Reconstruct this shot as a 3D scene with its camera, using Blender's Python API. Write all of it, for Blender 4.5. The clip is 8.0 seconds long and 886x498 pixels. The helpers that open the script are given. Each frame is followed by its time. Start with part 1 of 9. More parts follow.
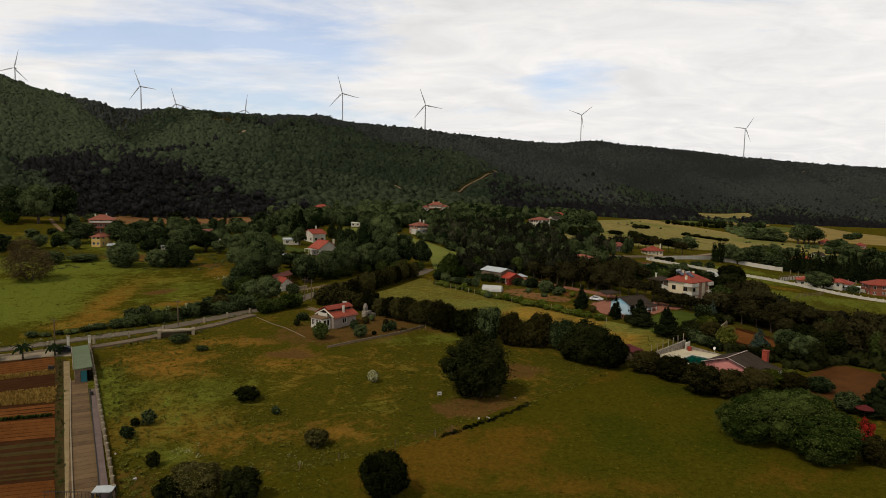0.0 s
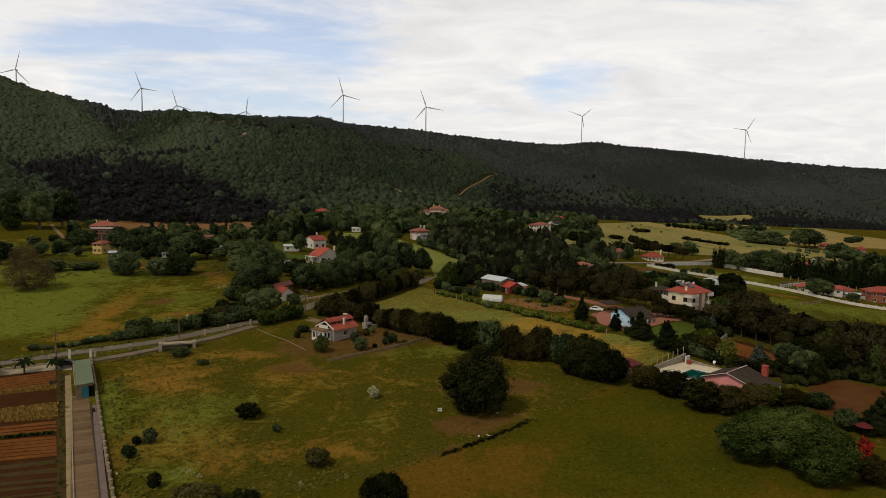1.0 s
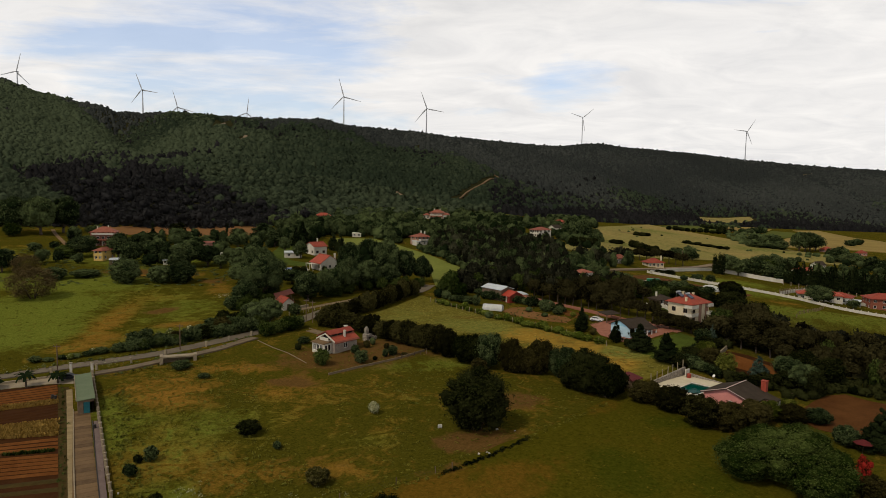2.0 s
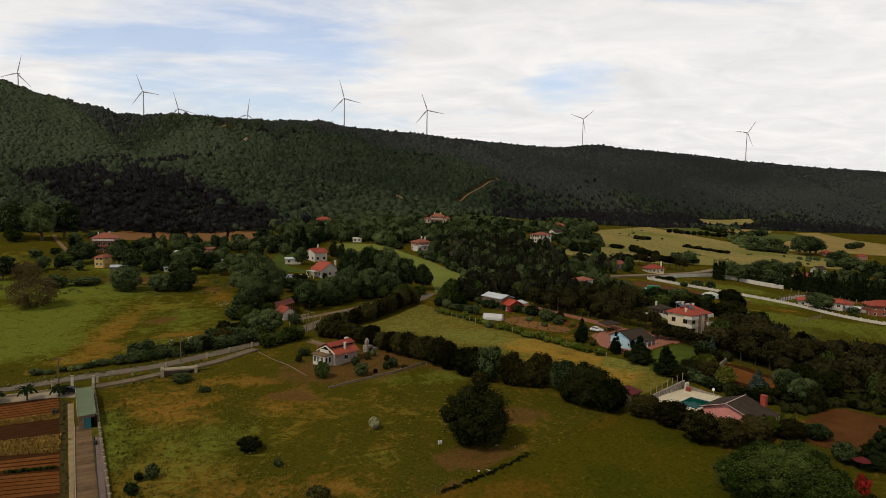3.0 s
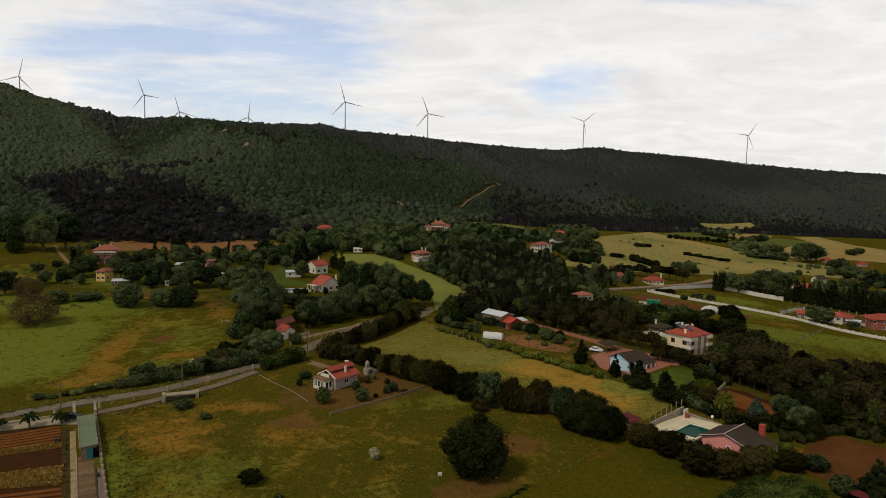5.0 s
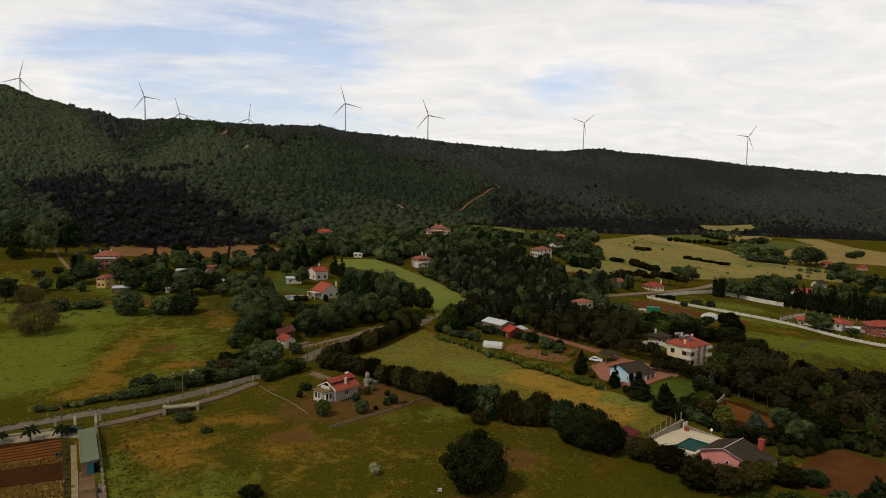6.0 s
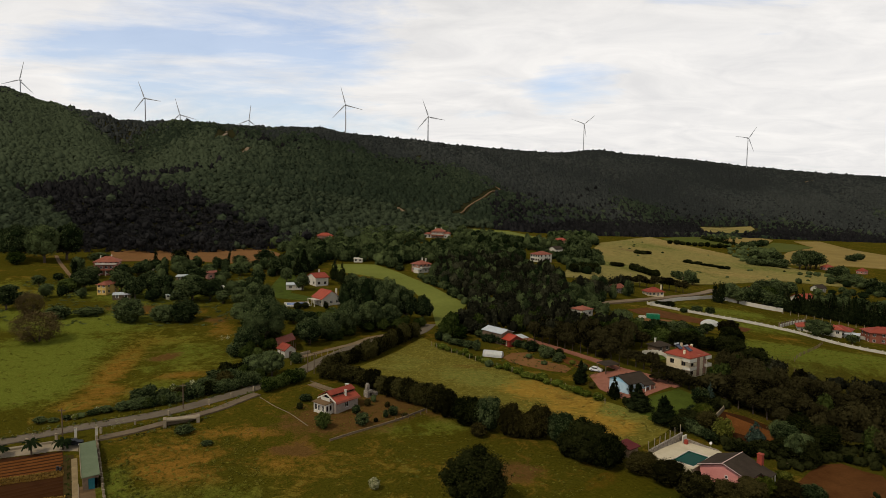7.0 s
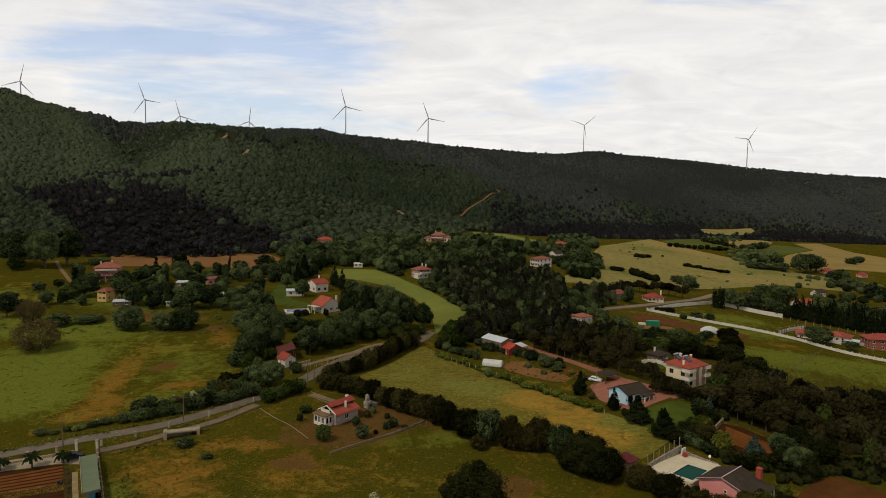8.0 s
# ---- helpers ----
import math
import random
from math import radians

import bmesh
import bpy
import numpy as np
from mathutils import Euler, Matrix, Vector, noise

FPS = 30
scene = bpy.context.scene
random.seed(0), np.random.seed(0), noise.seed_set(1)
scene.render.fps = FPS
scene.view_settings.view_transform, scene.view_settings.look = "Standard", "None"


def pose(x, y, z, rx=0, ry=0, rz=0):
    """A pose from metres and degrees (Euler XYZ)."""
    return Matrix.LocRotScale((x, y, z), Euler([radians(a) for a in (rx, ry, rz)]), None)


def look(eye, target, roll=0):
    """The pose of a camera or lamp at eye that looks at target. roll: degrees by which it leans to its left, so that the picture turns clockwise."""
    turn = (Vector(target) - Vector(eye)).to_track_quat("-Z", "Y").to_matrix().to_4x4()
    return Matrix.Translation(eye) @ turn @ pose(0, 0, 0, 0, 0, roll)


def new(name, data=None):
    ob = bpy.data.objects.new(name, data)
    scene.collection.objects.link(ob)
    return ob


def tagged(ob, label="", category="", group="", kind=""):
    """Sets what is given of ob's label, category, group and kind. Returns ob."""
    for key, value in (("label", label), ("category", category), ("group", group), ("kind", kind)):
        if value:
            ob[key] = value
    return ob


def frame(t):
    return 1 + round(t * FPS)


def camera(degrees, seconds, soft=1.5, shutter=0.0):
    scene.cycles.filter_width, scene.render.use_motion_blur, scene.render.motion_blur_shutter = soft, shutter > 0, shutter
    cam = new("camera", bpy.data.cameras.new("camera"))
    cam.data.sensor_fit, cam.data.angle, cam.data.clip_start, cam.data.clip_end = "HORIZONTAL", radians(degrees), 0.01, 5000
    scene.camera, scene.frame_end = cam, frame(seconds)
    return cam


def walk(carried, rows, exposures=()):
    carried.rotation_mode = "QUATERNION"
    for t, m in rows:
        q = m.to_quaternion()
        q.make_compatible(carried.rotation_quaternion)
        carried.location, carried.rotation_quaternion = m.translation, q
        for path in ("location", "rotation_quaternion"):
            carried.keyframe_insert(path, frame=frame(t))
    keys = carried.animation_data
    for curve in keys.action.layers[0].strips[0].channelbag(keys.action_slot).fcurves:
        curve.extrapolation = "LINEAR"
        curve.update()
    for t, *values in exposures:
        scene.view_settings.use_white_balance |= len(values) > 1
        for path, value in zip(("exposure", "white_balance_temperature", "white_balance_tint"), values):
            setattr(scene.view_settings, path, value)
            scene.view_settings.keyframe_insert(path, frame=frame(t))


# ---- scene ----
cam = camera(68.0, 8.0, 0.7)
PATH = [
    (0.0, 0.000, -0.000, 48.000, 84.800, -1.096, 0.039),
    (0.5, 0.016, -0.062, 49.615, 84.825, -1.094, 0.070),
    (1.0, 0.031, -0.125, 51.229, 84.849, -1.093, 0.099),
    (1.5, 0.046, -0.188, 52.841, 84.873, -1.091, 0.126),
    (3.0, 0.092, -0.376, 57.671, 84.942, -1.087, 0.196),
    (3.5, 0.107, -0.438, 59.278, 84.964, -1.086, 0.216),
    (4.0, 0.122, -0.502, 60.883, 84.986, -1.084, 0.234),
    (4.5, 0.138, -0.564, 62.488, 85.008, -1.083, 0.249),
    (6.0, 0.184, -0.752, 67.292, 85.070, -1.079, 0.286),
    (6.5, 0.199, -0.815, 68.891, 85.090, -1.077, 0.294),
    (7.0, 0.215, -0.877, 70.489, 85.109, -1.076, 0.300),
    (7.5, 0.230, -0.940, 72.085, 85.128, -1.075, 0.305),
    (8.0, 0.246, -1.002, 73.680, 85.147, -1.073, 0.307),
]
EXPOSURES = [(0.0, 0.0), (8.0, 0.0)]
CLOUD_SHIFT = (0.0, 0.0, 0.0)
walk(cam, [(t, pose(*row)) for t, *row in PATH], EXPOSURES)

# ---- light ----
world = bpy.data.worlds.new("sky")
scene.world = world
world.use_nodes = True


def add(tree, kind, **settings):
    node = tree.nodes.new(kind)
    for key, value in settings.items():
        if key in node.inputs:
            node.inputs[key].default_value = value
    return node


SUN_EL, SUN_AZ = radians(52), radians(228)
wt = world.node_tree
wt.nodes.clear()
w_out = wt.nodes.new("ShaderNodeOutputWorld")
w_bg = wt.nodes.new("ShaderNodeBackground")
w_sky = wt.nodes.new("ShaderNodeTexSky")
w_sky.sky_type, w_sky.sun_disc, w_sky.sun_elevation, w_sky.sun_rotation = "NISHITA", False, SUN_EL, SUN_AZ
w_sky.air_density, w_sky.dust_density = 1.0, 2.0
w_dim = wt.nodes.new("ShaderNodeVectorMath")
w_dim.operation = "MULTIPLY"
w_dim.inputs[1].default_value = (0.172, 0.170, 0.182)
w_tc = wt.nodes.new("ShaderNodeTexCoord")
w_sep = wt.nodes.new("ShaderNodeSeparateXYZ")
wt.links.new(w_tc.outputs["Generated"], w_sep.inputs[0])
w_up = wt.nodes.new("ShaderNodeMath")
w_up.operation = "MAXIMUM"
w_up.inputs[1].default_value = 0.0
wt.links.new(w_sep.outputs["Z"], w_up.inputs[0])
w_lift = wt.nodes.new("ShaderNodeMath")
w_lift.operation = "ADD"
w_lift.inputs[1].default_value = 0.16
wt.links.new(w_up.outputs[0], w_lift.inputs[0])
w_div = wt.nodes.new("ShaderNodeVectorMath")
w_div.operation = "DIVIDE"
wt.links.new(w_tc.outputs["Generated"], w_div.inputs[0])
w_cmb = wt.nodes.new("ShaderNodeCombineXYZ")
for k in range(3):
    wt.links.new(w_lift.outputs[0], w_cmb.inputs[k])
wt.links.new(w_cmb.outputs[0], w_div.inputs[1])
w_map = wt.nodes.new("ShaderNodeMapping")
w_map.inputs["Location"].default_value = CLOUD_SHIFT
w_map.inputs["Rotation"].default_value = (0, 0, radians(-14))
w_map.inputs["Scale"].default_value = (0.85, 1.15, 0.0)
wt.links.new(w_div.outputs[0], w_map.inputs["Vector"])
w_n1 = add(wt, "ShaderNodeTexNoise", Scale=0.75, Detail=9.0, Roughness=0.55, Distortion=0.4)
w_n2 = add(wt, "ShaderNodeTexNoise", Scale=2.6, Detail=8.0, Roughness=0.6, Distortion=0.9)
wt.links.new(w_map.outputs[0], w_n1.inputs["Vector"])
wt.links.new(w_map.outputs[0], w_n2.inputs["Vector"])
w_r1 = wt.nodes.new("ShaderNodeValToRGB")
w_r1.color_ramp.elements[0].position, w_r1.color_ramp.elements[1].position = 0.35, 0.51
w_side = wt.nodes.new("ShaderNodeMath")
w_side.operation = "MULTIPLY_ADD"
w_side.inputs[1].default_value = 0.10
wt.links.new(w_sep.outputs["X"], w_side.inputs[0])
wt.links.new(w_n1.outputs["Fac"], w_side.inputs[2])
# slanting wisps, and a thinner part of the cover over the left of the ridge
w_front = wt.nodes.new("ShaderNodeMath")
w_front.operation = "MAXIMUM"
w_front.inputs[1].default_value = 0.25
wt.links.new(w_sep.outputs["Y"], w_front.inputs[0])
w_front3 = wt.nodes.new("ShaderNodeCombineXYZ")
for k in range(3):
    wt.links.new(w_front.outputs[0], w_front3.inputs[k])
w_flat = wt.nodes.new("ShaderNodeVectorMath")
w_flat.operation = "DIVIDE"
wt.links.new(w_tc.outputs["Generated"], w_flat.inputs[0])
wt.links.new(w_front3.outputs[0], w_flat.inputs[1])
w_slant = wt.nodes.new("ShaderNodeMapping")
w_slant.inputs["Rotation"].default_value = (0, radians(17), 0)
w_slant.inputs["Scale"].default_value = (1.7, 0.0, 11.0)
wt.links.new(w_flat.outputs[0], w_slant.inputs["Vector"])
w_wisp = add(wt, "ShaderNodeTexNoise", Scale=1.0, Detail=8.0, Roughness=0.62, Distortion=0.5)
wt.links.new(w_slant.outputs[0], w_wisp.inputs["Vector"])
w_gap = None
for middle, rim, core, deep in (((-0.289, 0.944, 0.161), 0.955, 0.998, -0.150), ((0.198, 0.969, 0.15), 0.9955, 0.9998, -0.11)):
    w_dot = wt.nodes.new("ShaderNodeVectorMath")
    w_dot.operation = "DOT_PRODUCT"
    w_dot.inputs[1].default_value = middle
    wt.links.new(w_tc.outputs["Generated"], w_dot.inputs[0])
    w_hole = wt.nodes.new("ShaderNodeMapRange")
    w_hole.interpolation_type = "SMOOTHSTEP"
    w_hole.inputs["From Min"].default_value, w_hole.inputs["From Max"].default_value = rim, core
    w_hole.inputs["To Min"].default_value, w_hole.inputs["To Max"].default_value = 0.025, deep
    wt.links.new(w_dot.outputs["Value"], w_hole.inputs["Value"])
    if w_gap:
        w_both = wt.nodes.new("ShaderNodeMath")
        w_both.operation = "ADD"
        wt.links.new(w_gap.outputs[0], w_both.inputs[0])
        wt.links.new(w_hole.outputs[0], w_both.inputs[1])
        w_hole = w_both
    w_gap = w_hole
w_streak = wt.nodes.new("ShaderNodeMath")
w_streak.operation = "MULTIPLY_ADD"
w_streak.inputs[1].default_value = 0.75
wt.links.new(w_wisp.outputs["Fac"], w_streak.inputs[0])
wt.links.new(w_gap.outputs[0], w_streak.inputs[2])
w_cover = wt.nodes.new("ShaderNodeMath")
w_cover.operation = "ADD"
wt.links.new(w_side.outputs[0], w_cover.inputs[0])
wt.links.new(w_streak.outputs[0], w_cover.inputs[1])
w_mid = wt.nodes.new("ShaderNodeMath")
w_mid.operation = "SUBTRACT"
w_mid.inputs[1].default_value = 0.335
wt.links.new(w_cover.outputs[0], w_mid.inputs[0])
wt.links.new(w_mid.outputs[0], w_r1.inputs[0])
w_r2 = wt.nodes.new("ShaderNodeValToRGB")
w_r2.color_ramp.elements[0].position, w_r2.color_ramp.elements[1].position = 0.3, 0.75
w_r2.color_ramp.elements[0].color = (0.78, 0.768, 0.762, 1)
w_r2.color_ramp.elements[1].color = (1.0, 0.968, 0.93, 1)
wt.links.new(w_n2.outputs["Fac"], w_r2.inputs[0])
w_mix = wt.nodes.new("ShaderNodeMixRGB")
w_thin = wt.nodes.new("ShaderNodeMath")
w_thin.operation = "MULTIPLY_ADD"
w_thin.inputs[1].default_value, w_thin.inputs[2].default_value = 0.70, 0.29
w_high = wt.nodes.new("ShaderNodeMapRange")
w_high.inputs["From Min"].default_value, w_high.inputs["From Max"].default_value = 0.22, 0.8
w_high.inputs["To Min"].default_value, w_high.inputs["To Max"].default_value = 1.0, 0.28
wt.links.new(w_up.outputs[0], w_high.inputs["Value"])
w_base = wt.nodes.new("ShaderNodeVectorMath")
w_base.operation = "SCALE"
wt.links.new(w_r2.outputs[0], w_base.inputs[0])
wt.links.new(w_high.outputs[0], w_base.inputs["Scale"])
wt.links.new(w_r1.outputs[0], w_thin.inputs[0])
wt.links.new(w_sky.outputs[0], w_dim.inputs[0])
wt.links.new(w_thin.outputs[0], w_mix.inputs["Fac"])
wt.links.new(w_dim.outputs[0], w_mix.inputs["Color1"])
wt.links.new(w_base.outputs[0], w_mix.inputs["Color2"])
wt.links.new(w_mix.outputs[0], w_bg.inputs["Color"])
w_bg.inputs["Strength"].default_value = 1.0
wt.links.new(w_bg.outputs[0], w_out.inputs[0])

sun = new("sun", bpy.data.lights.new("sun", "SUN"))
sun.data.energy, sun.data.angle, sun.data.color = 1.95, radians(7), (1.0, 0.89, 0.71)
sun.matrix_world = look((120 * math.sin(SUN_AZ), 120 * math.cos(SUN_AZ), 120 * math.tan(SUN_EL)), (0, 0, 0))


# ---- materials ----
def surface(name, low, high, rough=0.85, stain=0.25, grain=4.0, bump=0.3, island=0.0, single=0.0, metal=0.0, stretch=(1, 1, 1), tone=None, depth=0.05, spec=0.25):
    """Two scales of variation between two colours, in world metres; island, single: how far pieces and things differ."""
    m = bpy.data.materials.new(name)
    m.use_nodes = True
    t = m.node_tree
    bsdf = t.nodes["Principled BSDF"]
    bsdf.inputs["Roughness"].default_value, bsdf.inputs["Metallic"].default_value = rough, metal
    bsdf.inputs["Specular IOR Level"].default_value = spec
    geo = t.nodes.new("ShaderNodeNewGeometry")
    mp = t.nodes.new("ShaderNodeMapping")
    mp.inputs["Scale"].default_value = stretch
    t.links.new(geo.outputs["Position"], mp.inputs["Vector"])
    big = add(t, "ShaderNodeTexNoise", Scale=stain, Detail=5.0, Roughness=0.6)
    fine = add(t, "ShaderNodeTexNoise", Scale=grain, Detail=6.0, Roughness=0.7)
    for n in (big, fine):
        t.links.new(mp.outputs[0], n.inputs["Vector"])
    total = t.nodes.new("ShaderNodeMath")
    total.operation = "MULTIPLY_ADD"
    total.inputs[1].default_value = 0.55
    t.links.new(big.outputs["Fac"], total.inputs[0])
    half = t.nodes.new("ShaderNodeMath")
    half.operation = "MULTIPLY"
    half.inputs[1].default_value = 0.45
    t.links.new(fine.outputs["Fac"], half.inputs[0])
    t.links.new(half.outputs[0], total.inputs[2])
    value = total.outputs[0]

    def push(socket, amount, value):
        k = t.nodes.new("ShaderNodeMath")
        k.operation = "MULTIPLY_ADD"
        k.inputs[1].default_value, k.inputs[2].default_value = amount, -amount / 2
        t.links.new(socket, k.inputs[0])
        s = t.nodes.new("ShaderNodeMath")
        s.operation = "ADD"
        t.links.new(k.outputs[0], s.inputs[0])
        t.links.new(value, s.inputs[1])
        return s.outputs[0]

    if island:
        value = push(geo.outputs["Random Per Island"], island, value)
    if single:
        info = t.nodes.new("ShaderNodeObjectInfo")
        value = push(info.outputs["Random"], single, value)
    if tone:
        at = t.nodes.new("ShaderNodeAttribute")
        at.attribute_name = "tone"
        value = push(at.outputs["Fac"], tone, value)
    ramp = t.nodes.new("ShaderNodeValToRGB")
    ramp.color_ramp.elements[0].position, ramp.color_ramp.elements[1].position = 0.3, 0.7
    ramp.color_ramp.elements[0].color, ramp.color_ramp.elements[1].color = (*low, 1), (*high, 1)
    t.links.new(value, ramp.inputs[0])
    t.links.new(ramp.outputs[0], bsdf.inputs["Base Color"])
    if bump:
        b = t.nodes.new("ShaderNodeBump")
        b.inputs["Strength"].default_value, b.inputs["Distance"].default_value = bump, depth
        t.links.new(fine.outputs["Fac"], b.inputs["Height"])
        t.links.new(b.outputs[0], bsdf.inputs["Normal"])
    return m


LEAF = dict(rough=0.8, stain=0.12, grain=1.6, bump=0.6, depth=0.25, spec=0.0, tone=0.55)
M = {}
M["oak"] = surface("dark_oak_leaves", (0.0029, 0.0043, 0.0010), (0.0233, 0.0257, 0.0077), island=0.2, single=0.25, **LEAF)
M["broad"] = surface("broadleaf_leaves", (0.0089, 0.0147, 0.0054), (0.0820, 0.1032, 0.0382), island=0.2, single=0.32, **LEAF)
M["bright"] = surface("bright_green_leaves", (0.0100, 0.0175, 0.0030), (0.0640, 0.0820, 0.0190), island=0.2, single=0.3, **LEAF)
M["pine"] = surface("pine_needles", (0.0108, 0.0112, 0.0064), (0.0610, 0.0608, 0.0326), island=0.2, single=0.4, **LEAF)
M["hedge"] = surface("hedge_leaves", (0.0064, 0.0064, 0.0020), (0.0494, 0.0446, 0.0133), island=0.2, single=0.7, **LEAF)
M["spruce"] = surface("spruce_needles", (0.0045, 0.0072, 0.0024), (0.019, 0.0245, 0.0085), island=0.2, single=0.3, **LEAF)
M["blue_spruce"] = surface("blue_spruce_needles", (0.0180, 0.0306, 0.0214), (0.0541, 0.0782, 0.0551), island=0.2, single=0.3, **LEAF)
M["rust"] = surface("brownish_shrub_leaves", (0.012, 0.0105, 0.003), (0.048, 0.04, 0.012), island=0.2, single=0.5, **LEAF)
M["pale"] = surface("pale_grey_green_leaves", (0.026, 0.0240, 0.0060), (0.110, 0.096, 0.031), island=0.5, single=0.3, **LEAF)
M["yellow"] = surface("yellow_green_leaves", (0.026, 0.034, 0.004), (0.125, 0.125, 0.022), island=0.2, single=0.3, **LEAF)
M["red"] = surface("red_flowers", (0.022, 0.010, 0.004), (0.34, 0.024, 0.018), island=0.8, **LEAF)
M["flower"] = surface("cream_flowers", (0.20, 0.21, 0.10), (0.44, 0.45, 0.28), island=0.2, **LEAF)
M["elder"] = surface("elder_flowers_and_leaves", (0.06, 0.07, 0.012), (0.48, 0.46, 0.26), island=0.9, **LEAF)
M["vine"] = surface("vine_leaves", (0.028, 0.040, 0.004), (0.150, 0.170, 0.030), island=0.5, **LEAF)
# pine needles darkened for near woods and single pines: shade in the colour
M["shaded_pine"] = surface("shaded_pine_needles", (0.0030, 0.0028, 0.0012), (0.036, 0.0310, 0.0114), island=0.2, single=0.4, **LEAF)
M["twig"] = surface("grey_brown_twigs", (0.036, 0.026, 0.01), (0.105, 0.076, 0.032), island=0.5, single=0.2, **LEAF)
M["hay_tuft"] = surface("hay_growth", (0.068, 0.066, 0.009), (0.215, 0.190, 0.042), island=0.4, **LEAF)
M["wine"] = surface("wine_red_canvas", (0.06, 0.006, 0.006), (0.105, 0.012, 0.012), rough=0.85, stain=0.6, grain=4.0, bump=0.1)
# hill leaf colours greyed and blued: distance haze is put into them
M["scrub"] = surface("hazed_scrub_oak_leaves", (0.0229, 0.0257, 0.0239), (0.0454, 0.0491, 0.0431), island=0.1, **LEAF)
M["hill_leaf"] = surface("hazed_hill_leaves", (0.0195, 0.0275, 0.0160), (0.051, 0.0640, 0.0350), island=0.1, **LEAF)
M["hill_pine"] = surface("hazed_hill_pine_needles", (0.0076, 0.0074, 0.0077), (0.0264, 0.0257, 0.0250), island=0.1, **LEAF)
M["bark"] = surface("bark", (0.0300, 0.0203, 0.0121), (0.0960, 0.0696, 0.0468), rough=0.95, stain=1.5, grain=8, bump=0.8)
M["straw"] = surface("dry_straw", (0.185, 0.112, 0.022), (0.36, 0.232, 0.060), island=0.3, **LEAF)
M["mown_tuft"] = surface("short_olive_grass", (0.040, 0.036, 0.002), (0.105, 0.084, 0.009), island=0.3, **LEAF)
M["tuft"] = surface("meadow_tufts", (0.0585, 0.0577, 0.0071), (0.1485, 0.1321, 0.0209), island=0.5, **LEAF)
M["soil"] = surface("red_brown_soil", (0.0505, 0.0169, 0.0042), (0.1148, 0.0467, 0.0123), rough=0.95, stain=0.3, grain=3.0, bump=0.8, island=0.1, spec=0.03)
M["soil_bare"] = surface("bare_brown_soil", (0.0480, 0.0174, 0.0048), (0.1056, 0.0444, 0.0132), rough=0.95, stain=0.2, grain=2.0, bump=0.8, spec=0.03)
# raked dark soil; between furrow ridges its dark colour stands in for shade
M["soil_dark"] = surface("dark_and_shaded_soil", (0.0257, 0.0092, 0.0028), (0.0513, 0.0207, 0.0062), rough=0.95, stain=0.3, grain=3.0, bump=0.8, spec=0.03)
M["soil_tan"] = surface("dry_tan_soil", (0.118, 0.056, 0.018), (0.2, 0.102, 0.038), rough=0.95, stain=0.08, grain=1.0, bump=0.4, spec=0.03)
# soil copy lightened for furrow crests, their light put into the colour
M["soil_ridge"] = surface("lit_ridge_soil", (0.0723, 0.0234, 0.0060), (0.1615, 0.0640, 0.0180), rough=0.95, stain=0.3, grain=3.0, bump=0.8, spec=0.03)
M["bed"] = surface("seedling_bed", (0.026, 0.0195, 0.0054), (0.066, 0.044, 0.0137), rough=0.95, stain=0.6, grain=5.0, bump=0.8, spec=0.03)
M["pasture"] = surface("smooth_green_pasture", (0.0819, 0.0938, 0.0153), (0.1562, 0.1708, 0.0340), rough=0.95, stain=0.03, grain=0.6, bump=0.3, spec=0.03)
M["dry_field"] = surface("dry_yellow_grassland", (0.080, 0.066, 0.017), (0.31, 0.248, 0.084), rough=0.95, stain=0.03, grain=0.5, bump=0.4, stretch=(0.35, 2.2, 1), spec=0.03)
M["stubble"] = surface("golden_stubble", (0.145, 0.100, 0.024), (0.260, 0.190, 0.058), rough=0.95, stain=0.03, grain=0.4, bump=0.4, spec=0.03)
M["crop"] = surface("green_crop", (0.0456, 0.0570, 0.0055), (0.0808, 0.0902, 0.0110), rough=0.95, stain=0.04, grain=0.5, bump=0.4, spec=0.03)
M["lawn"] = surface("mown_lawn", (0.024, 0.036, 0.0040), (0.074, 0.096, 0.0135), rough=0.95, stain=0.25, grain=1.6, bump=0.4, spec=0.03)
M["asphalt"] = surface("worn_asphalt", (0.074, 0.058, 0.038), (0.150, 0.119, 0.080), rough=0.92, stain=0.25, grain=5.0, bump=0.3)
M["gravel"] = surface("pale_gravel_track", (0.1073, 0.0734, 0.0405), (0.2147, 0.1530, 0.0861), rough=0.95, stain=0.2, grain=3.0, bump=0.5)
M["concrete"] = surface("weathered_concrete", (0.1646, 0.1306, 0.0835), (0.3077, 0.2519, 0.1671), rough=0.9, stain=0.5, grain=5.0, bump=0.3)
M["concrete_dim"] = surface("grey_cement_render", (0.0922, 0.0658, 0.0377), (0.1777, 0.1316, 0.0770), rough=0.9, stain=0.4, grain=5.0, bump=0.3, single=0.2)
M["whitewash"] = surface("whitewashed_wall", (0.4000, 0.3666, 0.2960), (0.6000, 0.5616, 0.4736), rough=0.85, stain=0.35, grain=4.0, bump=0.2, stretch=(1, 1, 0.4))
M["cream"] = surface("cream_plaster", (0.4940, 0.4048, 0.2550), (0.6650, 0.5704, 0.3910), rough=0.85, stain=0.4, grain=5.0, bump=0.15)
M["yellow_wall"] = surface("yellow_plaster", (0.42, 0.27, 0.07), (0.58, 0.40, 0.13), rough=0.85, stain=0.4, grain=5.0, bump=0.15)
M["rose_wall"] = surface("rose_plaster", (0.38, 0.17, 0.13), (0.55, 0.29, 0.23), rough=0.85, stain=0.3, grain=5.0, bump=0.15)
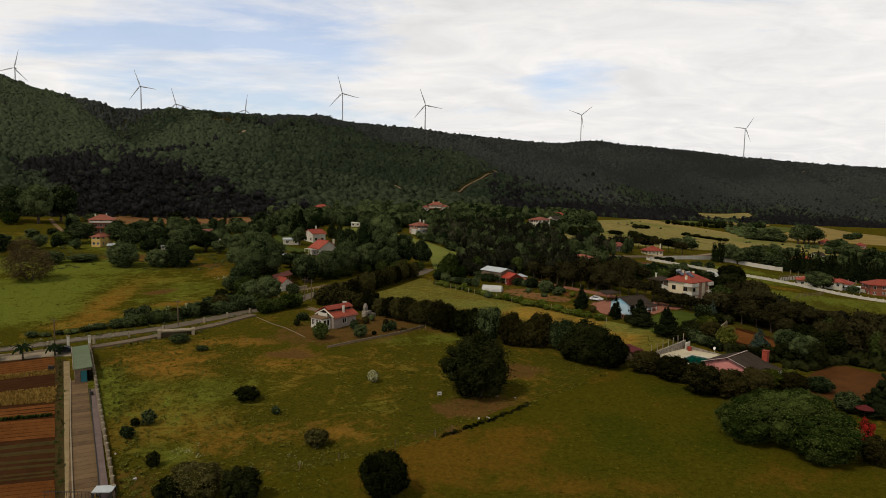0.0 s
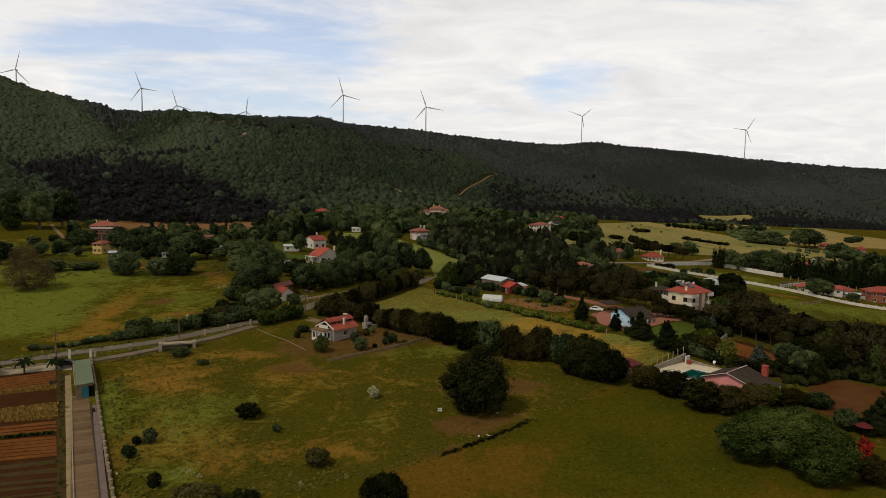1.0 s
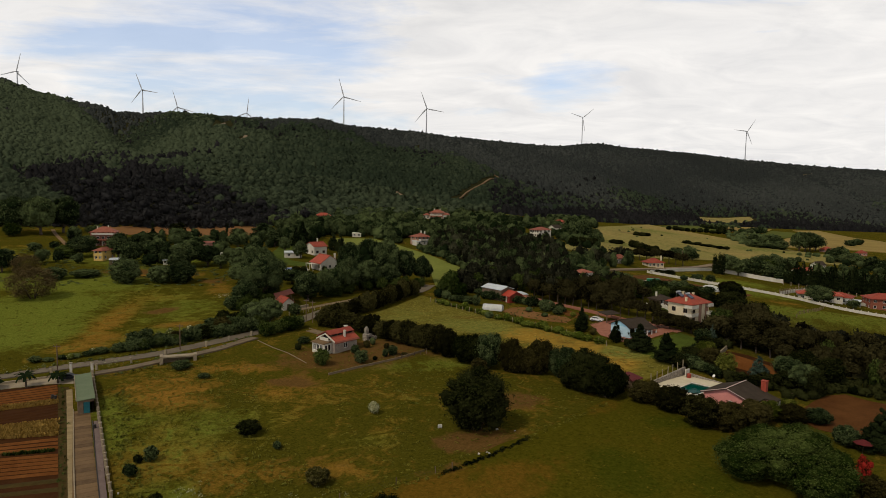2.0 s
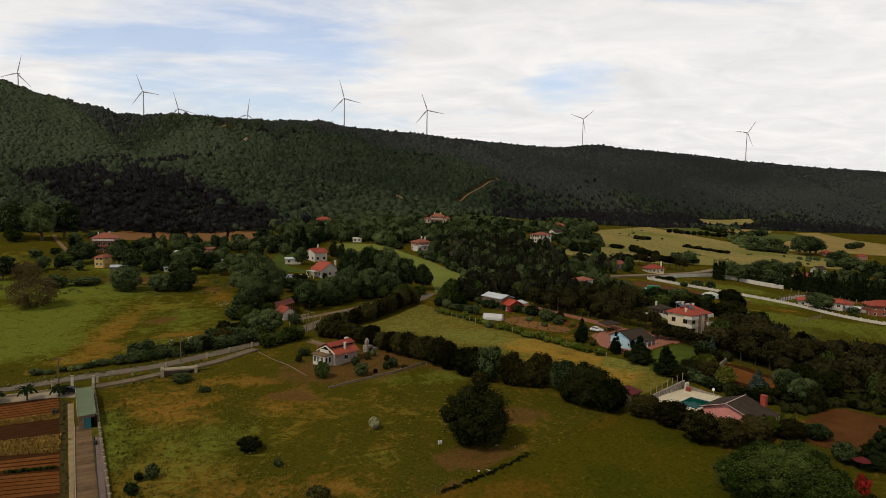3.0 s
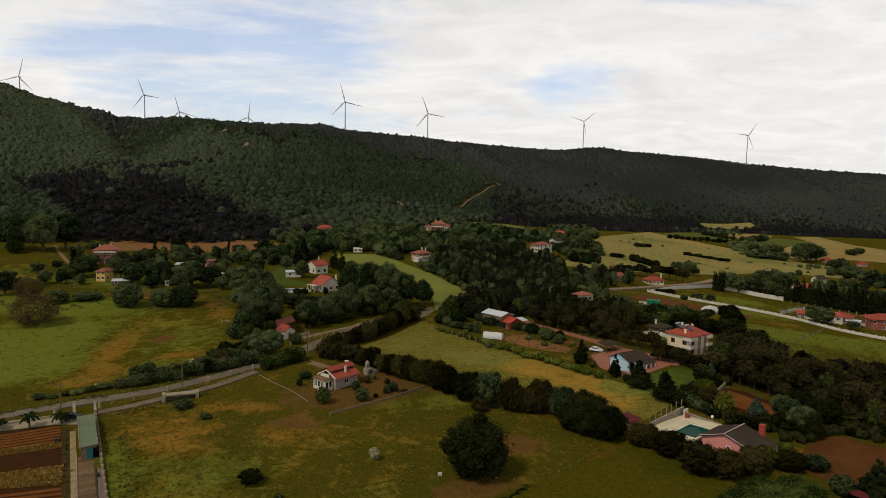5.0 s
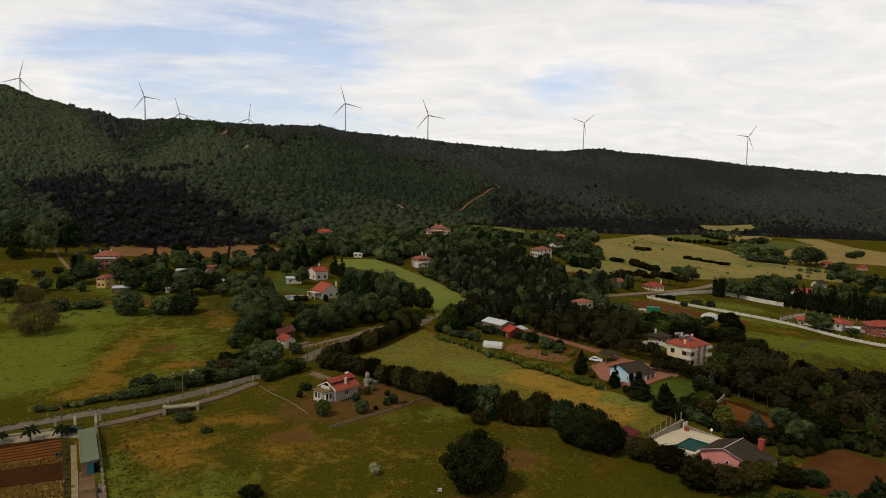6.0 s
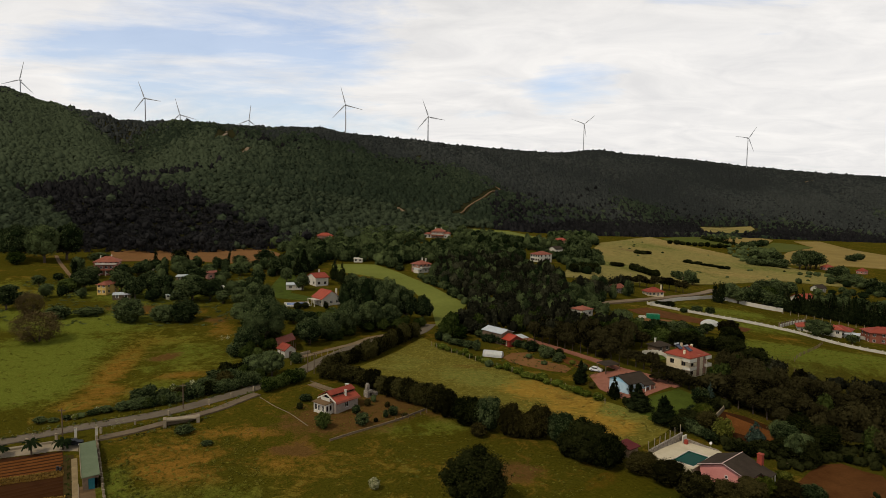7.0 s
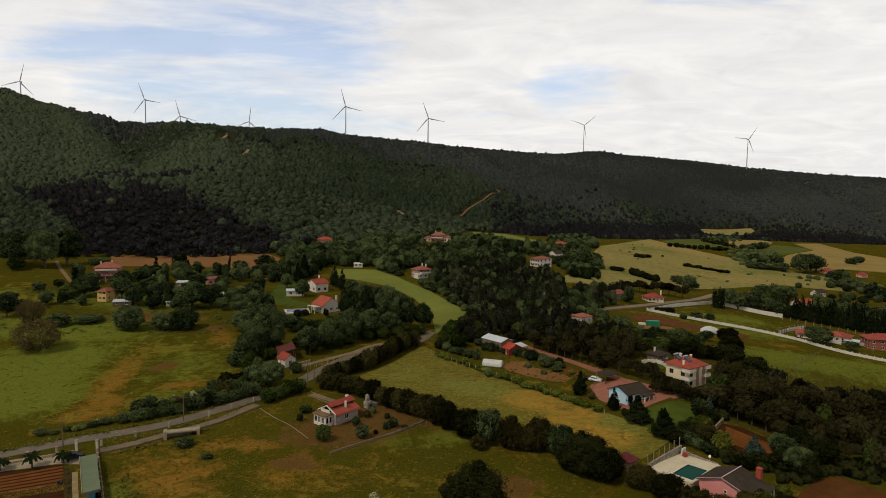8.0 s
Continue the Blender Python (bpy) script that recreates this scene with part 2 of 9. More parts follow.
M["pink_wall"] = surface("salmon_pink_plaster", (0.4830, 0.1760, 0.1575), (0.6670, 0.2750, 0.2415), rough=0.85, stain=0.4, grain=4.0, bump=0.15)
M["blue_wall"] = surface("sky_blue_boards", (0.20, 0.40, 0.52), (0.33, 0.55, 0.68), rough=0.7, stain=0.5, grain=5.0, bump=0.1)
M["stone_wall"] = surface("grey_stone_masonry", (0.040, 0.034, 0.026), (0.42, 0.36, 0.29), rough=0.92, stain=1.6, grain=3.2, bump=1.0, depth=0.15)
M["red_boards"] = surface("dark_red_boards", (0.14, 0.013, 0.008), (0.22, 0.028, 0.016), rough=0.7, stain=0.5, grain=3.0, bump=0.2)
M["manor_wall"] = surface("deep_rose_plaster", (0.24, 0.095, 0.070), (0.36, 0.165, 0.125), rough=0.85, stain=0.3, grain=5.0, bump=0.15)
M["tan_brick"] = surface("tan_and_rose_brickwork", (0.22, 0.115, 0.075), (0.36, 0.21, 0.145), rough=0.88, stain=0.8, grain=4.0, bump=0.3)
M["track_earth"] = surface("pale_brown_track_earth", (0.085, 0.052, 0.026), (0.22, 0.145, 0.080), rough=0.95, stain=0.06, grain=0.35, bump=0.5, spec=0.03)
M["pink_trim"] = surface("pale_pink_trim", (0.40, 0.28, 0.25), (0.52, 0.38, 0.34), rough=0.8, stain=0.5, grain=4.0, bump=0.05)
M["tile_dark"] = surface("dark_red_roof_tiles", (0.055, 0.013, 0.009), (0.115, 0.030, 0.020), rough=0.85, stain=0.5, grain=3.2, bump=0.7)
M["pale_blue"] = surface("pale_blue_boards", (0.33, 0.48, 0.57), (0.46, 0.62, 0.71), rough=0.7, stain=0.5, grain=5.0, bump=0.1)
M["gold_tuft"] = surface("golden_dry_hay", (0.200, 0.125, 0.020), (0.380, 0.240, 0.048), island=0.25, **LEAF)
M["pale_stone"] = surface("pale_grey_rendered_stone", (0.20, 0.165, 0.135), (0.36, 0.30, 0.25), rough=0.92, stain=1.2, grain=3.2, bump=0.6)
M["tile_red"] = surface("red_clay_roof_tiles", (0.1715, 0.0287, 0.0156), (0.2989, 0.0590, 0.0312), rough=0.8, stain=0.5, grain=3.2, bump=0.7, single=0.25)
M["tile_old"] = surface("faded_roof_tiles", (0.135, 0.036, 0.021), (0.255, 0.085, 0.050), rough=0.85, stain=0.5, grain=3.2, bump=0.7, single=0.3)
M["sheet_red"] = surface("red_sheet_roof", (0.2479, 0.0253, 0.0122), (0.3488, 0.0496, 0.0245), rough=0.55, stain=0.5, grain=2.5, bump=0.1, single=0.15)
M["shingle"] = surface("dark_bitumen_shingles", (0.026, 0.0195, 0.0140), (0.056, 0.043, 0.032), rough=0.9, stain=0.4, grain=4.0, bump=0.5, spec=0.04)
M["sheet_grey"] = surface("grey_metal_sheet", (0.33, 0.36, 0.37), (0.50, 0.53, 0.54), rough=0.5, stain=0.4, grain=2.0, bump=0.1)
M["sheet_green"] = surface("green_roofing_felt", (0.082, 0.108, 0.060), (0.135, 0.162, 0.096), rough=0.85, stain=0.35, grain=3.0, bump=0.15, spec=0.08)
M["teal"] = surface("teal_painted_door", (0.010, 0.085, 0.10), (0.020, 0.14, 0.16), rough=0.6, stain=0.5, grain=4.0, bump=0.1)
M["green_paint"] = surface("green_container_paint", (0.004, 0.11, 0.05), (0.010, 0.19, 0.09), rough=0.5, stain=0.5, grain=3.0, bump=0.1)
M["wood"] = surface("weathered_wood", (0.07, 0.045, 0.028), (0.20, 0.14, 0.09), rough=0.9, stain=1.0, grain=6.0, bump=0.4, single=0.3)
M["slab_brown"] = surface("brown_paving", (0.0750, 0.0432, 0.0180), (0.1500, 0.0918, 0.0413), rough=0.9, stain=0.6, grain=4.0, bump=0.2, single=0.35)
M["slab_pale"] = surface("sandy_paving", (0.175, 0.125, 0.058), (0.285, 0.215, 0.108), rough=0.9, stain=0.6, grain=4.0, bump=0.2, single=0.15)
M["slab_grey"] = surface("mauve_grey_cement", (0.1, 0.068, 0.06), (0.17, 0.125, 0.11), rough=0.9, stain=0.6, grain=4.0, bump=0.2)
M["paver_red"] = surface("red_brick_pavers", (0.1749, 0.0638, 0.0371), (0.3021, 0.1237, 0.0776), rough=0.9, stain=0.5, grain=4.0, bump=0.3)
M["deck"] = surface("pale_pool_terrace", (0.4, 0.345, 0.235), (0.56, 0.49, 0.35), rough=0.85, stain=0.4, grain=3.0, bump=0.1)
M["brick"] = surface("red_brick_chimney", (0.20, 0.030, 0.016), (0.32, 0.058, 0.034), rough=0.85, stain=1.0, grain=6.0, bump=0.4)
M["frame"] = surface("white_window_frames", (0.5400, 0.5104, 0.4590), (0.6750, 0.6424, 0.5865), rough=0.6, stain=1.0, grain=6.0, bump=0)
M["brown_frame"] = surface("brown_window_frames", (0.06, 0.035, 0.02), (0.11, 0.07, 0.04), rough=0.6, stain=1.0, grain=6.0, bump=0)
M["steel"] = surface("galvanised_steel", (0.30, 0.31, 0.32), (0.48, 0.49, 0.50), rough=0.45, stain=1.0, grain=6.0, bump=0, metal=0.7)
M["iron"] = surface("dark_iron", (0.0150, 0.0134, 0.0117), (0.0400, 0.0336, 0.0270), rough=0.7, stain=1.0, grain=6.0, bump=0.1)
M["turbine"] = surface("pale_grey_turbine_paint", (0.33, 0.34, 0.36), (0.42, 0.43, 0.45), rough=0.5, stain=0.02, grain=0.3, bump=0)
M["tarp"] = surface("white_plastic_sheet", (0.3360, 0.3360, 0.3128), (0.4900, 0.4900, 0.4624), rough=0.5, stain=0.8, grain=3.0, bump=0.4)
M["car_black"] = surface("black_car_paint", (0.008, 0.009, 0.011), (0.016, 0.017, 0.020), rough=0.5, stain=0.5, grain=3.0, bump=0, spec=0.15)
M["car_white"] = surface("white_car_paint", (0.62, 0.62, 0.62), (0.72, 0.72, 0.72), rough=0.3, stain=0.5, grain=3.0, bump=0)
M["rubber"] = surface("tyre_rubber", (0.012, 0.012, 0.012), (0.03, 0.03, 0.03), rough=0.9, stain=2.0, grain=8.0, bump=0)
M["rock"] = surface("pale_field_stones", (0.30, 0.27, 0.22), (0.52, 0.48, 0.42), rough=0.9, stain=1.0, grain=5.0, bump=0.4, single=0.3)


def glossy(name, colour, rough, transmission=0.0):
    m = bpy.data.materials.new(name)
    m.use_nodes = True
    b = m.node_tree.nodes["Principled BSDF"]
    b.inputs["Base Color"].default_value, b.inputs["Roughness"].default_value = (*colour, 1), rough
    b.inputs["Transmission Weight"].default_value = transmission
    return m


M["glass"] = glossy("dark_window_glass", (0.010, 0.011, 0.012), 0.2)
M["glass"].node_tree.nodes["Principled BSDF"].inputs["Specular IOR Level"].default_value = 0.3
M["solar"] = glossy("solar_panel_glass", (0.012, 0.018, 0.045), 0.06)


def water_material(name, colour):
    m = glossy(name, colour, 0.03)
    t = m.node_tree
    t.nodes["Principled BSDF"].inputs["Specular IOR Level"].default_value = 0.2
    t.nodes["Principled BSDF"].inputs["IOR"].default_value = 1.12
    n = add(t, "ShaderNodeTexNoise", Scale=1.4, Detail=3.0)
    geo = t.nodes.new("ShaderNodeNewGeometry")
    t.links.new(geo.outputs["Position"], n.inputs["Vector"])
    b = add(t, "ShaderNodeBump", Strength=0.25, Distance=0.04)
    t.links.new(n.outputs["Fac"], b.inputs["Height"])
    t.links.new(b.outputs[0], t.nodes["Principled BSDF"].inputs["Normal"])
    return m


M["pool_teal"] = water_material("teal_pool_water", (0.0004, 0.042, 0.029))
M["pool_blue"] = water_material("blue_pool_water", (0.13, 0.17, 0.30))


def meadow_material(name, grass, straw, lush, bare, floor, grain=2.0, bump=0.8, stretch=(1, 1, 1)):
    """Grass that turns to straw, lush growth, bare soil or forest floor by the cover attribute; each a pair of colours."""
    m = bpy.data.materials.new(name)
    m.use_nodes = True
    t = m.node_tree
    bsdf = t.nodes["Principled BSDF"]
    bsdf.inputs["Roughness"].default_value = 0.95
    bsdf.inputs["Specular IOR Level"].default_value = 0.0
    geo = t.nodes.new("ShaderNodeNewGeometry")
    att = t.nodes.new("ShaderNodeAttribute")
    att.attribute_name = "cover"
    sep = t.nodes.new("ShaderNodeSeparateColor")
    t.links.new(att.outputs["Color"], sep.inputs[0])
    mp = t.nodes.new("ShaderNodeMapping")
    mp.inputs["Scale"].default_value = stretch
    t.links.new(geo.outputs["Position"], mp.inputs["Vector"])
    noises = []
    for scale, detail in ((0.045, 6.0), (0.22, 8.0), (grain, 12.0)):
        n = add(t, "ShaderNodeTexNoise", Scale=scale, Detail=detail, Roughness=0.76, Distortion=0.8)
        t.links.new(mp.outputs[0], n.inputs["Vector"])
        noises.append(n)

    def ramp(source, a, b, low, high):
        r = t.nodes.new("ShaderNodeValToRGB")
        r.color_ramp.elements[0].position, r.color_ramp.elements[1].position = a, b
        r.color_ramp.elements[0].color, r.color_ramp.elements[1].color = (*low, 1), (*high, 1)
        t.links.new(source, r.inputs[0])
        return r.outputs[0]

    def mixed(fac, a, b):
        x = t.nodes.new("ShaderNodeMixRGB")
        t.links.new(fac, x.inputs[0])
        t.links.new(a, x.inputs[1])
        t.links.new(b, x.inputs[2])
        return x.outputs[0]

    def spread(weight):
        """weight broken up by the two coarser noises"""
        a = t.nodes.new("ShaderNodeMath")
        a.operation = "MULTIPLY_ADD"
        a.inputs[1].default_value = 3.6
        t.links.new(noises[0].outputs["Fac"], a.inputs[0])
        b = t.nodes.new("ShaderNodeMath")
        b.operation = "MULTIPLY_ADD"
        b.inputs[1].default_value, b.inputs[2].default_value = 4.0, -0.5 * 7.6 - 0.85
        t.links.new(noises[1].outputs["Fac"], b.inputs[0])
        t.links.new(b.outputs[0], a.inputs[2])
        c = t.nodes.new("ShaderNodeMath")
        c.operation, c.use_clamp = "MULTIPLY_ADD", True
        c.inputs[1].default_value = 3.0
        t.links.new(weight, c.inputs[0])
        t.links.new(a.outputs[0], c.inputs[2])
        return c.outputs[0]

    grass, straw, lush, bare, floor = (ramp(noises[2].outputs["Fac"], 0.33, 0.67, *pair) for pair in (grass, straw, lush, bare, floor))
    c = mixed(spread(sep.outputs[0]), grass, straw)
    c = mixed(spread(sep.outputs[1]), c, lush)
    c = mixed(spread(sep.outputs[2]), c, bare)
    c = mixed(att.outputs["Alpha"], c, floor)
    t.links.new(c, bsdf.inputs["Base Color"])
    b = add(t, "ShaderNodeBump", Strength=bump, Distance=0.18)
    t.links.new(noises[2].outputs["Fac"], b.inputs["Height"])
    t.links.new(b.outputs[0], bsdf.inputs["Normal"])
    return m


FOREST_FLOOR = (0.012, 0.013, 0.005), (0.038, 0.035, 0.015)
M["meadow"] = meadow_material("meadow_ground", ((0.0195, 0.0195, 0.0018), (0.086, 0.074, 0.0082)), ((0.095, 0.050, 0.007), (0.260, 0.138, 0.023)), ((0.040, 0.053, 0.0040), (0.163, 0.177, 0.027)), ((0.058, 0.031, 0.008), (0.130, 0.072, 0.022)), FOREST_FLOOR)
M["mown"] = meadow_material("smooth_olive_grass", ((0.027, 0.0255, 0.0016), (0.076, 0.0650, 0.0062)), ((0.060, 0.036, 0.0040), (0.130, 0.072, 0.0095)), ((0.020, 0.0240, 0.0015), (0.058, 0.0580, 0.0055)), ((0.058, 0.031, 0.008), (0.130, 0.072, 0.022)), FOREST_FLOOR, 1.5, 0.5)
M["grassland"] = meadow_material("mottled_dry_grassland", ((0.118, 0.104, 0.032), (0.250, 0.210, 0.070)), ((0.150, 0.108, 0.036), (0.310, 0.235, 0.085)), ((0.070, 0.078, 0.016), (0.155, 0.158, 0.042)), ((0.090, 0.060, 0.022), (0.190, 0.130, 0.055)), FOREST_FLOOR, 0.6, 0.4, (0.4, 0.4, 1))
M["hay"] = meadow_material("tall_yellow_green_meadow", ((0.062, 0.055, 0.0072), (0.174, 0.147, 0.026)), ((0.150, 0.090, 0.012), (0.330, 0.205, 0.036)), ((0.072, 0.075, 0.012), (0.205, 0.200, 0.044)), ((0.075, 0.050, 0.009), (0.175, 0.108, 0.022)), FOREST_FLOOR, 1.4, 0.9, (0.5, 1.3, 1))


# ---- the lie of the land ----
K = 1.2


def sm(a, b, v):
    k = np.clip((v - a) / (b - a), 0, 1)
    return k * k * (3 - 2 * k)
VALLEY_Y = (-400, 0, 60, 85, 110, 150, 200, 300, 420, 560, 800, 6000)
VALLEY_Z = (-6, -1, 2.5, 4.6, 6.8, 9.0, 10.4, 14.6, 19.0, 23.0, 26.0, 27.0)
CREST_U = (-1.3, -0.9, -0.665, -0.615, -0.557, -0.51, -0.496, -0.456, -0.413, -0.354, -0.261, -0.193, -0.15, -0.074, 0.011, 0.071, 0.131, 0.182, 0.207, 0.233, 0.267, 0.352, 0.455, 0.567, 0.668, 0.9, 1.3)
CREST_Z = (324.5, 294.5, 291.5, 263.2, 243.2, 228.2, 216.4, 216.3, 220.3, 212.6, 205.9, 206.7, 194.3, 184.3, 174.5, 176.9, 185.4, 196.2, 205.9, 207.0, 197.1, 183.8, 161.7, 143.7, 134.8, 144.5, 134.5)
def foot_line(x):
    """Where the wooded hill begins."""
    line = 410 + 48 * np.log1p(np.exp((x / K + 150) / 40))
    return K * -60 * np.log(np.exp(-line / 60) + np.exp(-1120 / 60))


def spur_at(u, s):
    """Spurs and side valleys of the hill, slanting down to the right."""
    w = u + s * (0.13 + 0.2 * u)
    return np.abs(np.sin(w * 17 + 0.4)) + 0.55 * np.abs(np.sin(w * 41 + 1.3 + 1.5 * s)) + 0.3 * np.abs(np.sin(w * 83 - 2.0 * s)) - 1.1


def height(x, y):
    x, y = np.asarray(x, float) / K, np.asarray(y, float) / K
    z = np.interp(y, VALLEY_Y, VALLEY_Z)
    z = z - 40 * (1 - np.exp(-np.maximum(x - 60, 0) / 280)) * sm(165, 260, y)
    z = z - 2.5 * sm(40, 95, -x) * (1 - sm(170, 280, y)) + 2.0 * sm(-150, -210, x) * sm(200, 300, y)
    z = z + 2.5 * sm(30, 60, x) * (1 - sm(75, 120, x)) * sm(120, 150, y) * (1 - sm(190, 240, y))
    z = z - 8.0 * sm(74, 90, x) * sm(128, 152, y) * (1 - sm(189, 209, y))
    foot = foot_line(x * K) / K
    crest = 1640 + 600 * sm(-50, 450, x)
    s = (y - foot) / (crest - foot)
    u = x / np.maximum(y, 50)
    top = np.interp(u, CREST_U, CREST_Z)
    rise = np.where(s < 1, (1 - (1 - np.clip(s, 0, 1)) ** 1.12) * sm(-0.12, 0.22, np.clip(s, 0, 1)), 1 - 0.25 * sm(1, 2.2, s))
    gully = np.exp(-(np.abs(u + 0.448 + 0.055 * s) / np.where(u + 0.448 + 0.055 * s < 0, 0.042, 0.062)) ** 1.6) * sm(0.1, 0.45, s) * (1 - sm(0.82, 1.0, s))
    spur = spur_at(u, s)
    rise = rise * (1 - 0.36 * gully) + 0.15 * spur * rise * (0.25 + 0.75 * sm(-0.56, -0.40, u)) * sm(0.04, 0.3, s) * (1 - sm(0.62, 0.97, s)) * (1 - 0.7 * gully)
    return K * (z + (top - z) * rise)


def ground_z(x, y):
    return float(height(x, y))


# ---- mesh helpers ----
def part(name, bm, material, parent=None, label=""):
    me = bpy.data.meshes.new(name)
    bm.to_mesh(me)
    bm.free()
    me.materials.append(material)
    ob = new(name, me)
    ob.parent = parent
    if label:
        ob["label"] = label
    return ob


def mesh_part(name, verts, faces, material, parent=None, label="", smooth=False):
    me = bpy.data.meshes.new(name)
    me.from_pydata([tuple(v) for v in verts], [], [tuple(f) for f in faces])
    me.materials.append(material)
    if smooth:
        me.polygons.foreach_set("use_smooth", [True] * len(me.polygons))
    me.update()
    ob = new(name, me)
    ob.parent = parent
    if label:
        ob["label"] = label
    return ob


def thing(name, x, y, rz=0.0, dz=0.0, label="", category="", group="", kind=""):
    ob = new(name)
    ob.location = (x, y, ground_z(x, y) + dz)
    ob.rotation_euler = (0, 0, radians(rz))
    return tagged(ob, label, category, group, kind)


def box(bm, x0, x1, y0, y1, z0, z1, bevel=0.0):
    vs = [bm.verts.new(p) for p in ((x0, y0, z0), (x1, y0, z0), (x1, y1, z0), (x0, y1, z0), (x0, y0, z1), (x1, y0, z1), (x1, y1, z1), (x0, y1, z1))]
    fs = [bm.faces.new([vs[i] for i in f]) for f in ((3, 2, 1, 0), (4, 5, 6, 7), (0, 1, 5, 4), (1, 2, 6, 5), (2, 3, 7, 6), (3, 0, 4, 7))]
    if bevel:
        bmesh.ops.bevel(bm, geom=list({e for f in fs for e in f.edges}), offset=bevel, segments=1, affect="EDGES")
    return bm


def slab(bm, corners, thick):
    """A plate with the given upper corners, thick downwards."""
    top = [bm.verts.new(c) for c in corners]
    low = [bm.verts.new((c[0], c[1], c[2] - thick)) for c in corners]
    bm.faces.new(top)
    bm.faces.new(low[::-1])
    for i in range(len(top)):
        j = (i + 1) % len(top)
        bm.faces.new((top[j], top[i], low[i], low[j]))
    return bm


def tube(bm, a, b, ra, rb, sides=8):
    a, b = Vector(a), Vector(b)
    d = (b - a).normalized()
    u = d.orthogonal().normalized()
    v = d.cross(u)
    rings = []
    for c, r in ((a, ra), (b, rb)):
        rings.append([bm.verts.new(c + (u * math.cos(k * 2 * math.pi / sides) + v * math.sin(k * 2 * math.pi / sides)) * r) for k in range(sides)])
    for k in range(sides):
        n = (k + 1) % sides
        bm.faces.new((rings[0][k], rings[0][n], rings[1][n], rings[1][k]))
    bm.faces.new(rings[0][::-1])
    bm.faces.new(rings[1])
    return bm


def curve_points(points, step):
    """Catmull-Rom through points, about step metres apart."""
    pts = [np.array(p, float) for p in points]
    pts = [2 * pts[0] - pts[1]] + pts + [2 * pts[-1] - pts[-2]]
    out = []
    for i in range(1, len(pts) - 2):
        a, b, c, d = pts[i - 1 : i + 3]
        n = max(1, int(np.linalg.norm(c - b) / step))
        for k in range(n):
            s = k / n
            out.append(0.5 * (2 * b + (c - a) * s + (2 * a - 5 * b + 4 * c - d) * s**2 + (3 * b - a - 3 * c + d) * s**3))
    out.append(pts[-2])
    return np.array(out)


def sideways(pts):
    g = np.gradient(pts, axis=0)
    g /= np.linalg.norm(g, axis=1)[:, None]
    return np.stack([-g[:, 1], g[:, 0]], 1)


def ribbon(name, points, width, material, lift=0.1, thick=0.25, step=3.0, label="", category="", parent=None, kind="structure"):
    """A strip laid over the land, with an edge of its own."""
    pts = curve_points(points, step)
    n = sideways(pts) * width / 2
    a, b = pts + n, pts - n
    za, zb = height(a[:, 0], a[:, 1]), height(b[:, 0], b[:, 1])
    z = np.maximum(za, zb) * 0.5 + (za + zb) * 0.25 + lift
    bm = bmesh.new()
    rows = []
    for p, q, h, la, lb in zip(a, b, z, za, zb):
        rows.append([bm.verts.new(c) for c in ((p[0], p[1], min(la, h) - thick), (p[0], p[1], h), (q[0], q[1], h), (q[0], q[1], min(lb, h) - thick))])
    for r, s in zip(rows, rows[1:]):
        for k in range(3):
            bm.faces.new((r[k], s[k], s[k + 1], r[k + 1]))
    return tagged(part(name, bm, material, parent), label, category, "", kind)


def drape(name, corners, material, lift=0.08, step=4.0, label="", category="field", kind="structure", thick=0.4, cover=None):
    """A patch of land with its own cover, laid over the ground, with a rim that goes into it; cover: straw, lush and bare patches."""
    bm = bmesh.new()
    face = bm.faces.new([bm.verts.new((p[0], p[1], 0)) for p in corners])
    bmesh.ops.triangulate(bm, faces=[face])
    xs, ys = [p[0] for p in corners], [p[1] for p in corners]
    for lo, hi, normal in ((min(xs), max(xs), (1, 0, 0)), (min(ys), max(ys), (0, 1, 0))):
        for v in np.arange(lo + step, hi, step):
            geom = bm.verts[:] + bm.edges[:] + bm.faces[:]
            bmesh.ops.bisect_plane(bm, geom=geom, plane_co=tuple(c * v for c in normal), plane_no=normal)
    bmesh.ops.recalc_face_normals(bm, faces=bm.faces[:])
    if bm.faces[:] and bm.faces[:][0].normal.z < 0:
        bmesh.ops.reverse_faces(bm, faces=bm.faces[:])
    for v in bm.verts:
        v.co.z = ground_z(v.co.x, v.co.y) + lift
    rim = [e for e in bm.edges if e.is_boundary]
    made = bmesh.ops.extrude_edge_only(bm, edges=rim)
    for v in made["geom"]:
        if isinstance(v, bmesh.types.BMVert):
            v.co.z -= thick
    ob = part(name, bm, material)
    if cover:
        co = np.empty(len(ob.data.vertices) * 3, np.float32)
        ob.data.vertices.foreach_get("co", co)
        x, y = co[0::3] + ob.location.x, co[1::3] + ob.location.y
        weights = [np.max([w * blob(x, y, cx, cy, rx, ry, turn) for cx, cy, rx, ry, turn, w in rows], 0) for rows in cover]
        att = ob.data.attributes.new("cover", "FLOAT_COLOR", "POINT")
        att.data.foreach_set("color", np.stack(weights + [0 * x], -1).reshape(-1).astype(np.float32))
    return tagged(ob, label, category, "", kind)


def inside(poly, x, y):
    hit = np.zeros(np.shape(x), bool)
    for (ax, ay), (bx, by) in zip(poly, list(poly[1:]) + [poly[0]]):
        cross = (ay > y) != (by > y)
        with np.errstate(divide="ignore", invalid="ignore"):
            hit ^= cross & (x < (bx - ax) * (y - ay) / (by - ay + 1e-12) + ax)
    return hit


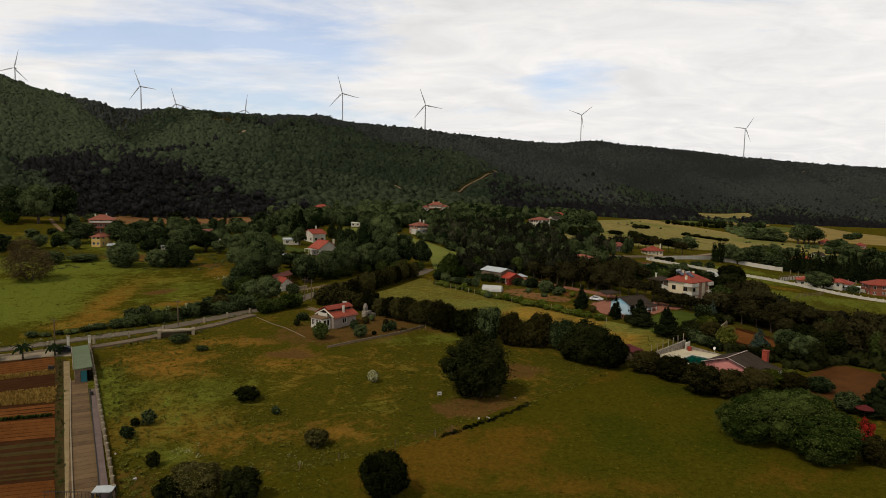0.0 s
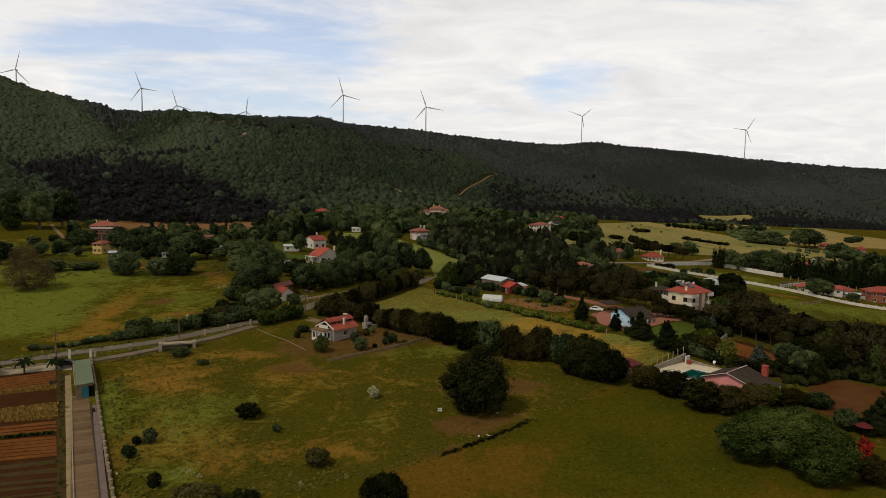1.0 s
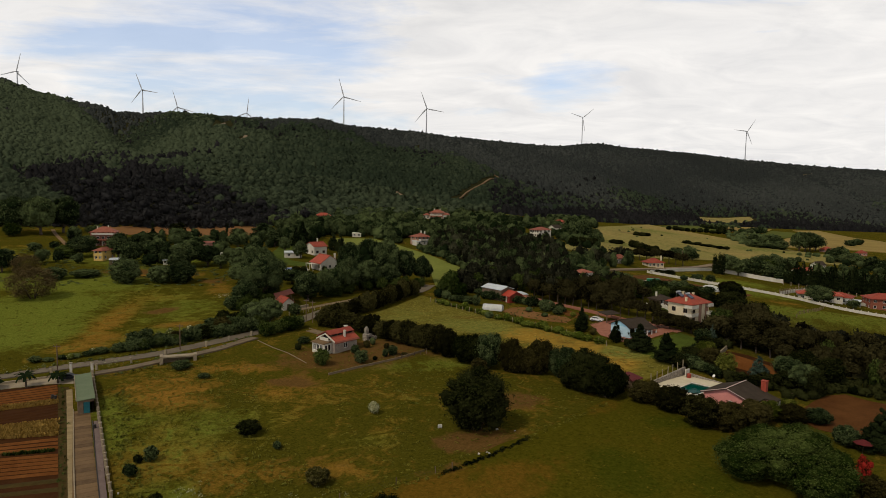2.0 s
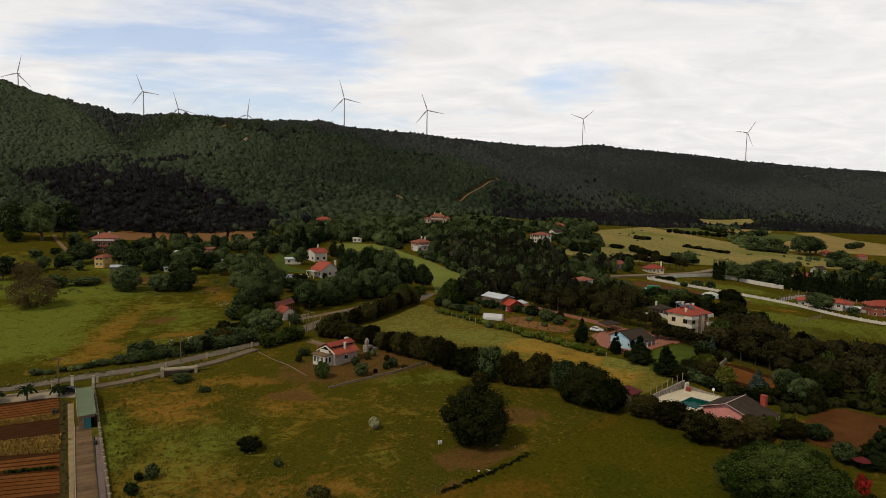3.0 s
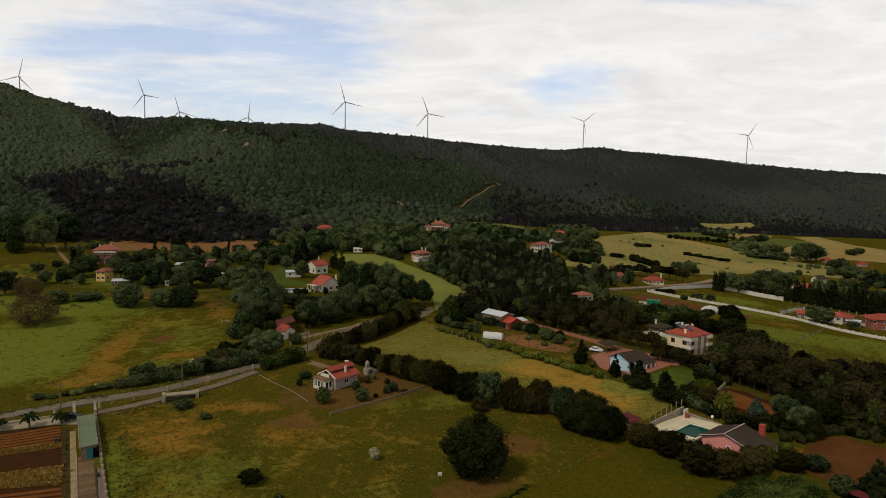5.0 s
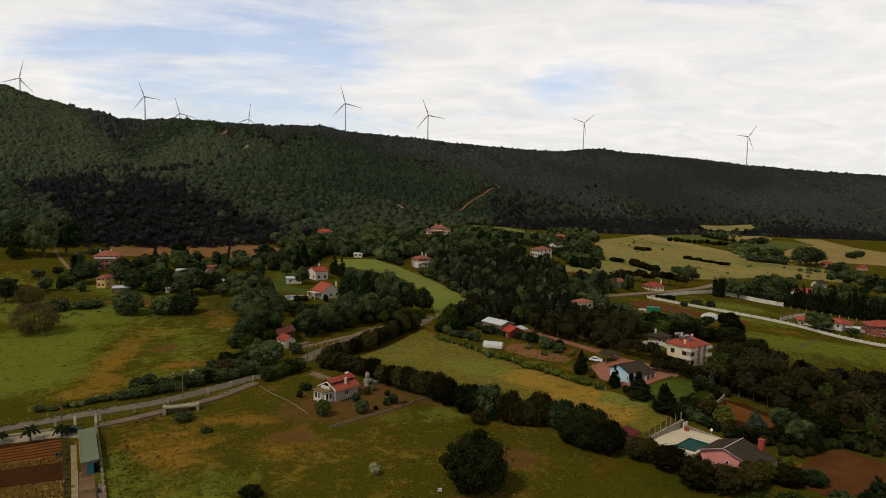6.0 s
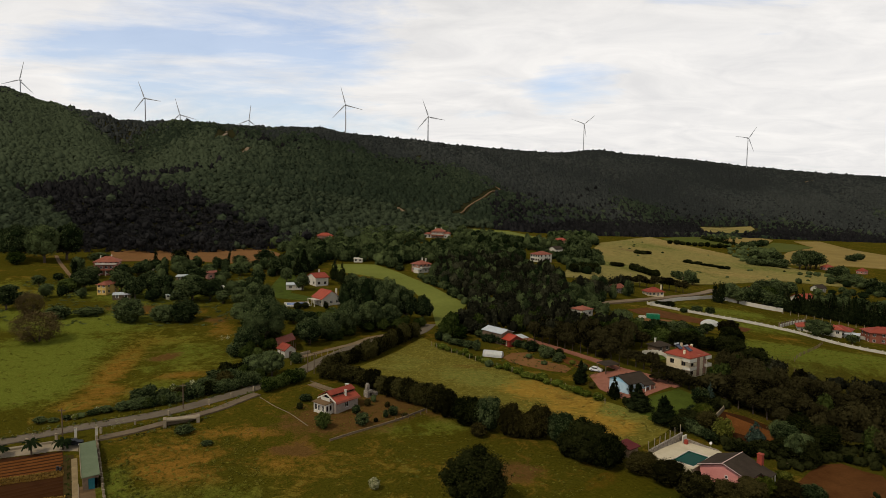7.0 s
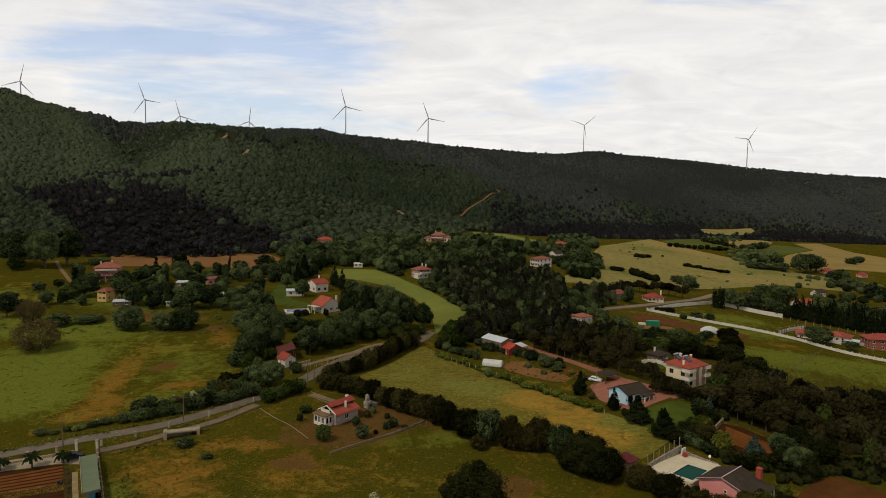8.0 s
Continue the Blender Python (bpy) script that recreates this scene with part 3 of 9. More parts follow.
# ---- ground ----
def blob(x, y, cx, cy, rx, ry, turn=0.0):
    c, s = math.cos(radians(turn)), math.sin(radians(turn))
    u, v = (x - cx) * c + (y - cy) * s, -(x - cx) * s + (y - cy) * c
    return np.exp(-((u / rx) ** 2 + (v / ry) ** 2))


def cover_at(x, y):
    """Straw, lush, bare and forest weights of the ground."""
    straw, lush, bare = 0.24 + 0 * x, 0.12 + 0 * x, 0.0 * x
    for cx, cy, rx, ry, turn, w in STRAW:
        straw = np.maximum(straw, w * blob(x, y, cx, cy, rx, ry, turn))
    for cx, cy, rx, ry, turn, w in LUSH:
        lush = np.maximum(lush, w * blob(x, y, cx, cy, rx, ry, turn))
    for cx, cy, rx, ry, turn, w in BARE:
        bare = np.maximum(bare, w * blob(x, y, cx, cy, rx, ry, turn))
    for cx, cy, rx, ry, turn, w in DRY_BANDS:
        band = w * blob(x, y, cx, cy, rx, ry, turn)
        lush, straw, bare = lush * (1 - band), np.maximum(straw, 0.95 * band), np.maximum(bare, 0.42 * band)
    wood = np.maximum(sm(-30, 60, y - foot_line(x)), (1.7 * blob(x, y, 124, 200, 36, 32)).clip(0, 1))
    return straw, lush, bare, wood


# centre, reach along and across, turn and weight of each patch
STRAW = [(*(-1.3, 94.2), 16, 7, 15, 0.62), (*(18.5, 91.8), 30, 7, 10, 0.5), (*(-110.3, 215.8), 46, 9, 101, 0.62), (*(-102.7, 182.8), 14, 8, 0, 0.6), (*(-88.7, 221.6), 20, 20, 0, 0.4), (*(-106.4, 249.9), 22, 12, 0, 0.45), (*(-37.9, 144.3), 16, 6, 0, 0.5), (*(29.3, 184.9), 26, 10, -40, 0.5), (*(-50.1, 159.0), 16, 5, 0, 0.55)]
STRAW += [(*(-46.0, 113.0), 16, 14, 0, 0.62), (*(-58.0, 140.0), 14, 12, 0, 0.66), (*(-36.0, 104.0), 10, 6, 0, 0.6), (*(-34.0, 150.0), 6, 3.5, 0, 0.8), (*(-64.0, 150.0), 12, 6, 0, 0.55), (*(-52.0, 122.0), 8, 8, 0, 0.5), (*(-30.0, 108.0), 12, 5, 0, 0.55), (*(-40.8, 116.3), 9, 4, 0, 0.5), (*(-19.8, 108.2), 12, 5, 0, 0.55), (*(-72.5, 145.1), 7, 6, 0, 0.55), (*(-49.4, 134.2), 7, 4, 0, 0.5), (*(18.4, 138.0), 9, 7, 0, 0.5), (*(-121.3, 285.4), 26, 6, 0, 0.6), (*(-219.9, 328.3), 30, 16, 0, 0.6), (*(27.1, 172.0), 10, 6, 0, 0.6), (*(164.2, 310.0), 14, 8, 0, 0.5)]
DRY_BANDS = [(*(-111.0, 222.0), 38, 10, 101, 0.52), (*(-101.0, 193.0), 11, 9, 0, 0.6), (*(-85.0, 208.0), 13, 5, 0, 0.6), (*(-125.0, 295.0), 22, 6, 0, 0.9), (*(-90.0, 262.0), 8, 20, 20, 0.5)]
LUSH = [(*(-10.5, 134.6), 26, 12, 10, 0.2), (*(-145.3, 227.3), 28, 40, 0, 1.0), (*(-137.7, 198.4), 40, 24, 0, 1.0), (*(160.8, 358.4), 60, 25, 0, 0.45), (*(-155.2, 269.9), 40, 12, 0, 1.0), (*(-87.5, 252.6), 14, 18, 0, 0.5), (*(-87.6, 234.8), 20, 14, 0, 0.4)]
LUSH += [(*(150.0, 264.0), 46, 26, 0, 0.85), (*(-66.0, 128.0), 5, 22, 29, 0.7), (*(-46.0, 120.0), 16, 20, 0, 0.55), (*(-43.0, 101.0), 8, 6, 0, 0.6), (*(-105.0, 228.0), 40, 42, 0, 0.62), (*(-95.0, 195.0), 30, 16, 0, 0.55), (*(-150.0, 335.0), 75, 45, 0, 0.55), (*(-215.0, 330.0), 40, 30, 0, 0.5), (*(-165.0, 285.0), 60, 14, 0, 0.75), (*(158.7, 271.6), 50, 22, 0, 0.95), (*(157.1, 330.0), 40, 16, 0, 0.6), (*(163.6, 364.7), 40, 10, 0, 0.7), (*(-14.6, 120.0), 14, 5, 0, 0.3), (*(-59.8, 123.8), 7, 16, 0, 0.5), (*(-5.7, 164.5), 20, 8, 0, 0.5), (*(-46.1, 109.2), 8, 8, 0, 0.4)]
BARE = [(*(-100.0, 230.0), 7, 9, 0, 0.75), (*(4.5, 121.5), 8, 4, 20, 0.9), (*(17.0, 141.0), 6, 6, 0, 0.9), (*(-138.0, 299.0), 30, 7, 0, 0.7), (*(-100.0, 285.0), 14, 9, 0, 0.5), (*(6.1, 120.4), 10, 4.5, 10, 0.8), (*(18.6, 139.9), 6, 5, 0, 0.6), (*(-34.6, 149.7), 7, 4, 0, 0.8), (*(-21.0, 174.5), 24, 13, 30, 1.0), (*(-33.0, 170.0), 8, 7, 0, 0.8), (*(-25.0, 110.1), 10, 4, 0, 0.35), (*(-104.8, 236.1), 8, 8, 0, 0.45), (*(1.3, 110.1), 8, 2, 20, 0.5), (*(-39.5, 109.5), 5, 3, 0, 0.4), (*(-42.7, 91.2), 8, 5, 0, 0.45), (*(-79.8, 263.9), 10, 8, 0, 0.35)]


def build_ground():
    ys = list(np.arange(-180, 262, 2.6))
    while ys[-1] < 4700:
        ys.append(ys[-1] + max(2.6, 0.012 * ys[-1]))
    ys = np.array(ys)
    v = np.linspace(-1, 1, 261)
    y, v = np.meshgrid(ys, v, indexing="ij")
    x = v * np.where(y < 260, 320, 320 + (y - 260) * 0.95)
    z = height(x, y)
    n, m = y.shape
    verts = np.stack([x, y, z], -1).reshape(-1, 3)
    i = np.arange(n * m).reshape(n, m)
    faces = np.stack([i[:-1, :-1], i[:-1, 1:], i[1:, 1:], i[1:, :-1]], -1).reshape(-1, 4)
    me = bpy.data.meshes.new("ground")
    me.from_pydata(verts.tolist(), [], faces.tolist())
    me.polygons.foreach_set("use_smooth", [True] * len(faces))
    att = me.attributes.new("cover", "FLOAT_COLOR", "POINT")
    att.data.foreach_set("color", np.stack(cover_at(x, y), -1).reshape(-1).astype(np.float32))
    me.materials.append(M["meadow"])
    return tagged(new("ground", me), "rolling meadow ground rising to a wooded hill ridge", "ground", "", "structure")


build_ground()


# ---- foliage ----


def ico(level=1):
    bm = bmesh.new()
    bmesh.ops.create_icosphere(bm, subdivisions=level, radius=1.0)
    v = np.array([p.co for p in bm.verts])
    f = [[p.index for p in q.verts] for q in bm.faces]
    bm.free()
    return v, f


ICO1, ICO2 = ico(1), ico(2)


def lobes_of(kind, r):
    """Centres and radii of a crown's clumps, in a crown 1 high and 1 wide; and where its trunk meets it."""

    def shell(count, middle, reach, small, large, low=-0.75, flat=0.85):
        """Clumps spread over an ellipsoid, the gaps between them left open to the darkened hearts."""
        for k in range(count):
            h = low + (0.98 - low) * (k + 0.5) / count
            a, q = k * 2.4 + r.uniform(-0.5, 0.5), math.sqrt(max(0.0, 1 - h * h))
            d, s = r.uniform(0.80, 1.06), r.uniform(small, large)
            out.append(((reach[0] * d * q * math.cos(a), reach[0] * d * q * math.sin(a), middle + reach[1] * d * h), (s, s, s * flat)))

    out = []
    if kind == "broad":
        out.append(((0, 0, 0.52), (0.30, 0.30, 0.34)))
        shell(30, 0.53, (0.33, 0.35), 0.075, 0.165)
        return out, 0.16
    if kind == "pine":
        out.append(((0, 0, 0.66), (0.30, 0.30, 0.22)))
        shell(24, 0.66, (0.34, 0.23), 0.08, 0.16, -0.6, 0.8)
        return out, 0.5
    if kind == "shrub":
        out.append(((0, 0, 0.42), (0.36, 0.36, 0.40)))
        shell(26, 0.44, (0.34, 0.39), 0.075, 0.155, -0.9)
        return out, 0.12
    if kind == "dome":
        out.append(((0, 0, 0.46), (0.38, 0.38, 0.42)))
        shell(64, 0.46, (0.365, 0.41), 0.05, 0.118, -0.95, 1.05)
        return out, 0.12
    if kind == "spruce":
        for k in range(10):
            h = 0.12 + k * 0.088
            s = 0.46 * (1 - (h - 0.10) / 0.93) + 0.03
            for q in range(5 if k < 6 else 3):
                a = q * 6.28 / (5 if k < 6 else 3) + k * 1.3 + r.uniform(-0.3, 0.3)
                q2 = s * r.uniform(0.40, 0.66)
                out.append(((q2 * math.cos(a), q2 * math.sin(a), h + r.uniform(-0.045, 0.045)), (s * r.uniform(0.34, 0.52), s * r.uniform(0.34, 0.52), r.uniform(0.06, 0.10))))
        return out, 0.12
    if kind == "cypress":
        return [((r.uniform(-0.1, 0.1), r.uniform(-0.1, 0.1), 0.12 + k * 0.11), (0.40 * (1 - 0.055 * k), 0.40 * (1 - 0.055 * k), 0.13)) for k in range(8)], 0.1
    raise ValueError(kind)


def low_crown(r, pointed, leaves, size):
    """A far tree: an uneven dome or cone of three rings with a few loose sprays on it."""
    verts = [(r.normal(0, 0.05), r.normal(0, 0.05), 1.0)]
    for h, d in ((0.66, 0.27), (0.05, 0.48)) if pointed else ((0.76, 0.34), (0.05, 0.5)):
        verts += [(d * r.uniform(0.75, 1.2) * math.cos(a), d * r.uniform(0.75, 1.2) * math.sin(a), h + r.normal(0, 0.06)) for a in np.arange(4) * 1.571 + r.uniform(0, 1)]
    faces = [[0, 1 + k, 1 + (k + 1) % 4] for k in range(4)]
    for k in range(4):
        n = (k + 1) % 4
        faces += [[1 + k, 5 + k, 5 + n], [1 + k, 5 + n, 1 + n]]
    for k in range(leaves):
        a, h = r.uniform(0, 6.3), r.uniform(0.25, 0.95)
        d = (0.5 * (1 - h * 0.9) if pointed else 0.5 * math.sqrt(1 - (h * 0.95) ** 2)) + 0.03
        c, i = np.array((d * math.cos(a), d * math.sin(a), h)), len(verts)
        verts += [tuple(c + r.normal(0, size, 3)) for q in range(3)]
        faces.append([i, i + 1, i + 2])
    shade = 0.5 + 0.12 * r.standard_normal(len(verts))
    return np.array(verts), faces, shade


def crown_arrays(kind, seed, leaves, size, core=2):
    """Leaf sprays over the clumps of a crown and a lumpy heart within each: vertices, faces and tones."""
    r = np.random.default_rng(seed)
    if kind in ("low_dome", "low_cone"):
        return low_crown(r, kind == "low_cone", leaves, size)
    lobes, _ = lobes_of(kind, r)
    verts, faces, tones = [], [], []
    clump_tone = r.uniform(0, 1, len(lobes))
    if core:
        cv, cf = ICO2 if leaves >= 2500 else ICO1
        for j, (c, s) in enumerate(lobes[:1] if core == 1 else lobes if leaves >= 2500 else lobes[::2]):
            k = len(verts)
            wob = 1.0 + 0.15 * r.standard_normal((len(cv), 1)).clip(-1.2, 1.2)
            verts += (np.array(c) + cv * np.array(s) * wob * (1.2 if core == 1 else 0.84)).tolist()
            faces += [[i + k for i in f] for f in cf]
            # hearts toned darker: the crown's inner shade is put into the colour
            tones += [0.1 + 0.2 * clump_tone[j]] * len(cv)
    area = np.array([s[0] * s[0] for _, s in lobes])
    pick = r.choice(len(lobes), leaves, p=area / area.sum())
    d = r.standard_normal((leaves, 3))
    d[:, 2] += 0.3
    d /= np.linalg.norm(d, axis=1)[:, None]
    c = np.array([lobes[k][0] for k in pick]) + d * np.array([lobes[k][1] for k in pick]) * r.uniform(0.78, 1.26, (leaves, 1))
    c[:, 2] = c[:, 2].clip(0.02, 1.05)
    n = d + 0.5 * r.standard_normal((leaves, 3))
    n /= np.linalg.norm(n, axis=1)[:, None]
    u = np.cross(n, r.standard_normal((leaves, 3)))
    u /= np.linalg.norm(u, axis=1)[:, None]
    w = np.cross(n, u)
    s = size * r.uniform(0.6, 1.3, (leaves, 1))
    k = len(verts)
    q = np.stack([c - u * s - w * s * 0.6, c + u * s - w * s * 0.6, c + w * s * 1.1 + n * s * 0.2], 1).reshape(-1, 3)
    faces += (np.arange(leaves * 3).reshape(-1, 3) + k).tolist()
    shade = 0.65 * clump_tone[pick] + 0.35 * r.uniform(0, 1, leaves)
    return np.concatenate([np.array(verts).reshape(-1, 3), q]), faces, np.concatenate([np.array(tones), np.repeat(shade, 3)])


CROWNS, TRUNKS = {}, {}


def crown_mesh(kind, leaf, detail, variant):
    key = (kind, leaf, detail, variant)
    if key not in CROWNS:
        quads, size = {"hero": (14000, 0.0125), "near": (5200, 0.0195), "mid": (1350, 0.036), "far": (420, 0.062)}[detail]
        if leaf == "twig":
            quads, size = quads * 2, size * 0.6
        if kind in ("spruce", "cypress"):
            quads = int(quads * 0.8)
        v, f, tones = crown_arrays(kind, hash_of(kind) + variant * 17, quads, size, 0 if leaf == "twig" else 2 if detail != "far" else 1)
        me = bpy.data.meshes.new("crown")
        me.from_pydata(v.tolist(), [], f)
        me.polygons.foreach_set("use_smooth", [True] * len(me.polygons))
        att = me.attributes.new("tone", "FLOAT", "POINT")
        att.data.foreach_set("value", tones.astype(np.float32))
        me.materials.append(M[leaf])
        CROWNS[key] = me
    return CROWNS[key]


def hash_of(word):
    return sum(ord(c) * (k + 3) for k, c in enumerate(word))


def trunk_mesh(kind, variant):
    key = (kind, variant)
    if key not in TRUNKS:
        r = np.random.default_rng(hash_of(kind) + variant)
        lobes, top = lobes_of(kind, np.random.default_rng(hash_of(kind) + variant * 17))
        bm = bmesh.new()
        if kind in ("shrub", "dome"):
            for k in range(6):
                a = r.uniform(0, 6.3)
                tube(bm, (0.04 * math.cos(a), 0.04 * math.sin(a), -0.05), (0.2 * math.cos(a), 0.2 * math.sin(a), 0.45), 0.012, 0.005, 5)
        else:
            rad = {"broad": 0.035, "pine": 0.028, "spruce": 0.025, "cypress": 0.05}[kind]
            bend = r.uniform(-0.03, 0.03, 2)
            tube(bm, (0, 0, -0.06), (bend[0], bend[1], top), rad * 1.25, rad, 7)
            tube(bm, (bend[0], bend[1], top), (0, 0, 0.85), rad, rad * 0.25, 6)
            if kind in ("broad", "pine"):
                for c, s in lobes[1:7]:
                    tube(bm, (bend[0], bend[1], top * r.uniform(0.8, 1.2)), c, rad * 0.55, rad * 0.15, 5)
        me = bpy.data.meshes.new("trunk")
        bm.to_mesh(me)
        bm.free()
        me.materials.append(M["bark"])
        TRUNKS[key] = me
    return TRUNKS[key]


KINDS = {
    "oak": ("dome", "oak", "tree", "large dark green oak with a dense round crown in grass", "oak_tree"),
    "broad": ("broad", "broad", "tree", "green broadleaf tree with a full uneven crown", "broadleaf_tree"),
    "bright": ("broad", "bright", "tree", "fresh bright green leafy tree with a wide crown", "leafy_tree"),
    "pine": ("pine", "shaded_pine", "tree", "dark olive umbrella pine with a clumped crown", "pine_tree"),
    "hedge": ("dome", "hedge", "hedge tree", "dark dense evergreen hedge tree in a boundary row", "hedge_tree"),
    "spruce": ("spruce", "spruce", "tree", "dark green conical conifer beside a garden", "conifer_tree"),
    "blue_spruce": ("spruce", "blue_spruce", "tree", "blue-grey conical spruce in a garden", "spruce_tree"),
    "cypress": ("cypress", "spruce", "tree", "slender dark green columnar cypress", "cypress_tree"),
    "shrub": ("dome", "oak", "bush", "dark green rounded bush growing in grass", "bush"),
    "green_bush": ("dome", "broad", "bush", "mid-green leafy bush beside the road or field", "bush"),
    "bright_bush": ("dome", "bright", "bush", "bright green spreading bush with dense leaves", "bush"),
    "vine": ("shrub", "vine", "vine", "bright green leafy vine in a fenced row", "vine"),
    "soft_bush": ("dome", "pale", "bush", "pale grey-green feathery bush in dry grass", "bush"),
    "rust_bush": ("dome", "rust", "bush", "brownish olive bush at the edge of the meadow", "bush"),
    "yellow_bush": ("shrub", "yellow", "bush", "yellow-green young garden shrub", "bush"),
    "red_bush": ("shrub", "red", "bush", "bush covered in bright red flowers", "bush"),
    "elder": ("shrub", "elder", "bush", "bush with clusters of cream-white flowers in the meadow", "flowering_bush"),
    "bare": ("dome", "twig", "bush", "leafless grey-brown twiggy bush in green grass", "bare_bush"),
}
COUNT = [0]


def plant(kind, x, y, h, w):
    """One tree or bush, h metres high and w wide."""
    shape, leaf, category, label, name = KINDS[kind]
    COUNT[0] += 1
    far = math.hypot(x, y)
    share = max(h, w) / far * 1160
    detail = "hero" if share > 85 else "near" if share > 42 else "mid" if share > 20 else "far"
    variant = COUNT[0] % 4
    r = np.random.default_rng(COUNT[0])
    if kind == "vine":
        x, y, h, w = x + r.normal(0, 0.5), y + r.normal(0, 0.4), h * r.uniform(0.6, 1.1), w * r.uniform(0.8, 1.4)
    ob = thing(name, x, y, (COUNT[0] * 77) % 360, 0, label, category, "")
    ob.rotation_euler = (radians(r.normal(0, 2.5)), radians(r.normal(0, 2.5)), ob.rotation_euler[2])
    ob.scale = (w * r.uniform(0.92, 1.08), w * r.uniform(0.92, 1.08), h)
    a = new("trunk", trunk_mesh(shape, variant))
    b = new("crown", crown_mesh(shape, leaf, detail, variant))
    a.parent = b.parent = ob
    return ob


def stand(name, spots, leaves, quads, size, label, category="trees", core=2, shapes=("broad",)):
    """Many trees too far off to count, in one mesh. spots: rows of x, y, height, width, tone."""
    stock = [crown_arrays(s, 900 + 31 * k, quads, size, core) for k in range(5 if len(spots) < 3000 else 12) for s in shapes]
    allv, allf, tones, base = [], [], [], 0
    r = np.random.default_rng(len(spots))
    z = height(spots[:, 0], spots[:, 1])
    for k, (x, y, h, w, tone) in enumerate(spots):
        v, f, own = stock[int(r.integers(len(stock)))]
        a = r.uniform(0, 6.3)
        ca, sa = math.cos(a), math.sin(a)
        p = np.empty_like(v)
        p[:, 0] = (v[:, 0] * ca - v[:, 1] * sa) * w + x
        p[:, 1] = (v[:, 0] * sa + v[:, 1] * ca) * w + y
        p[:, 2] = (v[:, 2] - 0.06) * h + z[k]
        allv.append(p)
        allf.append((f, base))
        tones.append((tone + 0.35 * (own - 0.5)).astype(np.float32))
        base += len(v)
    verts = np.concatenate(allv)
    loops, starts, at = [], [], 0
    cache = {}
    for f, k in allf:
        if id(f) not in cache:
            flat = np.array([i for q in f for i in q])
            size_of = np.array([len(q) for q in f])
            cache[id(f)] = flat, np.concatenate([[0], np.cumsum(size_of)[:-1]]), len(flat)
        flat, st, total = cache[id(f)]
        loops.append(flat + k)
        starts.append(st + at)
        at += total
    loops, starts = np.concatenate(loops), np.concatenate(starts)
    me = bpy.data.meshes.new(name)
    me.vertices.add(len(verts))
    me.vertices.foreach_set("co", verts.astype(np.float32).ravel())
    me.loops.add(len(loops))
    me.loops.foreach_set("vertex_index", loops.astype(np.int32))
    me.polygons.add(len(starts))
    me.polygons.foreach_set("loop_start", starts.astype(np.int32))
    me.polygons.foreach_set("use_smooth", [True] * len(starts))
    me.update(calc_edges=True)
    att = me.attributes.new("tone", "FLOAT", "POINT")
    att.data.foreach_set("value", np.concatenate(tones))
    me.materials.append(M[leaves])
    return tagged(new(name, me), label, category, "", "stuff")


def scatter(poly, gap, r, loose=0.42):
    """Random spots in a polygon, about gap metres apart, clear of houses."""
    p = np.array(poly)
    lo, hi = p.min(0), p.max(0)
    gx, gy = np.meshgrid(np.arange(lo[0], hi[0], gap), np.arange(lo[1], hi[1], gap))
    x = gx.ravel() + r.uniform(-loose, loose, gx.size) * gap
    y = gy.ravel() + r.uniform(-loose, loose, gx.size) * gap
    ok = inside([tuple(q) for q in poly], x, y) & clear_of_houses(x, y)
    return x[ok], y[ok]


# clearings round houses: middle, half width, and how far they stay open towards the camera
VIEW_CLEARINGS = [(*(79.5, 203.5), 8, 3), (*(-71.2, 364.0), 9, 20), (*(-55.5, 228.0), 6, 10), (*(-204.6, 393.7), 16, 45), (*(-174.8, 334.0), 9, 30), (*(-6.9, 653.7), 15, 60), (*(-17.3, 443.4), 10, 50), (*(71.6, 487.3), 13, 50), (*(-110.6, 600.3), 11, 50), (*(-67.8, 353.5), 9, 30), (*(-57.9, 315.1), 12, 25), (*(98.1, 574.7), 9, 40), (*(116.0, 661.7), 9, 35), (*(100.7, 382.2), 6, 25), (*(64.1, 300.7), 7, 25), (*(125.9, 392.1), 11, 40), (*(81.6, 209.6), 11, 3), (*(73.8, 224.8), 7, 9), (*(239.5, 435.0), 9, 25), (*(284.0, 503.7), 10, 30), (*(207.4, 442.0), 7, 25), (*(398.8, 682.5), 16, 60), (*(425.8, 667.2), 16, 60), (*(362.0, 543.2), 10, 40)]


def clear_of_houses(x, y):
    """Woods stay open round each house, further towards the camera so that it is seen."""
    ok = np.ones(np.shape(x), bool)
    for cx, cy, r, front in VIEW_CLEARINGS:
        d = math.hypot(cx, cy)
        ux, uy = cx / d, cy / d
        along, across = (x - cx) * ux + (y - cy) * uy, -(x - cx) * uy + (y - cy) * ux
        ok &= ~((np.abs(across) < r) & (along < r) & (along > -front))
    return ok


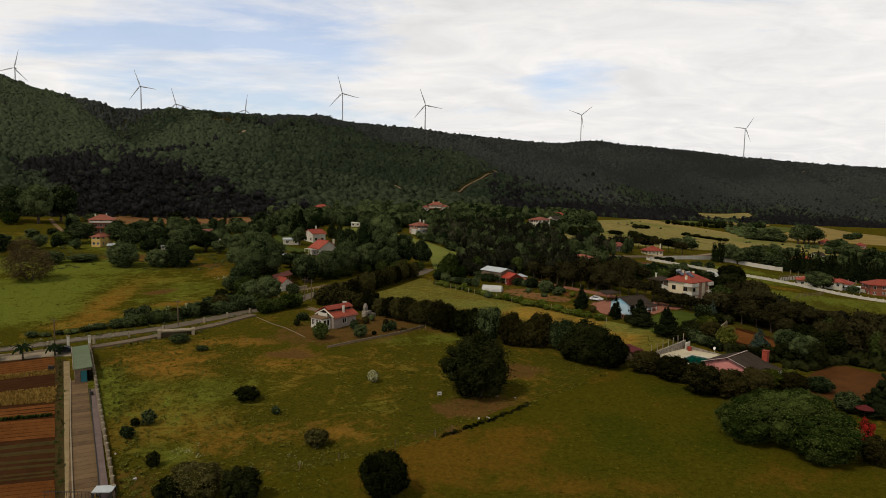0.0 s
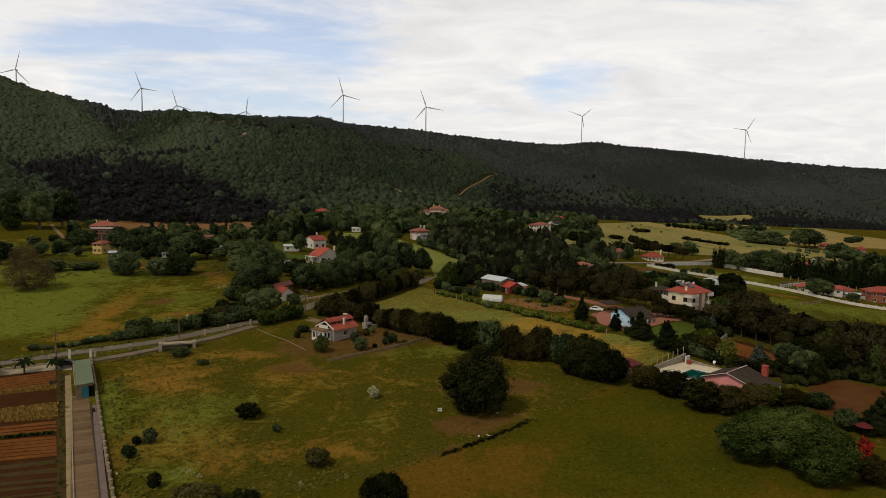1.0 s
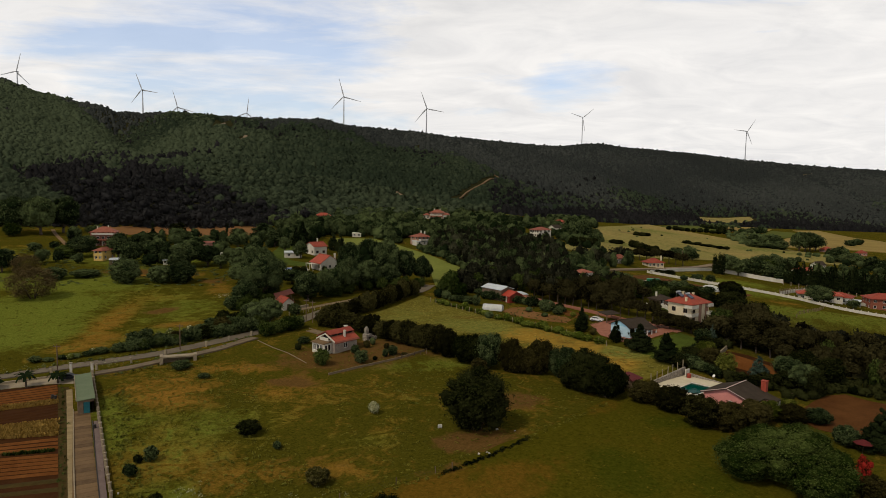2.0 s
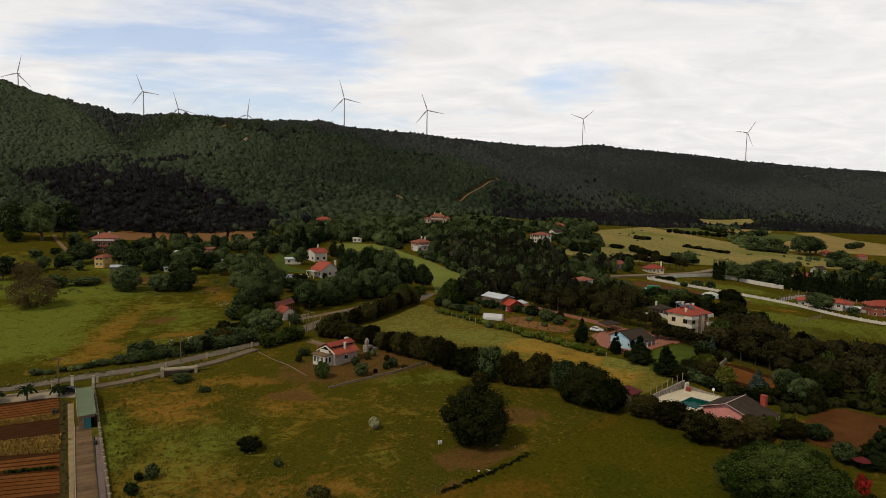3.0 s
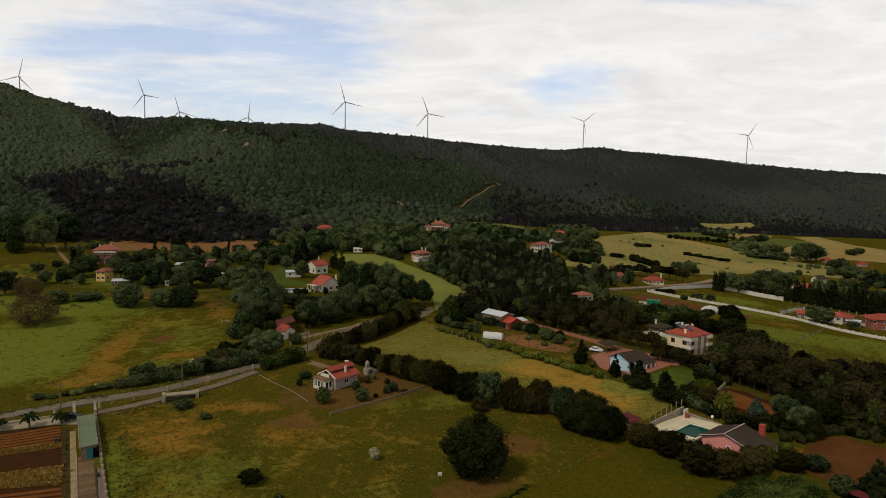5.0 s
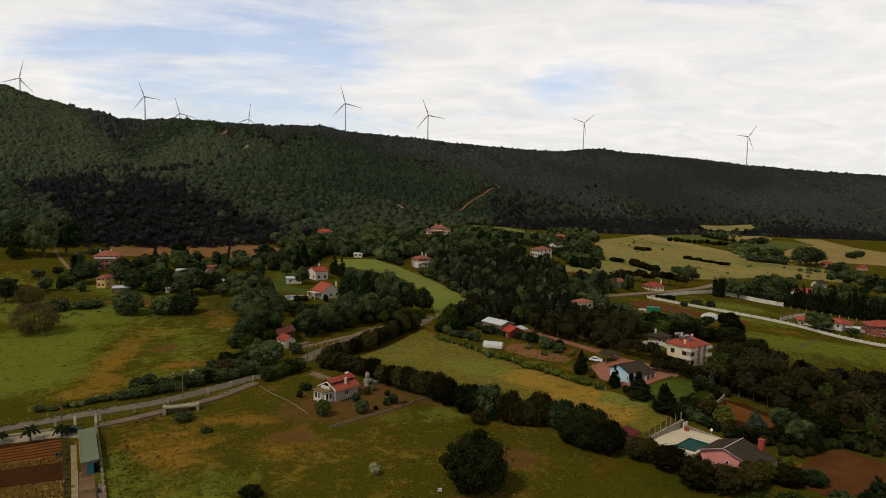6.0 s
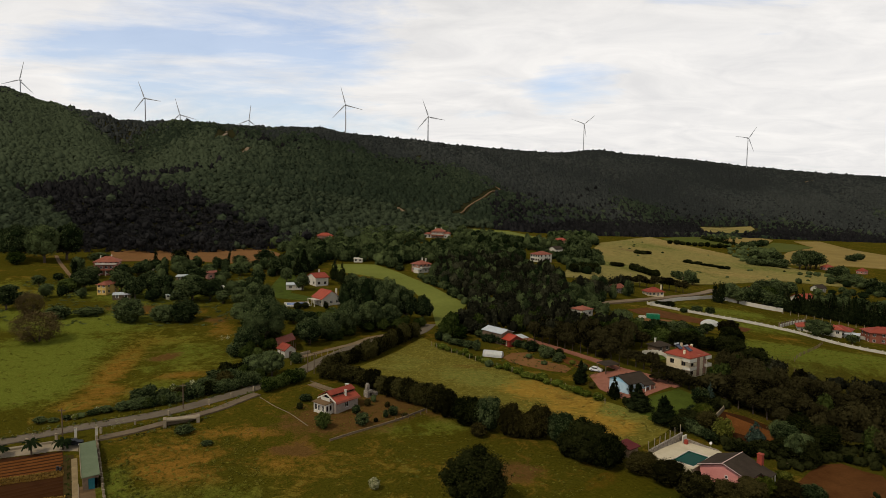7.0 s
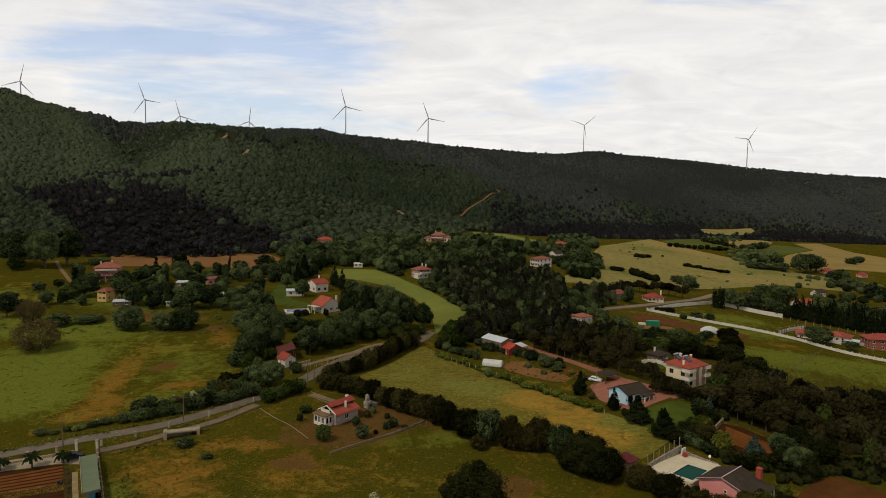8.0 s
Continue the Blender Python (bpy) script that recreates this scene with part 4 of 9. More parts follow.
# ---- houses ----
def wall_panel(bm, a, b, z0, z1, holes, thick=0.28):
    """One wall from a to b, its outer face to the right of that way, with real openings (from a, sill, width, height)."""
    a, b = Vector((*a, 0)), Vector((*b, 0))
    length = (b - a).length
    d = (b - a) / length
    inward = Vector((-d.y, d.x, 0)) * thick
    us = sorted({0, length, *[h[0] for h in holes], *[h[0] + h[2] for h in holes]})
    zs = sorted({z0, z1, *[h[1] for h in holes], *[h[1] + h[3] for h in holes]})

    def solid(i, j):
        if not (0 <= i < len(us) - 1 and 0 <= j < len(zs) - 1):
            return True
        u, z = (us[i] + us[i + 1]) / 2, (zs[j] + zs[j + 1]) / 2
        return not any(h[0] < u < h[0] + h[2] and h[1] < z < h[1] + h[3] for h in holes)

    def at(u, z, deep):
        return a + d * u + Vector((0, 0, z)) + (inward if deep else Vector())

    def quad(*ps):
        bm.faces.new([bm.verts.new(p) for p in ps])

    for i in range(len(us) - 1):
        for j in range(len(zs) - 1):
            u0, u1, v0, v1 = us[i], us[i + 1], zs[j], zs[j + 1]
            if solid(i, j):
                quad(at(u0, v0, 0), at(u1, v0, 0), at(u1, v1, 0), at(u0, v1, 0))
                quad(at(u1, v0, 1), at(u0, v0, 1), at(u0, v1, 1), at(u1, v1, 1))
            else:
                if solid(i - 1, j):
                    quad(at(u0, v0, 0), at(u0, v1, 0), at(u0, v1, 1), at(u0, v0, 1))
                if solid(i + 1, j):
                    quad(at(u1, v1, 0), at(u1, v0, 0), at(u1, v0, 1), at(u1, v1, 1))
                if solid(i, j - 1):
                    quad(at(u0, v0, 0), at(u0, v0, 1), at(u1, v0, 1), at(u1, v0, 0))
                if solid(i, j + 1):
                    quad(at(u0, v1, 1), at(u0, v1, 0), at(u1, v1, 0), at(u1, v1, 1))


def glazing(name, parent, a, b, hole, frame_mat, pane_mat="glass"):
    """A window or door in an opening: a frame, and its pane as a part of it."""
    a, b = Vector((*a, 0)), Vector((*b, 0))
    d = (b - a).normalized()
    u, z, w, h = hole
    bar = min(0.12, w * 0.12)
    ob = part(name, window_bars(w, h, bar), M[frame_mat], parent)
    ob.matrix_local = Matrix.Translation(a + d * u + Vector((0, 0, z))) @ Matrix.Rotation(math.atan2(d.y, d.x), 4, "Z")
    bm = bmesh.new()
    box(bm, bar, w - bar, 0.15, 0.17, bar, h - bar)
    part("pane" if name == "window" else "panel", bm, M[pane_mat], ob)
    return ob


def window_bars(w, h, bar):
    bm = bmesh.new()
    for x0, x1, z0, z1 in ((0, bar, 0, h), (w - bar, w, 0, h), (bar, w - bar, 0, bar), (bar, w - bar, h - bar, h)):
        box(bm, x0, x1, -0.02 if z1 < h / 3 and x1 > bar else 0.08, 0.2, z0, z1)
    if w > 1.0:
        box(bm, w / 2 - bar / 3, w / 2 + bar / 3, 0.1, 0.2, bar, h - bar)
    return bm


def roof_mesh(w, d, eave, rise, kind, over, thick=0.18):
    bm = bmesh.new()
    x, y = w / 2 + over, d / 2 + over
    drop = rise * over / (d / 2)
    e, r = eave - drop, eave + rise
    if kind == "gable":
        slab(bm, ((-x, -y, e), (x, -y, e), (x, 0, r), (-x, 0, r)), thick)
        slab(bm, ((x, y, e), (-x, y, e), (-x, 0, r), (x, 0, r)), thick)
        box(bm, -x, x, -0.14, 0.14, r - 0.1, r + 0.09)
    elif kind == "hip":
        k = max(0.05, x - y)
        slab(bm, ((-x, -y, e), (x, -y, e), (k, 0, r), (-k, 0, r)), thick)
        slab(bm, ((x, y, e), (-x, y, e), (-k, 0, r), (k, 0, r)), thick)
        slab(bm, ((x, -y, e), (x, y, e), (k, 0, r)), thick)
        slab(bm, ((-x, y, e), (-x, -y, e), (-k, 0, r)), thick)
        box(bm, -k, k, -0.14, 0.14, r - 0.1, r + 0.09)
    elif kind == "mono":
        slab(bm, ((-x, -y, eave), (x, -y, eave), (x, y, r), (-x, y, r)), thick)
    return bm


SIZE = {}


def house(name, place, eave, rise, roof, wall, tile, label, category="house", windows="", over=0.5, chimneys=(), sink=2.5, bars="frame", ridge="x", storey=2.8, band="", group=""):
    """A house. place: x, y, turn, width and depth over the walls. windows: for the faces f, r, b, l, as 'f3x2 l2x1': columns by storeys; d marks a door."""
    x, y, rz, w, d = place
    if ridge == "y":
        rz, w, d = rz + 90, d, w
    ob = thing(name, x, y, rz, 0, label, category, group)
    SIZE[ob.name] = (w, d)
    corner = {"f": ((-w / 2, -d / 2), (w / 2, -d / 2)), "r": ((w / 2, -d / 2), (w / 2, d / 2)), "b": ((w / 2, d / 2), (-w / 2, d / 2)), "l": ((-w / 2, d / 2), (-w / 2, -d / 2))}
    bm = bmesh.new()
    holes = {k: [] for k in corner}
    for spec in windows.split():
        face, door = spec[0], spec.endswith("d")
        cols, rows = (int(v) for v in spec[1:].rstrip("d").split("x"))
        length = w if face in "fb" else d
        for c in range(cols):
            for q in range(rows):
                u = length * (c + 0.5) / cols
                if door and q == 0 and c == cols // 2:
                    holes[face].append((u - 0.55, 0.05, 1.1, 2.1, True))
                elif 0.9 + q * storey + 1.3 < eave + 0.05:
                    ww = min(1.5, length / cols * 0.58)
                    holes[face].append((u - ww / 2, 0.8 + q * storey, ww, 1.45, False))
    for face, (a, b) in corner.items():
        wall_panel(bm, a, b, -sink, eave, [h[:4] for h in holes[face]])
    if roof == "gable":
        for s in (-1, 1):
            a, b, c = (s * w / 2, -d / 2, eave), (s * w / 2, d / 2, eave), (s * w / 2, 0, eave + rise - 0.1)
            inn = [(p[0] - s * 0.28, p[1], p[2]) for p in (a, b, c)]
            va, vi = [bm.verts.new(p) for p in (a, b, c)], [bm.verts.new(p) for p in inn]
            bm.faces.new(va if s > 0 else va[::-1])
            bm.faces.new(vi[::-1] if s > 0 else vi)
    elif roof == "mono":
        for s in (-1, 1):
            va = [bm.verts.new(p) for p in ((s * w / 2, -d / 2, eave), (s * w / 2, d / 2, eave), (s * w / 2, d / 2, eave + rise - 0.15))]
            bm.faces.new(va if s > 0 else va[::-1])
        vb = [bm.verts.new(p) for p in ((w / 2, d / 2, eave), (-w / 2, d / 2, eave), (-w / 2, d / 2, eave + rise - 0.15), (w / 2, d / 2, eave + rise - 0.15))]
        bm.faces.new(vb)
    part("wall", bm, M[wall], ob)
    bm = bmesh.new()
    box(bm, -w / 2 + 0.3, w / 2 - 0.3, -d / 2 + 0.3, d / 2 - 0.3, -0.3, 0.0)
    part("floor_slab", bm, M["concrete_dim"], ob)
    part("roof", roof_mesh(w, d, eave, rise, roof, over), M[tile], ob)
    for face, (a, b) in corner.items():
        for h in holes[face]:
            glazing("door" if h[4] else "window", ob, a, b, h[:4], bars, "wood" if h[4] else "glass")
    if band:
        for k in range(1, int(eave / storey) + 1):
            z = k * storey
            if z < eave - 0.5:
                bm = bmesh.new()
                box(bm, -w / 2 - 0.06, w / 2 + 0.06, -d / 2 - 0.06, d / 2 + 0.06, z - 0.12, z + 0.12)
                part("string_course", bm, M[band], ob)
    for cx, cy, base, high, size in chimneys:
        bm = bmesh.new()
        box(bm, cx - size / 2, cx + size / 2, cy - size / 2, cy + size / 2, base, high, 0.02)
        box(bm, cx - size / 2 - 0.08, cx + size / 2 + 0.08, cy - size / 2 - 0.08, cy + size / 2 + 0.08, high, high + 0.14, 0.02)
        part("chimney", bm, M["brick" if wall == "pink_wall" else "cream" if wall == "cream" else "whitewash"], ob)
    return ob


def balcony(parent, x0, x1, y0, y1, z, rail="whitewash"):
    bm = bmesh.new()
    box(bm, x0, x1, y0, y1, z - 0.18, z)
    ob = part("balcony", bm, M["concrete"], parent)
    bm = bmesh.new()
    t = 0.1
    for a0, a1, b0, b1 in ((x0, x1, y0, y0 + t), (x0, x0 + t, y0 + t, y1), (x1 - t, x1, y0 + t, y1)):
        box(bm, a0, a1, b0, b1, z, z + 0.95)
    part("parapet", bm, M[rail], ob)
    return ob


def porch(parent, x0, x1, y0, y1, high, tile, posts, post="whitewash", drop=0.5, axis="y"):
    """A lean-to roof on posts."""
    bm = bmesh.new()
    if axis == "y":
        slab(bm, ((x0, y0, high - drop), (x1, y0, high - drop), (x1, y1, high), (x0, y1, high)), 0.16)
    else:
        slab(bm, ((x0, y0, high - drop), (x1, y0, high), (x1, y1, high), (x0, y1, high - drop)), 0.16)
    part("porch_roof", bm, M[tile], parent)
    for px, py in posts:
        bm = bmesh.new()
        box(bm, px - 0.13, px + 0.13, py - 0.13, py + 0.13, -1.5, high - drop - 0.1, 0.02)
        part("post", bm, M[post], parent)


# the stone house with a red roof and a glazed veranda
stone = house("stone_house", (-28.4, 177.0, 52, 8.2, 6.2), 3.2, 1.8, "gable", "pale_stone", "tile_red", "small grey stone house with red tiled roof in a walled garden", windows="f1x1 r2x1d b2x1", over=0.45, bars="frame", chimneys=((0.3, -2.2, 3.2, 5.3, 0.5), (3.4, 0.6, 4.2, 5.7, 0.8)))
W2, D2 = SIZE[stone.name][0] / 2, SIZE[stone.name][1] / 2
bm = bmesh.new()
wall_panel(bm, (-W2 - 2.6, D2 - 0.2), (-W2 - 2.6, -D2 + 1.2), -1.5, 2.5, [(0.25, 0.5, 1.1, 1.75), (1.6, 0.5, 1.1, 1.75), (2.95, 0.5, 1.1, 1.75)])
wall_panel(bm, (-W2 - 2.6, -D2 + 1.2), (-W2, -D2 + 1.2), -1.5, 2.5, [(0.25, 0.5, 0.95, 1.75), (1.4, 0.5, 0.95, 1.75)])
wall_panel(bm, (-W2, D2 - 0.2), (-W2 - 2.6, D2 - 0.2), -1.5, 2.5, [(0.6, 0.8, 1.2, 1.4)])
part("veranda", bm, M["whitewash"], stone, "white veranda walls")
for a, b, h in (((-W2 - 2.6, D2 - 0.2), (-W2 - 2.6, -D2 + 1.2), (0.25, 0.5, 1.1, 1.75)), ((-W2 - 2.6, D2 - 0.2), (-W2 - 2.6, -D2 + 1.2), (1.6, 0.5, 1.1, 1.75)), ((-W2 - 2.6, D2 - 0.2), (-W2 - 2.6, -D2 + 1.2), (2.95, 0.5, 1.1, 1.75)), ((-W2 - 2.6, -D2 + 1.2), (-W2, -D2 + 1.2), (0.25, 0.5, 0.95, 1.75)), ((-W2 - 2.6, -D2 + 1.2), (-W2, -D2 + 1.2), (1.4, 0.5, 0.95, 1.75))):
    glazing("window", stone, a, b, h, "frame")
bm = bmesh.new()
slab(bm, ((-W2 - 3.0, -D2 + 0.9, 2.75), (-W2 - 0.02, -D2 + 0.9, 3.0), (-W2 - 0.02, D2 + 0.2, 3.0), (-W2 - 3.0, D2 + 0.2, 2.75)), 0.15)
part("veranda_roof", bm, M["slab_brown"], stone, "brown flat veranda roof")
bm = bmesh.new()
slab(bm, ((-W2 - 0.55, -1.75, 4.80), (W2 + 0.3, -1.75, 4.80), (W2 + 0.3, 0, 5.65), (-W2 - 0.55, 0, 5.65)), 0.12)
slab(bm, ((-W2 - 0.55, 0.002, 5.65), (W2 + 0.3, 0.002, 5.65), (W2 + 0.3, D2 + 0.5, 3.75), (-W2 - 0.55, D2 + 0.5, 3.75)), 0.12)
part("upper_roof", bm, M["tile_red"], stone, "raised red roof over a window band")
bm = bmesh.new()
box(bm, -W2 + 0.1, W2 - 0.1, -1.5, -1.38, 4.0, 4.78)
part("clerestory", bm, M["brown_frame"], stone, "dark band of high windows")
for k in range(4):
    bm = bmesh.new()
    box(bm, -W2 + 0.6 + k * 1.95, -W2 + 2.1 + k * 1.95, -1.53, -1.50, 4.25, 4.68)
    part("window_pane", bm, M["glass"], stone)
bm = bmesh.new()
for y0, y1, z0, z1 in ((-D2 + 1.6, D2 - 1.2, 3.05, 3.9), (-D2 + 1.6, -D2 + 1.75, 3.9, 4.2), (D2 - 1.35, D2 - 1.2, 3.9, 4.2)):
    box(bm, -W2 - 0.9, -W2 - 0.75, y0, y1, z0, z1)
part("balcony_rail", bm, M["whitewash"], stone, "white balcony parapet")
bm = bmesh.new()
box(bm, -W2 - 0.04, -W2 + 0.02, -1.3, 1.3, 3.2, 4.7)
part("gable_window", bm, M["glass"], stone)
bm = bmesh.new()
for s in (-1, 1):
    slab(bm, ((-W2 - 0.7, s * (D2 + 0.5), 3.25), (-W2 - 0.46, s * (D2 + 0.5), 3.25), (-W2 - 0.46, 0, 5.05), (-W2 - 0.7, 0, 5.05))[:: -s], 0.3)
part("bargeboard", bm, M["whitewash"], stone, "white gable trim")
bm = bmesh.new()
slab(bm, ((-W2 - 0.4, -D2 - 0.9, 2.75), (W2 + 0.4, -D2 - 0.9, 2.75), (W2 + 0.4, -D2 - 0.3, 3.05), (-W2 - 0.4, -D2 - 0.3, 3.05)), 0.14)
part("eave", bm, M["tile_old"], stone)


def stone_oven(x, y, rz):
    ob = thing("garden_oven", x, y, rz, 0, "grey stone outdoor oven with chimney beside a hedge", "oven")
    bm = bmesh.new()
    box(bm, -1.1, 1.1, -1.0, 1.0, -0.6, 1.9, 0.12)
    part("body", bm, M["stone_wall"], ob)
    bm = bmesh.new()
    box(bm, -0.9, 0.1, -0.5, 0.5, 1.9, 3.6, 0.1)
    tube(bm, (-0.4, 0, 3.6), (-0.4, 0, 4.0), 0.5, 0.3, 8)
    part("chimney", bm, M["stone_wall"], ob)
    bm = bmesh.new()
    box(bm, -0.4, 0.5, -1.05, -0.98, 0.4, 1.2)
    part("mouth", bm, M["iron"], ob)
    bm = bmesh.new()
    box(bm, 1.1, 2.9, -0.9, 0.8, -0.6, 1.0, 0.1)
    part("bench", bm, M["stone_wall"], ob)


stone_oven(*(-21.4, 186.2), 45)

# the pink house with its pool
pink = house("pink_house", (64.2, 139.3, 42, 8.7, 10.2), 3.4, 1.75, "gable", "pink_wall", "shingle", "salmon-pink bungalow with dark shingled gable roof beside a pool", windows="f3x1d r2x1", over=0.55, chimneys=((4.95, -3.9, 1.0, 5.9, 1.1),))
W3, D3 = SIZE[pink.name][0] / 2, SIZE[pink.name][1] / 2
bm = bmesh.new()
for s in (-1, 1):
    slab(bm, ((-W3 - 0.63, s * (D3 + 0.5), 3.38), (-W3 - 0.56, s * (D3 + 0.5), 3.38), (-W3 - 0.56, 0, 5.27), (-W3 - 0.63, 0, 5.27))[:: -s], 0.15)
part("bargeboard", bm, M["pink_trim"], pink, "pale pink gable trim")
for y0, wide, z0, high in ((-0.8, 0.75, 1.9, 0.75), (-4.6, 1.1, 0.1, 2.0)):
    bm = bmesh.new()
    box(bm, -W3 - 0.07, -W3 - 0.01, y0 - wide / 2, y0 + wide / 2, z0, z0 + high)
    win = part("window" if high < 1.5 else "door", bm, M["frame"], pink, "white-framed gable opening")
    bm = bmesh.new()
    box(bm, -W3 - 0.10, -W3 - 0.072, y0 - wide / 2 + 0.14, y0 + wide / 2 - 0.14, z0 + 0.14, z0 + high - 0.14)
    part("pane", bm, M["glass"], win)
bm = bmesh.new()
box(bm, -W3 - 0.5, W3 + 0.5, -0.10, 0.10, 5.12, 5.30)
part("ridge_cap", bm, M["pink_trim"], pink, "pale ridge capping")
balcony(pink, W3 - 2.4, W3 + 0.5, -D3 - 1.7, -D3 - 0.02, 1.0, "frame")
porch(pink, W3 - 3.0, W3 + 0.6, -D3 - 2.4, -D3 - 0.5, 3.2, "shingle", ((W3 + 0.3, -D3 - 2.2), (W3 - 1.2, -D3 - 2.2)))

blue = house("blue_house", (56.3, 193.0, 32, 8.8, 7.4), 3.0, 1.6, "gable", "pale_blue", "shingle", "sky-blue single-storey house with dark grey gable roof", windows="l2x1 f3x1d r2x1", over=0.5)
W4, D4 = SIZE[blue.name][0] / 2, SIZE[blue.name][1] / 2
bm = bmesh.new()
box(bm, -W4 - 0.09, -W4 - 0.02, -D4 + 0.6, D4 - 1.2, 0.0, 2.7)
part("garage_door", bm, M["pale_blue"], blue, "pale blue garage door")
bm = bmesh.new()
va = [bm.verts.new((-W4 - 0.05, y, z)) for y, z in ((-D4, 2.72), (D4, 2.72), (D4, 3.0), (0, 4.5), (-D4, 3.0))]
bm.faces.new(va[::-1])
made = bmesh.ops.extrude_face_region(bm, geom=bm.faces[:])
for v in made["geom"]:
    if isinstance(v, bmesh.types.BMVert):
        v.co.x += 0.045
bmesh.ops.recalc_face_normals(bm, faces=bm.faces[:])
part("gable_board", bm, M["blue_wall"], blue, "sky-blue boarded gable")
porch(blue, 0.4, W4 + 0.5, -D4 - 2.2, -D4 - 0.4, 2.75, "shingle", [(0.7 + k * 1.9, -D4 - 2.0) for k in range(3)], "frame", 0.55)

villa = house("red_roof_villa", (78.0, 205.6, 35, 9.4, 8.3), 6.8, 2.2, "hip", "cream", "tile_red", "three-storey cream villa with red hipped tile roof and solar heaters", windows="f3x3 l2x3 r2x2 b2x2", over=0.7, bars="brown_frame", sink=3.5, storey=2.7, chimneys=((-0.4, 2.0, 7.2, 9.3, 0.6), (2.4, 0.2, 7.2, 8.9, 0.55), (-4.0, -1.8, 6.6, 8.1, 0.55)))
W5, D5 = SIZE[villa.name][0] / 2, SIZE[villa.name][1] / 2
for z in (2.7, 5.2):
    balcony(villa, W5 - 1.5, W5 + 1.1, -D5 - 0.9, D5 - 3.0, z)
    balcony(villa, -W5 - 1.2, -W5 + 2.2, -D5 - 1.2, -D5 + 1.5, z)
bm = bmesh.new()
box(bm, -0.75, 0.75, -D5 - 0.05, -D5 - 0.004, 0.2, 6.9)
box(bm, 2.55, 4.0, -D5 - 0.05, -D5 - 0.004, 0.2, 6.9)
part("stone_panel", bm, M["tan_brick"], villa, "brown stone-clad wall panel")


def solar_heater(parent, x, y, z):
    bm = bmesh.new()
    slab(bm, ((x - 0.9, y - 1.0, z), (x + 0.9, y - 1.0, z), (x + 0.9, y + 0.8, z + 1.0), (x - 0.9, y + 0.8, z + 1.0)), 0.08)
    ob = part("solar_heater", bm, M["solar"], parent)
    bm = bmesh.new()
    tube(bm, (x - 1.0, y + 1.0, z + 1.25), (x + 1.0, y + 1.0, z + 1.25), 0.28, 0.28, 10)
    part("tank", bm, M["steel"], ob, "silver water tank")
    for sx in (-0.8, 0.8):
        bm = bmesh.new()
        tube(bm, (x + sx, y + 0.9, z - 0.4), (x + sx, y + 0.9, z + 1.1), 0.04, 0.04, 5)
        part("leg", bm, M["steel"], ob)


solar_heater(villa, -1.6, -D5 / 2 + 0.6, 7.9)
solar_heater(villa, -2.6, 1.2, 8.2)

house("barn", (21.4, 253.4, -50, 10.4, 6.6), 4.2, 1.0, "gable", "wood", "sheet_grey", "old barn with grey corrugated metal roof among trees", windows="l1x1", over=0.4, category="barn")
house("red_house", (25.7, 248.6, -58, 7.8, 6.2), 2.6, 1.5, "gable", "red_boards", "sheet_red", "red-walled farmhouse with red sheet roof beside a barn", windows="f2x1d l1x1", over=0.4)
lean = thing("lean_to", *(30.2, 250.7), 40, 0, "low lean-to with a pale metal sheet roof", "shed")
porch(lean, -2.2, 2.2, -2.0, 2.0, 3.0, "sheet_grey", ((-2, -1.8), (2, -1.8), (-2, 1.8), (2, 1.8)), "wood", 0.7)

house("white_cottage", (-55.2, 227.0, 41, 4.1, 5.5), 2.9, 1.5, "gable", "whitewash", "tile_red", "small white cottage with red tiled roof by the road", windows="f1x1 l1x1d", over=0.4, ridge="y", bars="brown_frame")
lodge = thing("brown_shed_roof", *(-57.8, 236.5), -70, 0, "long low shed with dark red tiles behind the cottage", "shed")
porch(lodge, -5.5, 5.5, -3.2, 3.0, 4.6, "tile_dark", ((-5, -3), (0, -3), (5, -3), (-5, 2.8), (0, 2.8), (5, 2.8)), "wood", 1.6)

white_b = house("white_house", (-57.2, 315.5, 40, 10.0, 9.5), 3.6, 3.3, "gable", "whitewash", "tile_red", "white two-storey house with steep red tiled roof and garden", windows="f3x1 l3x1 b3x1d", over=0.6, ridge="y", chimneys=((-3.4, -3.4, 2.0, 7.4, 0.7),))
porch(white_b, -3.6, 3.6, 4.8, 8.6, 3.0, "whitewash", ((-3.3, 8.3), (0, 8.3), (3.3, 8.3)), "whitewash", 0.3)
house("white_house", (-71.2, 365.5, 38, 7.6, 10.4), 4.8, 2.0, "gable", "whitewash", "tile_red", "white house with orange-red tiled gable roof among trees", windows="f2x2 l2x2", over=0.6, chimneys=((1.2, 1.0, 6.4, 8.4, 0.6),), bars="brown_frame")

manor = house("rose_manor", (-199.6, 385.0, 18, 13.2, 10.2), 8.0, 2.6, "hip", "manor_wall", "tile_old", "large rose-coloured three-storey house with red hipped roof", windows="f5x3 l3x3 r3x3", over=0.7, storey=2.9, chimneys=((-3.5, -1, 8.6, 10.9, 0.6), (2.0, 1, 9.4, 11.2, 0.6)))
W6, D6 = SIZE[manor.name][0] / 2, SIZE[manor.name][1] / 2
porch(manor, -W6 - 0.2, W6 + 0.2, -D6 - 3.0, -D6, 3.6, "tile_old", [(-W6 + k * SIZE[manor.name][0] / 4, -D6 - 2.8) for k in range(5)], "whitewash", 0.5)
balcony(manor, -W6 + 1, W6 - 1, -D6 - 1.6, -D6, 6.2)
